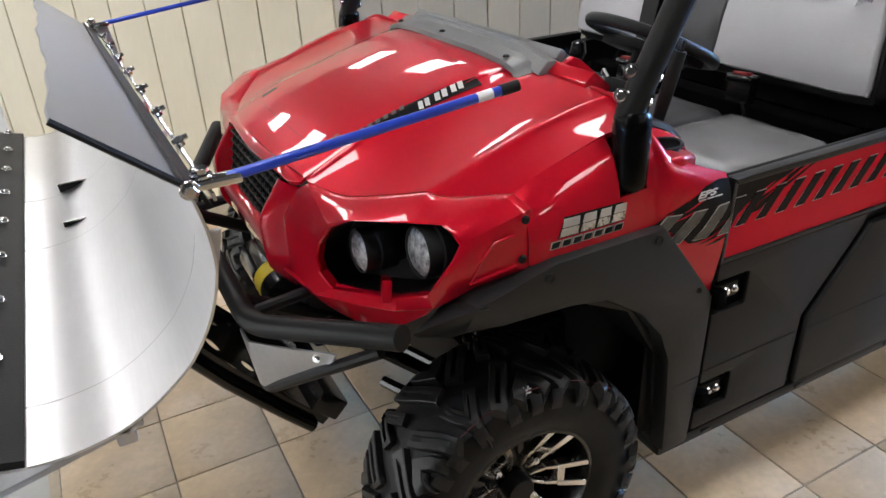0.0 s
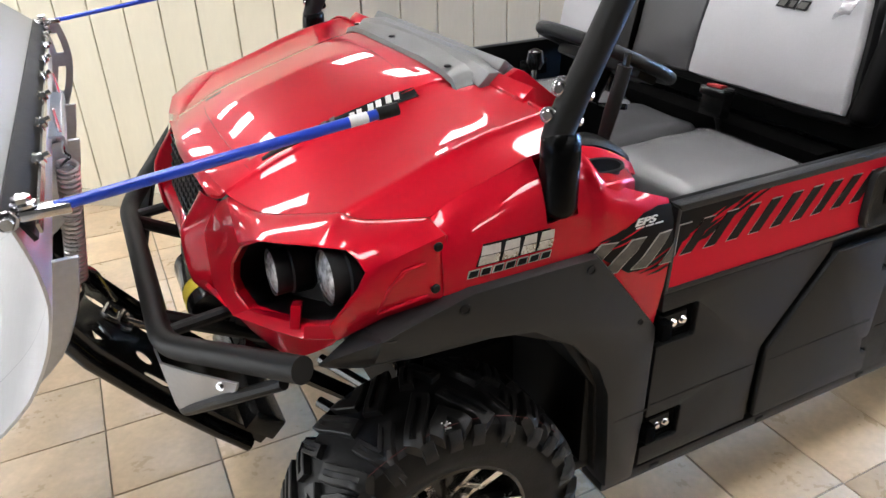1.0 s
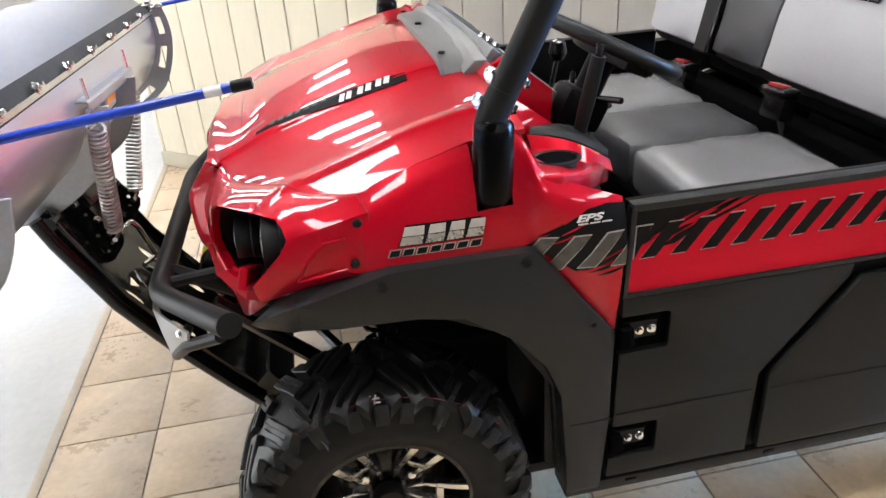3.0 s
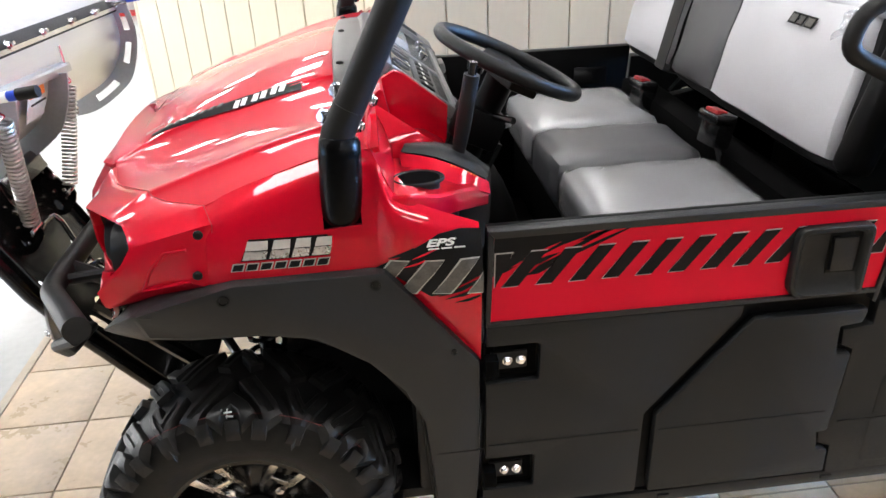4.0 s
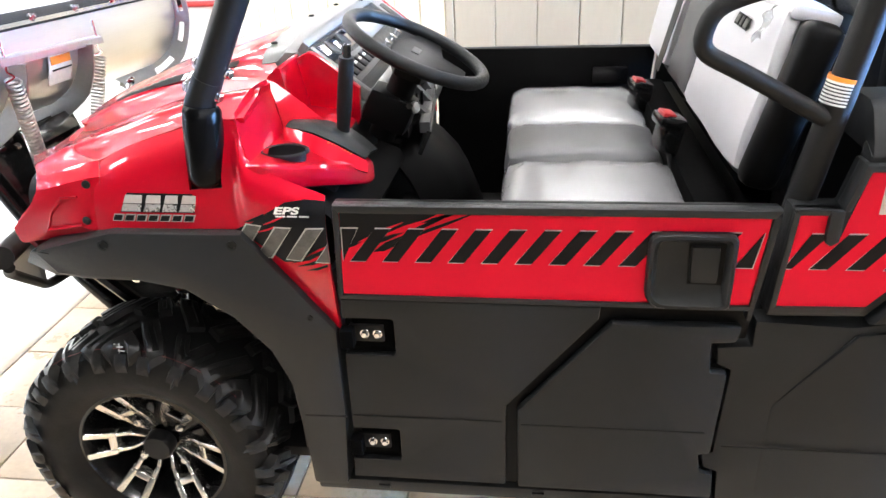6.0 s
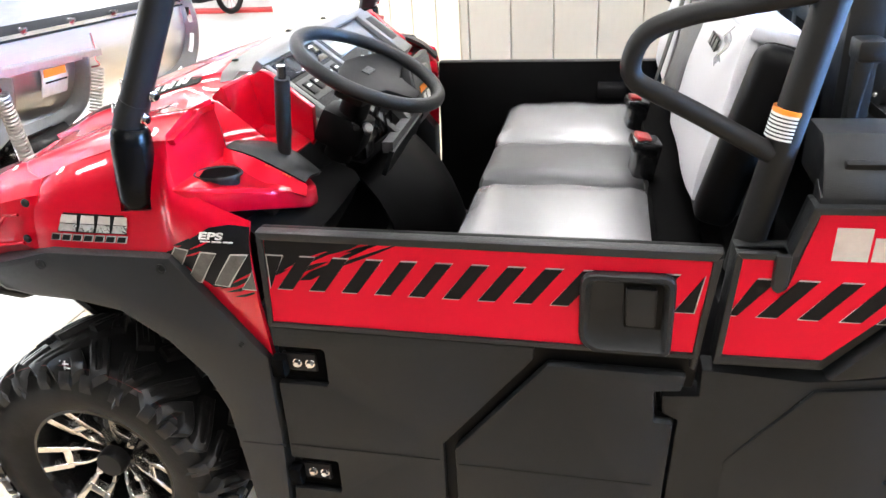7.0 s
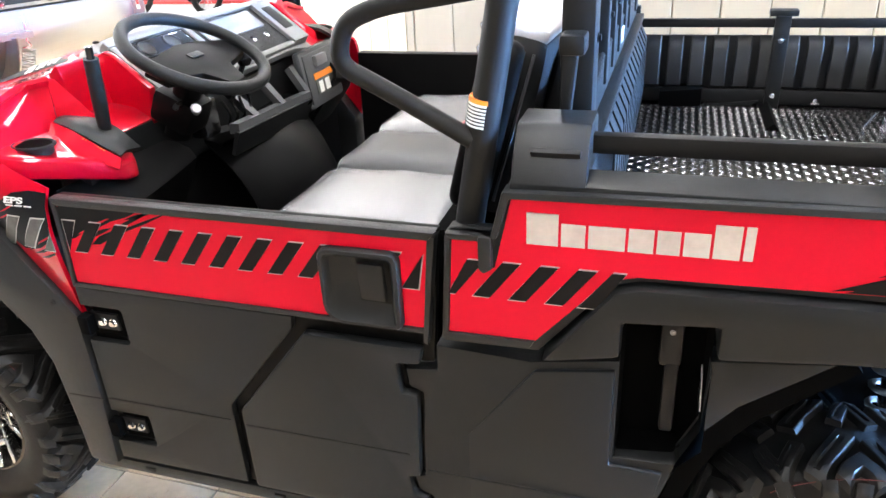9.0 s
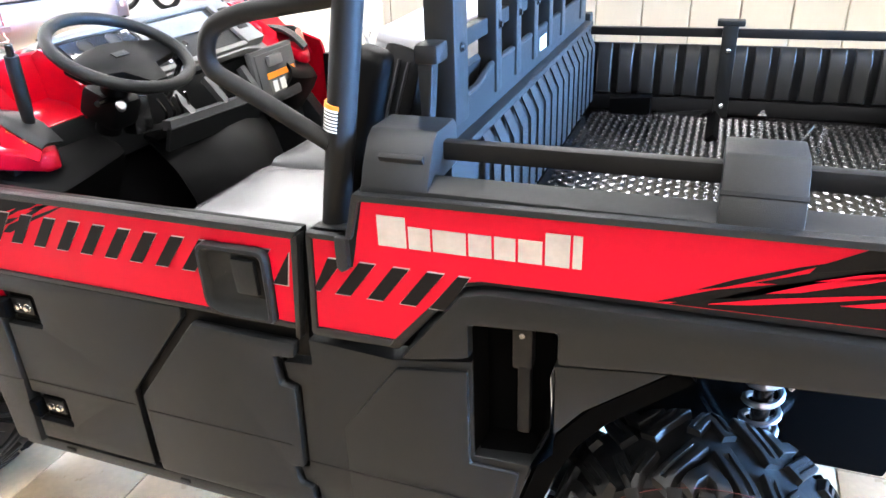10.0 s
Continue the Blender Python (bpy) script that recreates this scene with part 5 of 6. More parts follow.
for x, y, z in ((1.318, -0.107, 1.035), (1.314, 0.459, 0.985)):
    belt = part("seat_belt_buckle", join(box((x, y, z - 0.045), (0.056, 0.088, 0.100), 0.012, (0, 12, 8)), box((x - 0.006, y, z - 0.012), (0.062, 0.096, 0.030), 0.010, (0, 12, 8))), GLOSS, utv, "black seat belt buckle with red button")
    part("buckle_button", box((x - 0.008, y, z + 0.006), (0.036, 0.056, 0.014), 0.004, (0, 12, 8)), REDPLASTIC, belt, "red button")
    part("buckle_stalk", tube([(x + 0.005, y, z - 0.08), (x + 0.03, y - 0.02, 0.86)], 0.013, 8), GLOSS, belt)

# roll cage
for sgn, fix in ((1, lambda b: b), (-1, mirrored)):
    post = part("front_post", fix(tube([(0.302, -0.690, 1.272), (0.393, -0.690, 1.445), (0.60, -0.690, 1.84)], 0.0295, 16)), PIPE, utv, "satin black front roll-cage post")
    part("post_stub", fix(tube([(0.2790, -0.712, 1.076), (0.2790, -0.712, 1.079), (0.2792, -0.711, 1.085), (0.2798, -0.709, 1.094), (0.282, -0.705, 1.13), (0.287, -0.699, 1.205), (0.2895, -0.696, 1.232), (0.2905, -0.695, 1.240)], 0.04, 28, radii=[0.024, 0.031, 0.036, 0.039, 0.0405, 0.0405, 0.0385, 0.033])), STUB, post, "gloss black socket stub")
    part("post_clamp", fix(tube([(0.279, -0.694, 1.222), (0.288, -0.692, 1.248), (0.312, -0.690, 1.292)], 0.0310, 14)), PIPE, post)
    for p in ((0.285, -0.674, 1.321), (0.258, -0.680, 1.276)):
        part("post_bolt", fix(join(bolt((p[0] + 0.008, p[1] - 0.004, p[2]), (-0.75, -0.65, 0.2), 0.012, 0.010))), CHROME, post)
        part("post_bolt", fix(join(bolt((p[0] + 0.070, p[1] - 0.014, p[2] - 0.020), (0.9, -0.4, -0.3), 0.009, 0.008))), CHROME, post)
    rear = part("rear_post", fix(tube([(1.462, -0.690, 0.98), (1.513, -0.690, 1.283), (1.560, -0.690, 1.56), (1.62, -0.69, 1.9)], 0.0275, 16)), PIPE, utv, "satin black rear roll-cage post")
    part("grab_bar", fix(tube([(1.486, -0.700, 1.206), (1.345, -0.705, 1.285), (1.245, -0.705, 1.335), (1.262, -0.705, 1.405), (1.330, -0.702, 1.432), (1.535, -0.692, 1.462)], 0.0170, 14, bend=0.05)), PIPE, rear, "black looped grab bar")
    lab = part("warning_label", fix(moved(lathe([(0.0283, 0.004), (0.0283, 0.046)], 24), Matrix.Translation((1.4995, -0.690, 1.228)) @ Vector((0.05, 0, 0.30)).to_track_quat("Z", "Y").to_matrix().to_4x4())), LABEL, rear, "white warning label with orange head and black print")
    part("label_head", fix(moved(lathe([(0.0286, 0.046), (0.0286, 0.054)], 24), Matrix.Translation((1.4995, -0.690, 1.228)) @ Vector((0.05, 0, 0.30)).to_track_quat("Z", "Y").to_matrix().to_4x4())), ORANGE, lab)
    for k in range(6):
        part("label_print", fix(moved(lathe([(0.0286, 0.008 + 0.0062 * k), (0.0286, 0.0103 + 0.0062 * k)], 24), Matrix.Translation((1.4995, -0.690, 1.228)) @ Vector((0.05, 0, 0.30)).to_track_quat("Z", "Y").to_matrix().to_4x4())), INK, lab)

# dash: silver-grey instrument pod
def pod_shell():
    bm = join(prism(((0.315, 1.258), (0.345, 1.287), (0.372, 1.286), (0.562, 1.137), (0.545, 1.115), (0.370, 1.250), (0.33, 1.245)), -0.318, 0.52, bevel=0.005), prism(((0.33, 1.25), (0.37, 1.25), (0.53, 1.12), (0.40, 1.05), (0.33, 1.05)), -0.29, 0.49))
    bmesh.ops.bisect_plane(bm, geom=bm.verts[:] + bm.edges[:] + bm.faces[:], plane_co=(0, -0.18, 0), plane_no=(0, 1, 0))
    bmesh.ops.bisect_plane(bm, geom=bm.verts[:] + bm.edges[:] + bm.faces[:], plane_co=(0, 0.38, 0), plane_no=(0, 1, 0))
    for v in bm.verts:
        v.co.z -= 0.022 * max(0, abs(v.co.y - YC) - 0.28) / 0.14
    return bm


pod = part("instrument_pod", pod_shell(), DASH, utv, "silver-grey instrument pod")
FACE = Matrix.Translation((0.467, 0, 1.2115)) @ pose(0, 0, 0, 0, 38, 0)


def on_face(y0, y1, u0, u1, h, bevel=0.004):
    """A block on the sloping face of the pod: y across, u up the slope."""
    return moved(box((-(u0 + u1) / 2, (y0 + y1) / 2, 0), (u1 - u0, y1 - y0, h), bevel), FACE)


part("dash_face", on_face(-0.300, 0.49, -0.105, 0.098, 0.012), BLACK, pod, "black dash fascia")
for y0, y1, u0, u1, h in ((-0.312, 0.50, 0.086, 0.108, 0.030), (-0.312, -0.288, -0.108, 0.086, 0.028), (0.005, 0.030, -0.090, 0.086, 0.024), (0.395, 0.50, -0.108, 0.086, 0.040), (-0.288, 0.395, -0.112, -0.092, 0.028)):
    part("dash_frame", on_face(y0, y1, u0, u1, h, 0.006), DASH, pod)
part("gauge", on_face(-0.275, -0.010, 0.020, 0.078, 0.022), SCREEN, pod, "dark instrument display")
for k in range(2):
    part("gauge_ring", moved(lathe([(0.022, 0.0), (0.024, 0.003), (0.026, 0.0)], 24), FACE @ Matrix.Translation((-0.050, -0.20 + 0.11 * k, 0.012))), TRAYGREY, pod)
part("switch_panel", on_face(-0.275, -0.010, -0.060, 0.010, 0.018), TRAYGREY, pod)
for k in range(5):
    part("switch", on_face(-0.262 + 0.050 * k, -0.226 + 0.050 * k, -0.045, -0.004, 0.028), DARK, pod)
    part("switch_mark", on_face(-0.254 + 0.050 * k, -0.234 + 0.050 * k, -0.022, -0.014, 0.030, 0), LABEL, pod)
part("radio", on_face(0.055, 0.360, 0.000, 0.076, 0.022), mat("grey_screen", (0.22, 0.23, 0.24), 0.25), pod, "grey radio screen")
for k in range(3):
    part("knob", moved(lathe([(0.0, 0.020), (0.011, 0.019), (0.013, 0.0)], 16), FACE @ Matrix.Translation((0.045, 0.12 + 0.085 * k, 0.006))), CHROME, pod, "bright round knob")
part("dash_vent", on_face(0.418, 0.475, -0.05, 0.06, 0.044), DARK, pod)

for sgn, fix in ((1, lambda b: b), (-1, mirrored)):
    # a faceted side cheek, and an open cubby between it and the pod
    wing = part("dash_side", fix(loft([[(0.350, -0.482, 1.240), (0.366, -0.470, 1.229), (0.366, -0.455, 1.200)], [(0.372, -0.500, 1.196), (0.425, -0.478, 1.186), (0.425, -0.462, 1.150)], [(0.389, -0.518, 1.148), (0.488, -0.490, 1.140), (0.488, -0.474, 1.100)], [(0.392, -0.522, 1.05), (0.500, -0.495, 1.05), (0.500, -0.478, 1.05)]], 0.003)), RED, utv, "red moulded dash side with a cubby")
    part("cubby_back", fix(prism(((0.346, 1.240), (0.372, 1.262), (0.380, 1.258), (0.402, 1.140), (0.36, 1.10)), -0.465, -0.300, bevel=0.002)), RED, wing)
    part("cubby_floor", fix(prism(((0.380, 1.142), (0.470, 1.128), (0.515, 1.100), (0.50, 1.05), (0.355, 1.05)), -0.472, -0.320, bevel=0.003)), RED, wing)
    part("cubby_side", fix(prism(((0.36, 1.245), (0.410, 1.270), (0.430, 1.262), (0.530, 1.180), (0.525, 1.10), (0.50, 1.05), (0.34, 1.05)), -0.340, -0.318, bevel=0.003)), RED, wing)
    part("cowl_wall", fix(loft(refine([[(0.338, -0.655, 1.212), (0.343, -0.566, 1.238), (0.352, -0.482, 1.240)], [(0.357, -0.695, 1.175), (0.366, -0.590, 1.185), (0.370, -0.500, 1.196)], [(0.380, -0.723, 1.131), (0.388, -0.610, 1.125), (0.387, -0.518, 1.148)], [(0.400, -0.735, 1.090), (0.405, -0.610, 1.080), (0.392, -0.520, 1.080)]], 3), 0.006)), RED, utv, "red hollow behind the hood shoulder")
    # cup holder shelf
    shelf = part("cup_shelf", fix(prism(((0.345, -0.730), (0.412, -0.738), (0.470, -0.712), (0.515, -0.650), (0.588, -0.555), (0.594, -0.520), (0.570, -0.497), (0.46, -0.50), (0.345, -0.50)), 1.078, 1.128, axis="z", bevel=0.012, seg=3)), RED, utv, "red shelf with a cup holder")
    for v in shelf.data.vertices:
        if v.co.x > 0.44 and v.co.z > 1.0:
            v.co.z -= (v.co.x - 0.44) * 0.45
    part("cup_holder", fix(moved(lathe([(0.036, -0.06), (0.041, 0.002), (0.045, 0.006), (0.048, 0.004), (0.049, 0.0)], 28), Matrix.Translation((0.432, -0.645, 1.124)) @ Matrix.Diagonal((1.1, 0.85, 1, 1)))), BLACK, shelf, "black cup holder ring")
    # black disc on the solid shelf stands in for the cup's dark depth
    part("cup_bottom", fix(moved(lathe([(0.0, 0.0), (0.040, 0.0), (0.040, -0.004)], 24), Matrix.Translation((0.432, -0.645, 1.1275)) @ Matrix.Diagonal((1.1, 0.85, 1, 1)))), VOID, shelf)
    part("shelf_edge", fix(loft(refine([[(0.405, -0.548, 1.150), (0.470, -0.566, 1.141), (0.530, -0.572, 1.116), (0.585, -0.556, 1.076)], [(0.412, -0.536, 1.158), (0.475, -0.548, 1.154), (0.540, -0.550, 1.128), (0.592, -0.540, 1.086)], [(0.415, -0.515, 1.156), (0.490, -0.505, 1.150), (0.550, -0.500, 1.124), (0.600, -0.500, 1.080)]], 3), 0.012)), TRIM, utv, "black moulded ledge")
    part("ledge_riser", fix(loft(refine([[(0.400, -0.549, 1.150), (0.470, -0.568, 1.138), (0.530, -0.574, 1.112), (0.588, -0.560, 1.072)], [(0.405, -0.575, 1.120), (0.470, -0.600, 1.105), (0.530, -0.600, 1.082), (0.590, -0.575, 1.050)]], 3), 0.006)), RED, utv, "red riser under the ledge")
    for k in range(8):
        part("reflector_strip", fix(box((0.508 + 0.0068 * k, -0.5755 + 0.0006 * k, 1.1205 - 0.0038 * k), (0.0045, 0.003, 0.003), 0)), ORANGE, utv, "small amber mark")
    # footwell shade is in the knee panel's colour
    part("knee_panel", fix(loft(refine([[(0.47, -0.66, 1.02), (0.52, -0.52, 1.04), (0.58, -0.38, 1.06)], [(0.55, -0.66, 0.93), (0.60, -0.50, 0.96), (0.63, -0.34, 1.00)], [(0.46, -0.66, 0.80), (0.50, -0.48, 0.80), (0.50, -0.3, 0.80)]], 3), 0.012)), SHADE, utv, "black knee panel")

# parking brake lever, passenger grip
lever = part("parking_brake", tube([(0.524, -0.520, 1.10), (0.540, -0.530, 1.19), (0.560, -0.543, 1.300)], 0.016, 12, radii=[0.013, 0.017, 0.0165]), BLACK, utv, "black parking brake lever")
part("lever_button", tube([(0.560, -0.543, 1.298), (0.563, -0.545, 1.326)], 0.009, 10), GLOSS, lever)

# steering wheel and column
SW = Matrix.Translation((0.677, -0.322, 1.270)) @ pose(0, 0, 0, 0, 26, 0)
wheelrim = part("steering_wheel", moved(lathe([(0.172 + 0.0160 * math.cos(a), 0.0160 * math.sin(a)) for a in [2 * math.pi * k / 12 for k in range(12)]], 48, closed=True), SW), BLACK, utv, "black steering wheel on a tilted column")
# boss, column and shroud carry their shade in the colour
part("wheel_boss", moved(join(prism(((-0.02, -0.166), (0.045, -0.162), (0.065, -0.06), (0.13, -0.03), (0.13, 0.03), (0.065, 0.06), (0.045, 0.162), (-0.02, 0.166), (-0.05, 0.07), (-0.06, 0.0), (-0.05, -0.07)), -0.035, -0.008, axis="z", bevel=0.008)), SW), SHADE, wheelrim, "black three-spoke boss")
part("boss_mark", moved(join(box((0, 0, -0.0065), (0.02, 0.05, 0.003), 0.001)), SW), TRIM, wheelrim)
part("steering_column", tube([SW @ Vector((0, 0, -0.02)), SW @ Vector((0.0, 0, -0.16)), SW @ Vector((0, 0, -0.24))], 0.035, 14), SHADE, utv, "black steering column")
part("column_shroud", box((0.60, -0.322, 1.125), (0.12, 0.10, 0.09), 0.02, (0, 26, 0)), SHADE, utv)
part("ignition_key", join(moved(lathe([(0.014, 0), (0.014, 0.02), (0.010, 0.024), (0, 0.024)], 16), Matrix.Translation((0.655, -0.345, 1.128)) @ Vector((0.7, -0.5, 0.4)).to_track_quat("Z", "Y").to_matrix().to_4x4())), GALV, utv, "bright ignition lock")
for pts in ([(0.63, -0.35, 1.15), (0.668, -0.43, 1.16)], [(0.60, -0.28, 1.14), (0.64, -0.18, 1.17)]):
    part("column_lever", tube(pts, 0.008, 8), GLOSS, utv)
part("column_block", box((0.61, -0.25, 1.08), (0.05, 0.07, 0.10), 0.01), GLOSS, utv)
# open tray under the dash
part("dash_tray", join(tube([(0.664, -0.20, 1.035), (0.604, 0.35, 0.985)], 0.020, 4), tube([(0.56, -0.055, 1.105), (0.650, -0.065, 1.028)], 0.017, 4), tube([(0.56, 0.13, 1.09), (0.632, 0.125, 1.012)], 0.017, 4), tube([(0.55, 0.34, 1.08), (0.604, 0.35, 0.985)], 0.017, 4)), TRAYGREY, utv, "grey framed open tray under the dash")
# near-black floor: the tray's inner shade is in its colour
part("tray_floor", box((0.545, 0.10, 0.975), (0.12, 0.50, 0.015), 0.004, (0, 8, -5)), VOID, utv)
part("tray_front", loft([[(0.672, -0.21, 1.030), (0.612, 0.36, 0.978)], [(0.640, -0.20, 0.960), (0.585, 0.34, 0.905)]], 0.012), BLACK, utv, "black lip under the tray")
for k in range(4):
    part("wire", tube([(0.61 + 0.01 * k, -0.16 + 0.03 * k, 1.10), (0.63, -0.15 + 0.035 * k, 1.06 - 0.01 * k), (0.60, -0.13 + 0.03 * k, 1.02)], 0.004, 6, bend=0.02), GLOSS, utv, "thin black wire under the dash")
# cover coloured for the dark of the footwell
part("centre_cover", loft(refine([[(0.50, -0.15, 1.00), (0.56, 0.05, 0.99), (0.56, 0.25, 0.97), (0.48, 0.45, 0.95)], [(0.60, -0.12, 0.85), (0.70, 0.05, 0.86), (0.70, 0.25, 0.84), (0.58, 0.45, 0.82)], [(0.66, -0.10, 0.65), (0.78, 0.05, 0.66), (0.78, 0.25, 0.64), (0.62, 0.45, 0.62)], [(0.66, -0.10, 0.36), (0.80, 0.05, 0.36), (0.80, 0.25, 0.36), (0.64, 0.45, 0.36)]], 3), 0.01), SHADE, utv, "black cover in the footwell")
part("lower_dash", join(box((0.47, 0.10, 1.02), (0.10, 1.40, 0.16), 0.02)), BLACK, utv, "black lower dash")
# glove box
GLOVE = Matrix.Translation((0.578, 0.505, 1.020)) @ pose(0, 0, 0, 0, -8, 0)
glove = part("glove_box", moved(join(box((0, 0, 0), (0.030, 0.275, 0.205), 0.012), box((0.012, 0, 0.0), (0.018, 0.245, 0.175), 0.008)), GLOVE), TRAYGREY, utv, "dark grey glove box door with labels")
part("glove_latch", moved(box((0.028, -0.02, 0.056), (0.022, 0.085, 0.038), 0.008), GLOVE), DASH, glove, "silver-grey latch")
part("glove_label", moved(box((0.0222, 0.015, 0.004), (0.002, 0.185, 0.022), 0), GLOVE), ORANGE, glove)
part("glove_label", moved(box((0.0218, 0.015, -0.036), (0.002, 0.180, 0.052), 0), GLOVE), INKGREY, glove)
for dy, w in ((-0.055, 0.030), (-0.005, 0.036), (0.060, 0.022)):
    part("label_picture", moved(box((0.0226, 0.015 + dy, -0.036), (0.002, w, 0.040), 0), GLOVE), LABEL if w > 0.025 else ORANGE, glove)
# gear lever on the far side of the column
part("gear_lever", join(tube([(0.60, -0.10, 1.08), (0.64, -0.06, 1.19)], 0.008, 8), moved(lathe([(0.0, 0.06), (0.02, 0.05), (0.026, 0.02), (0.016, 0.0)], 14), Matrix.Translation((0.64, -0.06, 1.18)))), GLOSS, utv, "black gear lever")
# far door latch plate
part("door_latch_plate", box(V(1.25, 0.795, 0.905), (0.14, 0.02, 0.07), 0.006), GLOSS, utv)

# ---- cargo bed ----
BEDZ, BX0, BX1 = 0.845, 1.685, 2.86
BY0, BY1 = -0.645, 0.925
bed = part("bed_floor", box(((BX0 + BX1) / 2, (BY0 + BY1) / 2, BEDZ - 0.012), (BX1 - BX0, BY1 - BY0, 0.024), 0.002), mat("worn_tread_plate", (0.016, 0.016, 0.0165), 0.24, metal=0.3, vary=0.25, scale=5, fine=80, rough_vary=0.1), utv, "black diamond-tread bed floor")
lugs_v, lugs_f = [], []
for i in range(int((BX1 - BX0 - 0.04) / 0.025)):
    for j in range(int((BY1 - BY0 - 0.06) / 0.025)):
        cx, cy = BX0 + 0.03 + i * 0.025, BY0 + 0.04 + j * 0.025
        t = radians(45 if (i + j) % 2 else -45)
        c, s, n0 = math.cos(t), math.sin(t), len(lugs_v)
        for a, b, h in ((-0.0112, 0, 0), (0, -0.0046, 0), (0.0112, 0, 0), (0, 0.0046, 0), (-0.005, 0, 0.0028), (0.005, 0, 0.0028)):
            lugs_v.append((cx + a * c - b * s, cy + a * s + b * c, BEDZ + h))
        lugs_f += [(n0, n0 + 1, n0 + 4), (n0 + 1, n0 + 5, n0 + 4), (n0 + 1, n0 + 2, n0 + 5), (n0 + 2, n0 + 3, n0 + 5), (n0 + 3, n0 + 4, n0 + 5), (n0 + 3, n0, n0 + 4)]
lug_mesh = bpy.data.meshes.new("tread_lugs")
lug_mesh.from_pydata(lugs_v, [], lugs_f)
lug_mesh.materials.append(mat("polished_tread", (0.22, 0.22, 0.225), 0.20, metal=1.0, vary=0.3, scale=8))
tagged(adopt(new("tread_lug", lug_mesh), utv), "raised worn lugs of the tread plate", kind="stuff")

# far wall with upright ribs, post and rail
far = part("bed_wall", join(box(((BX0 + BX1) / 2, BY1 + 0.018, 0.962), (BX1 - BX0, 0.02, 0.250), 0.003), box(((BX0 + BX1) / 2, BY1 - 0.004, 0.878), (BX1 - BX0, 0.03, 0.05), 0.005)), DARK, utv, "black ribbed bed wall")
for k in range(15):
    x = 1.735 + 0.0765 * k
    if abs(x - 2.155) > 0.03:
        edge = [(BY1 + 0.004, 0.905), (BY1 - 0.016, 0.915), (BY1 - 0.016, 1.048), (BY1 + 0.004, 1.080), (BY1 + 0.014, 1.088)]
        part("rib", loft([[(x - 0.027, y, z) for y, z in edge], [(x - 0.022, y - 0.006, z) for y, z in edge], [(x + 0.022, y - 0.006, z) for y, z in edge], [(x + 0.027, y, z) for y, z in edge]], 0.003), TRIM, far)
part("stake_post", join(box((2.155, BY1 - 0.012, 1.00), (0.05, 0.03, 0.33), 0.004), box((2.155, BY1 - 0.008, 1.168), (0.09, 0.05, 0.020), 0.005)), BLACK, far)
part("corner_post", box((1.655, BY1 - 0.01, 1.11), (0.05, 0.05, 0.17), 0.006), BLACK, far)
part("bed_rail", join(box((2.25, BY1, 1.132), (1.22, 0.022, 0.030), 0.004)), PIPE, utv, "black square rail above the far bed wall")
for x in (1.828, 2.297):
    part("tie_down", join(bolt((x, BY1 - 0.016, 0.868), (0, -1, 0), 0.009, 0.008), box((x, BY1 - 0.018, 0.858), (0.03, 0.012, 0.008), 0.002)), CHROME, far, "bright tie-down bolt")
for z in (1.076, 0.885):
    part("post_bolt", bolt((2.155, BY1 - 0.028, z), (0, -1, 0), 0.007), CHROME, far)
part("tailgate", box((BX1 + 0.01, (BY0 + BY1) / 2, 0.97), (0.03, BY1 - BY0, 0.24), 0.006), BLACK, utv, "black tailgate")

# front wall of the bed and the cab screen above
head = part("headboard", join(box((1.668, 0.14, 1.00), (0.02, 1.46, 0.30), 0.003), box((1.672, 0.14, 1.165), (0.045, 1.46, 0.018), 0.004)), BLACK, utv, "black ribbed headboard of the bed")
for k in range(16):
    y = -0.40 + 0.080 * k
    part("rib", loft([[(1.680, y - 0.025, 0.885), (1.712, y - 0.025, 0.90), (1.712, y - 0.025, 1.098), (1.684, y - 0.025, 1.158)], [(1.680, y + 0.025, 0.885), (1.712, y + 0.025, 0.90), (1.712, y + 0.025, 1.098), (1.684, y + 0.025, 1.158)]], 0.004), TRIM, head)
scr = part("cab_screen", join(prism(((-0.28, 1.170), (0.86, 1.170), (0.86, 1.262), (-0.28, 1.262)), 1.652, 1.666, axis="x"), prism(((-0.37, 1.170), (-0.28, 1.170), (-0.28, 1.262), (-0.37, 1.240)), 1.652, 1.666, axis="x"), prism(((-0.53, 1.170), (-0.37, 1.170), (-0.37, 1.240), (-0.53, 1.236)), 1.652, 1.666, axis="x"),
                              tube([(1.660, -0.53, 1.237), (1.660, -0.37, 1.241), (1.660, -0.28, 1.263), (1.660, 0.86, 1.263)], 0.008, 8), box((1.640, 0.14, 1.345), (0.024, 1.40, 0.034), 0.003), box((1.640, 0.14, 1.475), (0.024, 1.40, 0.030), 0.003)), BLACK, utv, "black cab screen of flat bars")
for y, w, x0 in ((-0.500, 0.040, 1.612), (-0.245, 0.022, 1.628), (-0.075, 0.022, 1.628), (0.10, 0.022, 1.628), (0.275, 0.022, 1.628), (0.45, 0.022, 1.628), (0.78, 0.040, 1.612)):
    part("screen_bar", prism(((y - w, 1.20), (y + w, 1.20), (y + w, 1.44), (y + w * 1.1, 1.62), (y - w * 1.1, 1.62), (y - w * 0.9, 1.44)), x0, 1.672, axis="x", bevel=0.004), TRIM, scr)
    part("bar_bolt", bolt((1.673, y, 1.345), (1, 0, 0), 0.007), DARK, scr)
part("screen_badge", box((1.6690, 0.19, 1.225), (0.003, 0.07, 0.035), 0), LABEL, scr)
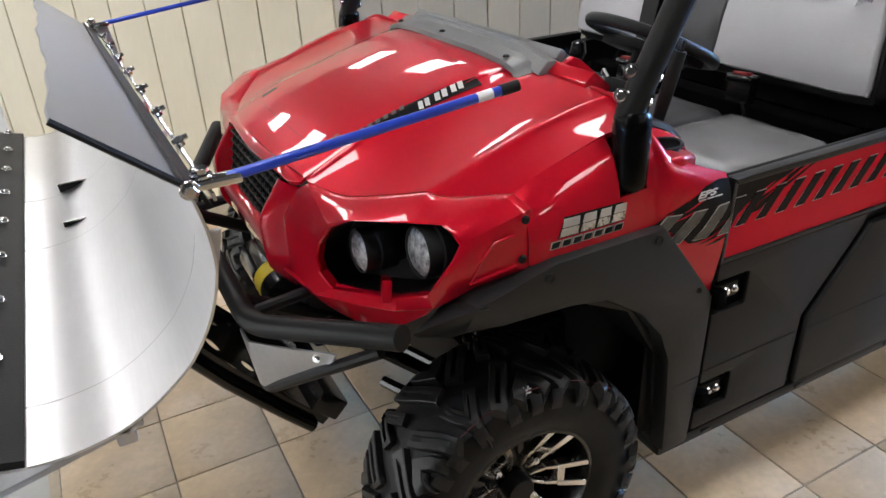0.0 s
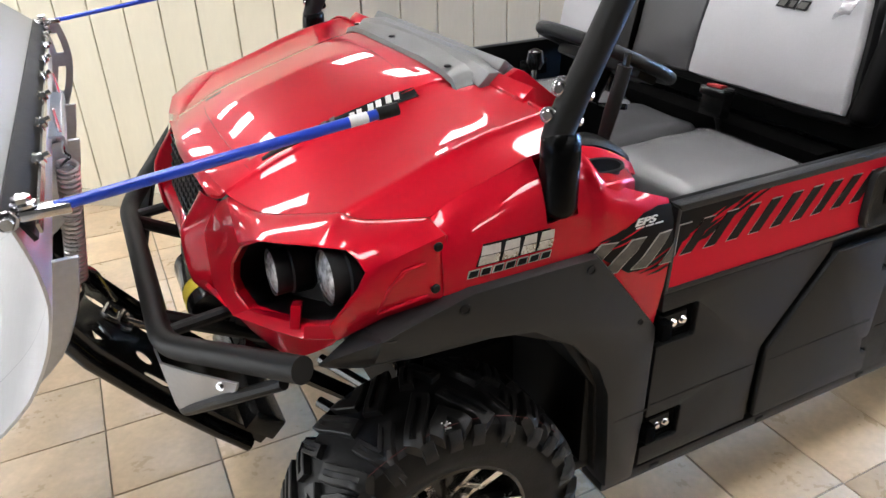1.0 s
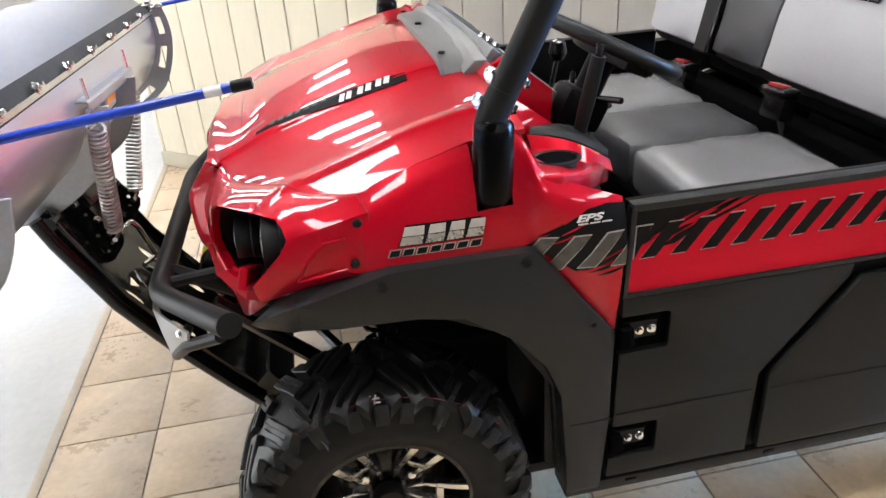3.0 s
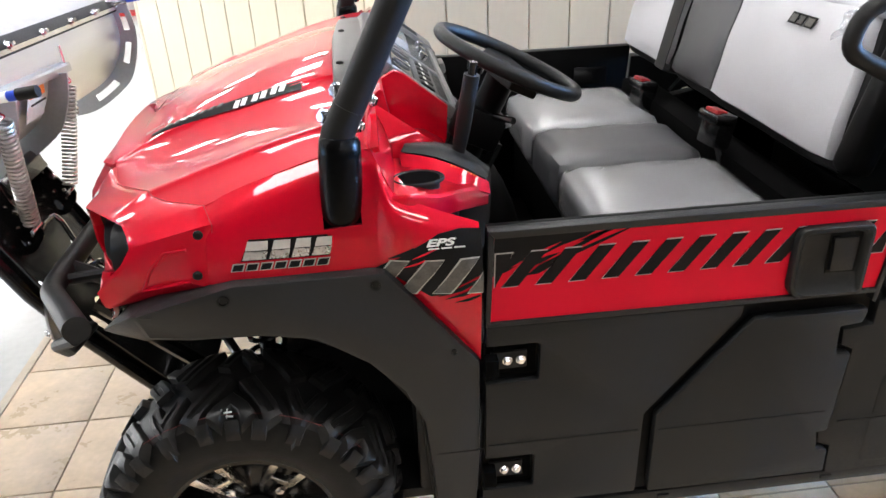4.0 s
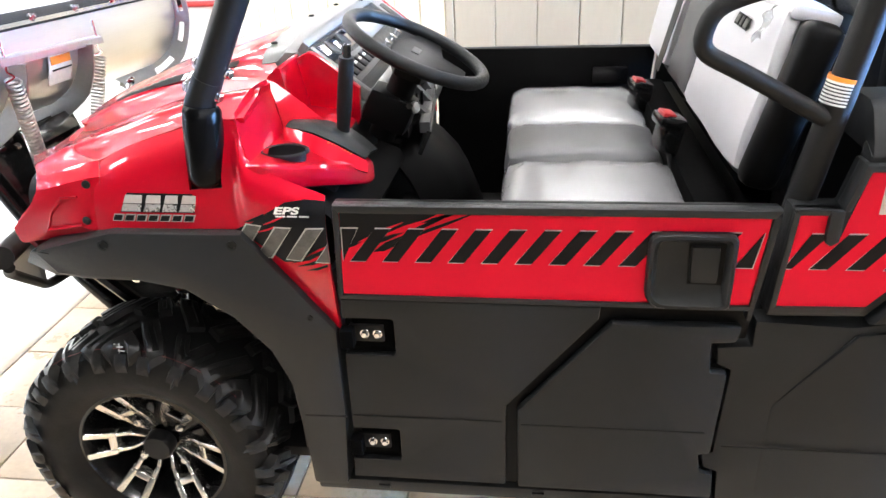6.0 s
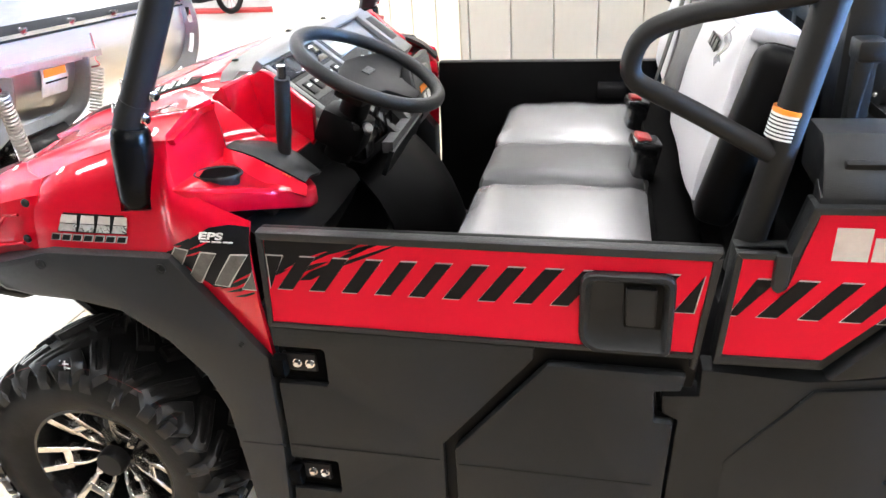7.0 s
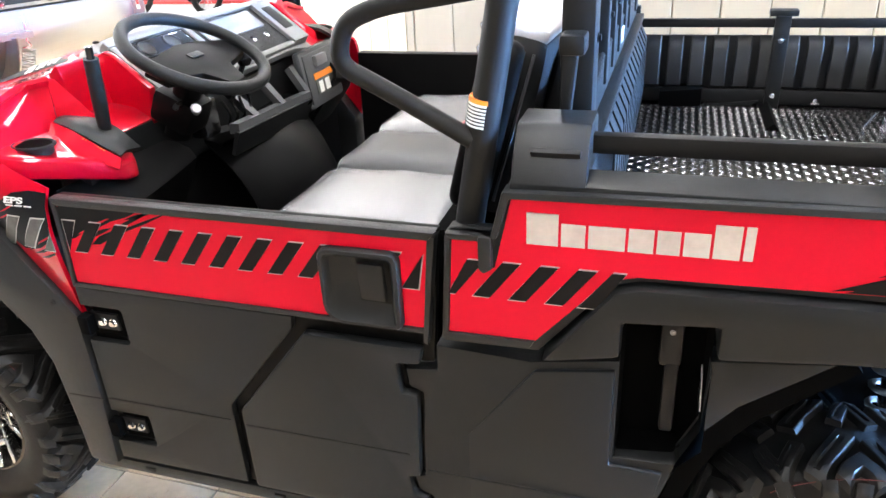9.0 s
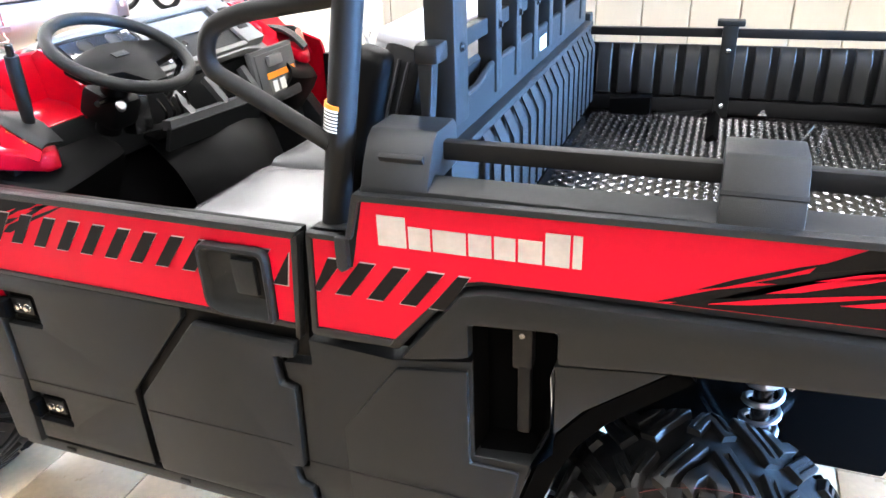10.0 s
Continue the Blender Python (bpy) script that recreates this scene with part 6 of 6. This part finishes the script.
part("screen_bracket", join(box((1.640, -0.575, 1.350), (0.046, 0.060, 0.036), 0.008), prism(((1.618, 1.345), (1.650, 1.345), (1.640, 1.235), (1.636, 1.19), (1.622, 1.19)), -0.592, -0.560, bevel=0.004)), BLACK, scr)

# near ledge, corner tower, rail and clamp
part("bed_ledge", prism(((-0.748, 1.125), (-0.745, 1.148), (-0.738, 1.153), (-0.708, 1.168), (-0.698, 1.162), (-0.690, 1.02), (-0.655, 0.862), (-0.672, 0.862), (-0.706, 1.02)), 1.560, 2.86, axis="x", bevel=0.004), TRIM, utv, "black moulded bed ledge")


def tower(x0, x1, label):
    prof = ((-0.748, 1.146), (-0.733, 1.182), (-0.706, 1.224), (-0.684, 1.238), (-0.600, 1.238), (-0.588, 1.226), (-0.588, 1.150))
    tw = part("bed_tower", prism(prof, x0, x1, axis="x", bevel=0.005), TRIM, utv, label)
    return tw


tw = tower(1.562, 1.690, "black plastic bed corner tower")
part("tower_groove", box((1.635, -0.7235, 1.196), (0.085, 0.012, 0.020), 0.004, (33, 0, 0)), DARK, tw)
tw = tower(2.155, 2.275, "black plastic rail clamp")
part("tower_groove", box((2.215, -0.7265, 1.190), (0.122, 0.010, 0.005), 0.001, (33, 0, 0)), DARK, tw)
part("bed_rail", box((2.27, -0.650, 1.196), (1.18, 0.026, 0.034), 0.004), PIPE, utv, "black square rail above the near bed wall")

# ---- snow plow on its push frame, tipped up in front of the vehicle ----
plow = thing("snow_plow", (-0.65, 0.09, 0.0), "raised stainless snow plow with black edge and springs", "snow plow")
PY0, PY1 = -0.87, 1.04
BLADE = ((-0.623, 1.344), (-0.611, 1.285), (-0.609, 1.221), (-0.629, 1.153), (-0.668, 1.089), (-0.725, 1.041), (-0.783, 1.012), (-0.855, 1.000), (-0.930, 1.008), (-1.00, 1.030))


def dip(y):
    return -0.036 * (y - PY0)


def across(profile, y0, y1, thick, n=8, dz=0.0, dx=0.0):
    return loft([[(x + dx, y0 + (y1 - y0) * k / n, z + dz + dip(y0 + (y1 - y0) * k / n)) for x, z in profile] for k in range(n + 1)], thick)


def smooth(profile, n=3):
    return [(p.x, p.y) for p in refine([[Vector((x, z, 0)) for x, z in profile]] * 2, n)[0]]


skin = part("moldboard", across(smooth(BLADE), PY0, PY1, 0.004), STAINLESS, plow, "curved stainless moldboard")
edge = part("cutting_edge", across(((-0.905, 1.010), (-1.00, 1.036), (-1.14, 1.085)), PY0, PY1, 0.012, dz=0.006), DARK, plow, "black rubber cutting edge with bolts")
for k in range(9):
    y = PY0 + 0.05 + k * 0.228
    part("edge_bolt", bolt((-0.945, y, 1.034 + dip(y)), (0.25, 0, 0.95), 0.010, 0.008), CHROME, edge)
# deflector above the blade, ragged at its free edge
flap_rows = []
for k in range(25):
    y = PY0 + (PY1 - PY0) * k / 24
    wob = 0.002 * math.sin(k * 1.7) + 0.003 * math.sin(k * 0.6 + 1)
    flap_rows.append([(-0.622, y, 1.350 + dip(y)), (-0.690, y, 1.408 + dip(y)), (-0.750 - wob, y, 1.459 + wob + dip(y))])
flap = part("deflector", loft(flap_rows, 0.005), FLAP, plow, "grey deflector sheet along the blade")
part("deflector_hem", tube([(-0.622, PY0 - 0.002, 1.352), (-0.690, PY0 - 0.002, 1.410), (-0.755, PY0 - 0.002, 1.464)], 0.005, 6), DARK, flap)
part("edge_strip", across(((-0.600, 1.315), (-0.612, 1.342), (-0.630, 1.360)), PY0, PY1, 0.006, dx=0.006), DARK, plow, "black strip along the blade top")
part("edge_strip", across(((-0.596, 1.322), (-0.598, 1.334)), PY0, PY1, 0.004, dx=0.005), CHROME, plow)
for k in range(9):
    y = PY0 + 0.03 + k * 0.231
    part("strip_bolt", join(bolt((-0.594, y, 1.338 + dip(y)), (0.9, 0, 0.35), 0.010, 0.010), tube([(-0.60, y, 1.338 + dip(y)), (-0.575, y, 1.347 + dip(y))], 0.005, 8)), CHROME, plow)
# ribs round the back
OUT = [(x + (0.045 if z > 1.1 else 0.05 * (z - 0.98) / 0.13), z - (0.0 if z > 1.2 else 0.055 * (1.2 - z) / 0.2)) for x, z in BLADE]


def rib(y, t=0.008, top=2, end=9, wide=1.0):
    inn = smooth(BLADE[top:end])
    out = smooth([(a[0] + (b[0] - a[0]) * wide, a[1] + (b[1] - a[1]) * wide) for a, b in zip(BLADE, OUT)][top:end])
    d = dip(y)
    return prism([(x, z + d) for x, z in inn] + [(x, z + d) for x, z in reversed(out)], y - t / 2, y + t / 2, bevel=0.002, seg=1)


def pierced(outline, holes, place, thick):
    """A plate with holes through it, laid out flat and then carried into place."""
    bm = bmesh.new()
    for loop in (outline, *holes):
        vs = [bm.verts.new((a, b, 0)) for a, b in loop]
        for i in range(len(vs)):
            bm.edges.new((vs[i - 1], vs[i]))
    bmesh.ops.triangle_fill(bm, use_beauty=True, use_dissolve=False, edges=bm.edges[:])
    got = bmesh.ops.extrude_face_region(bm, geom=bm.faces[:])
    top = {v for v in got["geom"] if isinstance(v, bmesh.types.BMVert)}
    for v in bm.verts:
        v.co = place(v.co.x, v.co.y, thick if v in top else 0.0)
    bmesh.ops.recalc_face_normals(bm, faces=bm.faces)
    return bm


def end_rib(y, t, wide, slots):
    """An end plate that follows the blade, with long slots cut in it."""
    inn = smooth(BLADE)
    out = smooth([(a[0] + (b[0] - a[0]) * wide, a[1] + (b[1] - a[1]) * wide) for a, b in zip(BLADE, OUT)])
    d = dip(y)
    lane = lambda k, f: (inn[k][0] + (out[k][0] - inn[k][0]) * f, inn[k][1] + (out[k][1] - inn[k][1]) * f)
    holes = [[lane(k, 0.34) for k in range(a, b + 1)] + [lane(k, 0.68) for k in range(b, a - 1, -1)] for a, b in slots]
    return pierced(inn + out[::-1], holes, lambda x, z, h: Vector((x, y + h, z + d)), t)


for y, wide in ((-0.72, 0.9), (-0.06, 1.35), (0.30, 1.35)):
    part("rib", rib(y, wide=wide), GALV, plow, "curved steel rib")
part("end_rib", end_rib(PY1 - 0.010, 0.007, 1.5, ((2, 5), (7, 10), (13, 17))), GALV, plow, "slotted steel end rib")
part("spring_shelf", loft([[(x, y, z - 0.064 * (y + 0.1)) for x, z in ((-0.618, 1.224), (-0.578, 1.222), (-0.574, 1.217), (-0.574, 1.196))] for y in (-0.13, 0.02, 0.18, 0.30, 0.405)], 0.005), GALV, plow, "steel shelf that carries the springs")
# label on the back of the blade
lab = part("plow_label", across(((-0.6035, 1.215), (-0.6065, 1.180), (-0.628, 1.118)), 0.115, 0.240, 0.002, dx=0.003), LABEL, plow, "white warning label with orange head")
part("label_head", across(((-0.6035, 1.208), (-0.606, 1.182)), 0.125, 0.230, 0.002, dx=0.0055), ORANGE, lab)
part("label_print", across(((-0.606, 1.168), (-0.608, 1.162)), 0.125, 0.230, 0.001, dx=0.006), INK, lab)
part("skid_hook", join(tube([(-0.79, 0.90, 0.925), (-0.815, 0.885, 0.875), (-0.845, 0.885, 0.895)], 0.012, 8), bolt((-0.795, 0.885, 0.905), (0.5, -0.5, 0), 0.012)), CHROME, plow)
part("lower_bracket", join(box((-0.86, PY0 + 0.06, 0.965), (0.22, 0.05, 0.012), 0.003, (0, -12, 0)), box((-0.78, PY0 + 0.05, 0.98), (0.03, 0.03, 0.05), 0.006)), GALV, plow, "worn steel bracket under the blade")

# springs
for top, foot in (((-0.578, -0.098, 1.188), (-0.645, 0.005, 0.805)), ((-0.580, 0.384, 1.160), (-0.643, 0.300, 0.800))):
    a, b = Vector(top), Vector(foot)
    d = (b - a).normalized()
    u = d.orthogonal().normalized()
    w = d.cross(u)
    turns, per = 26, 16
    path, rows = [], []
    for k in range(turns * per + 1):
        out = u * math.cos(2 * math.pi * k / per) + w * math.sin(2 * math.pi * k / per)
        mid = a.lerp(b, 0.10 + 0.83 * k / (turns * per))
        path.append(mid + out * 0.021)
        rows.append([mid + out * (0.021 + 0.0042 * math.cos(math.pi * j / 3)) + d * 0.0042 * math.sin(math.pi * j / 3) for j in range(6)])
    sp = part("spring", loft(rows, 0, close=True), SPRING, plow, "coiled steel return spring")
    part("spring_bolt", tube([a + Vector((-0.004, 0, 0.015)), a + Vector((-0.006, 0, 0.085))], 0.0045, 8), CHROME, sp)
    part("spring_hook", tube(rounded([a + Vector((0, 0, 0.02)), a.lerp(b, 0.02) + u * 0.012, a.lerp(b, 0.07) - u * 0.012, path[0]], 0.02), 0.0042, 6), CHROME, sp)
    part("spring_hook", tube(rounded([path[-1], a.lerp(b, 0.95) - u * 0.014, a.lerp(b, 1.0)], 0.02), 0.0042, 6), CHROME, sp)

# marker rods lying back towards the hood
for y, tip in ((PY0 + 0.010, (-0.133, -0.890, 1.405)), (PY1 - 0.015, (-0.09, 1.03, 1.335))):
    base = Vector((-0.600, y, 1.345 + dip(y)))
    t = Vector(tip)
    rod = part("marker_rod", tube([base.lerp(t, 0.07), base.lerp(t, 0.87)], 0.0076, 12), BLUE, plow, "blue plastic marker rod with white band")
    part("rod_band", tube([base.lerp(t, 0.87), base.lerp(t, 0.925)], 0.0079, 12), WHITE, rod)
    part("rod_band", tube([base.lerp(t, 0.925), base.lerp(t, 0.965)], 0.0076, 12), BLUE, rod)
    part("rod_cap", tube([base.lerp(t, 0.955), base.lerp(t, 1.02)], 0.0092, 12), DARK, rod)
    part("rod_clamp", join(box(base.lerp(t, 0.045), (0.06, 0.024, 0.014), 0.004), bolt(base + Vector((0, 0, 0.012)), (0, 0, 1), 0.011, 0.012), bolt(base + Vector((-0.02, -0.014, 0.002)), (0, -1, 0), 0.010, 0.012)), CHROME, rod)


# push frame: a perforated sheet between two bent rails, from the plow's pivot down to the belly of the vehicle
WEB = ((-0.785, 0.930), (-0.758, 0.862), (-0.651, 0.649), (-0.535, 0.487), (-0.404, 0.328), (-0.300, 0.210), (-0.12, 0.19))
WEB_S = [0.0]
for (xa, za), (xb, zb) in zip(WEB, WEB[1:]):
    WEB_S.append(WEB_S[-1] + math.hypot(xb - xa, zb - za))


def on_web(s, y, up=0.0):
    x, z = np.interp(s, WEB_S, [p[0] for p in WEB]), np.interp(s, WEB_S, [p[1] for p in WEB])
    return Vector((float(x) + 0.81 * up, y, float(z) + 0.59 * up))


def oval(s, y, rs, ry, turn=0.0, n=14):
    pts = [(rs * math.cos(2 * math.pi * k / n), ry * math.sin(2 * math.pi * k / n)) for k in range(n)]
    return [(s + a * math.cos(turn) - b * math.sin(turn), y + a * math.sin(turn) + b * math.cos(turn)) for a, b in pts]


knots = [0.0, *WEB_S[1:-1]]
sheet = [(a, -0.085) for a in knots] + [(a, 0.355) for a in reversed(knots)]
piercings = []
for mid in (-0.005, 0.265):
    piercings += [[(0.310, mid + 0.052), (0.350, mid + 0.036), (0.318, mid + 0.008)], oval(0.338, mid - 0.036, 0.040, 0.016, 0.10), oval(0.487, mid + 0.072, 0.028, 0.026), oval(0.520, mid - 0.012, 0.046, 0.016, 0.08), oval(0.20, mid + 0.05, 0.018, 0.016), oval(0.62, mid + 0.06, 0.024, 0.024)]
part("frame_sheet", pierced(sheet, piercings, on_web, 0.003), GLOSS, plow, "black perforated push-frame sheet")
for y in (-0.098, 0.362):
    part("frame_rail", tube([on_web(a, y, -0.012) for a in (0.0, 0.075, 0.19, 0.31, 0.40, 0.51, 0.61, 0.72, 0.84)], 0.021, 12), GLOSS, plow, "black push-frame rail")
    part("frame_rail", loft([[on_web(a, y + 0.010, 0.0), on_web(a, y + 0.010, 0.026)] for a in knots], 0.006), GLOSS, plow)
part("frame_cross", tube([on_web(0.03, -0.105, 0.01), on_web(0.03, 0.37, 0.01)], 0.020, 12), GLOSS, plow, "black cross member")
part("frame_cross", box((-0.28, 0.13, 0.30), (0.10, 0.52, 0.07), 0.01, (0, 45, 0)), GLOSS, plow, "black cross member")
# curved brackets that hold the feet of the springs
BRACKET = [(-0.82, 0.985), (-0.735, 0.985), (-0.716, 0.940), (-0.698, 0.880), (-0.672, 0.834), (-0.642, 0.806), (-0.634, 0.785), (-0.640, 0.762), (-0.672, 0.722), (-0.705, 0.700), (-0.770, 0.830), (-0.815, 0.930)]
dots = [oval(-0.716, 0.868, 0.0055, 0.0055, 0, 8), oval(-0.700, 0.800, 0.0055, 0.0055, 0, 8), oval(-0.668, 0.800, 0.0065, 0.0065, 0, 8), oval(-0.668, 0.772, 0.0055, 0.0055, 0, 8), oval(-0.685, 0.748, 0.0055, 0.0055, 0, 8), oval(-0.755, 0.930, 0.009, 0.009, 0, 10)]
for y in (0.035, 0.318):
    br = part("spring_bracket", pierced(BRACKET, dots, lambda a, b, t, y=y: Vector((a, y + t, b)), 0.007), GLOSS, plow, "curved black bracket with small holes")
    part("bracket_pin", tube([(-0.645, y - 0.045, 0.800), (-0.645, y + 0.02, 0.800)], 0.007, 8), CHROME, br)
    for px, pz in ((-0.735, 0.905), (-0.690, 0.850)):
        part("bracket_bolt", bolt((px, y, pz), (0, -1, 0), 0.009, 0.010), CHROME, br)
part("pivot_block", box((-0.735, 0.18, 0.90), (0.07, 0.26, 0.08), 0.012, (0, 55, 0)), GLOSS, plow, "black pivot block")
part("hitch_pin", tube(rounded([(-0.672, 0.07, 0.745), (-0.646, 0.085, 0.792), (-0.622, 0.098, 0.806), (-0.606, 0.100, 0.785), (-0.577, 0.10, 0.688)], 0.008), 0.0075, 10), CHROME, plow, "bright bent hitch pin")
for pts in ([(0.325, 0.10, 0.03), (0.345, 0.175, 0.035), (0.385, 0.170, 0.03), (0.375, 0.11, 0.03), (0.335, 0.10, 0.03)], [(0.385, 0.12, 0.02), (0.40, 0.195, 0.035), (0.435, 0.200, 0.03), (0.43, 0.14, 0.02), (0.395, 0.12, 0.02)]):
    part("shackle", tube(rounded([on_web(*p) for p in pts], 0.012), 0.0085, 8), CHROME, plow, "zinc shackle")
part("shackle_pin", tube([on_web(0.41, 0.16, 0.03), on_web(0.50, 0.215, 0.03)], 0.011, 8), CHROME, plow)
part("lock_pin", tube([on_web(0.30, 0.035, 0.03), on_web(0.36, 0.03, 0.015)], 0.006, 8), CHROME, plow)

# ---- things farther off in the showroom ----
def motorcycle(parent):
    for x in (-0.62, 0.62):
        wh = part("wheel", moved(lathe([(0.27 + 0.045 * math.cos(a), 0.045 * math.sin(a)) for a in [2 * math.pi * k / 10 for k in range(10)]], 32, closed=True), Matrix.Translation((x, 0, 0.32)) @ pose(0, 0, 0, 90)), RUBBER, parent, "black spoked wheel")
        part("spokes", join(*[tube([(x, 0, 0.32), (x + 0.24 * math.cos(t), 0, 0.32 + 0.24 * math.sin(t))], 0.004, 5) for t in [2 * math.pi * k / 12 for k in range(12)]], moved(lathe([(0.04, -0.05), (0.04, 0.05)], 14), Matrix.Translation((x, 0, 0.32)) @ pose(0, 0, 0, 90))), CHROME, wh)
    part("fork", join(tube([(-0.62, -0.08, 0.32), (-0.40, -0.08, 0.95)], 0.025, 10), tube([(-0.62, 0.08, 0.32), (-0.40, 0.08, 0.95)], 0.025, 10)), GALV, parent)
    part("handlebar", tube([(-0.36, -0.36, 1.08), (-0.40, -0.12, 1.0), (-0.40, 0.12, 1.0), (-0.36, 0.36, 1.08)], 0.014, 8), GLOSS, parent)
    part("engine", box((0.0, 0, 0.45), (0.36, 0.28, 0.34), 0.05), DARK, parent)
    part("tank", prism(((-0.40, 0.82), (-0.30, 0.95), (0.0, 0.92), (0.12, 0.84), (-0.05, 0.66), (-0.30, 0.66)), -0.13, 0.13, bevel=0.05), BLUE, parent, "blue tank shroud")
    part("saddle", prism(((0.02, 0.86), (0.62, 0.90), (0.80, 0.98), (0.60, 0.80), (0.05, 0.76)), -0.09, 0.09, bevel=0.03), VINYLBLACK, parent)
    part("swing_arm", tube([(0.05, 0.0, 0.40), (0.62, 0.0, 0.32)], 0.035, 8), GALV, parent)


bike = thing("motorcycle", (0, 0, 0), "blue and black motorcycle parked in the showroom", "motorcycle", "motorcycles on the showroom floor")
motorcycle(bike)
bike.matrix_basis = pose(-5.0, 8.8, 0, 0, 0, 75)
copy_thing(bike, pose(-6.4, 8.9, 0, 0, 0, 80))
copy_thing(bike, pose(-7.6, 7.6, 0, 0, 0, 60))
display = thing("display_plinth", (-5.4, 9.7, 0), "low red plinth along the far showroom wall", "plinth")
part("plinth_board", box((-5.4, 9.7, 0.02), (5.0, 0.3, 0.05), 0.01), mat("red_board", (0.45, 0.03, 0.03), 0.6), display)

# ---- floor tiles, each its own piece ----
tile_me = mesh_of(box((0, 0, 0), (TP - 0.006, TP - 0.006, 0.008), 0.0022, seg=2), "tile", TILE)
count = 0
for i in range(-1, 12):
    for j in range(-8, 5):
        cx, cy = TX + TP * (i + 0.5), TY + TP * (j + 0.5)
        if cx < EDGE:
            continue
        ob = new("tile", tile_me)
        ob.location = (cx + 0.0008 * math.sin(i * 5 + j), cy + 0.0008 * math.cos(i * 3 + j * 7), -0.004 + 0.0004 * math.sin(i * 11 + j * 5))
        ob.rotation_euler = (0, 0, radians(0.12) * math.sin(i * 7 + j * 13))
        ob.parent = floor
        count += 1
# the rest of the tiling, out of the camera's way
rest = bmesh.new()
for i in range(-1, 23):
    for j in range(-20, 12):
        cx, cy = TX + TP * (i + 0.5), TY + TP * (j + 0.5)
        if (i < 12 and -8 <= j < 5) or cx > 6.9 or cy < -6.8:
            continue
        m = Matrix.Translation((cx, cy, -0.004)) @ Matrix.Diagonal((TP - 0.006, TP - 0.006, 0.008, 1))
        bmesh.ops.create_cube(rest, size=1, matrix=m)
tagged(adopt(part("floor_tiling", rest, TILE, None), floor), "stone-look tiles beyond the vehicle", kind="stuff")
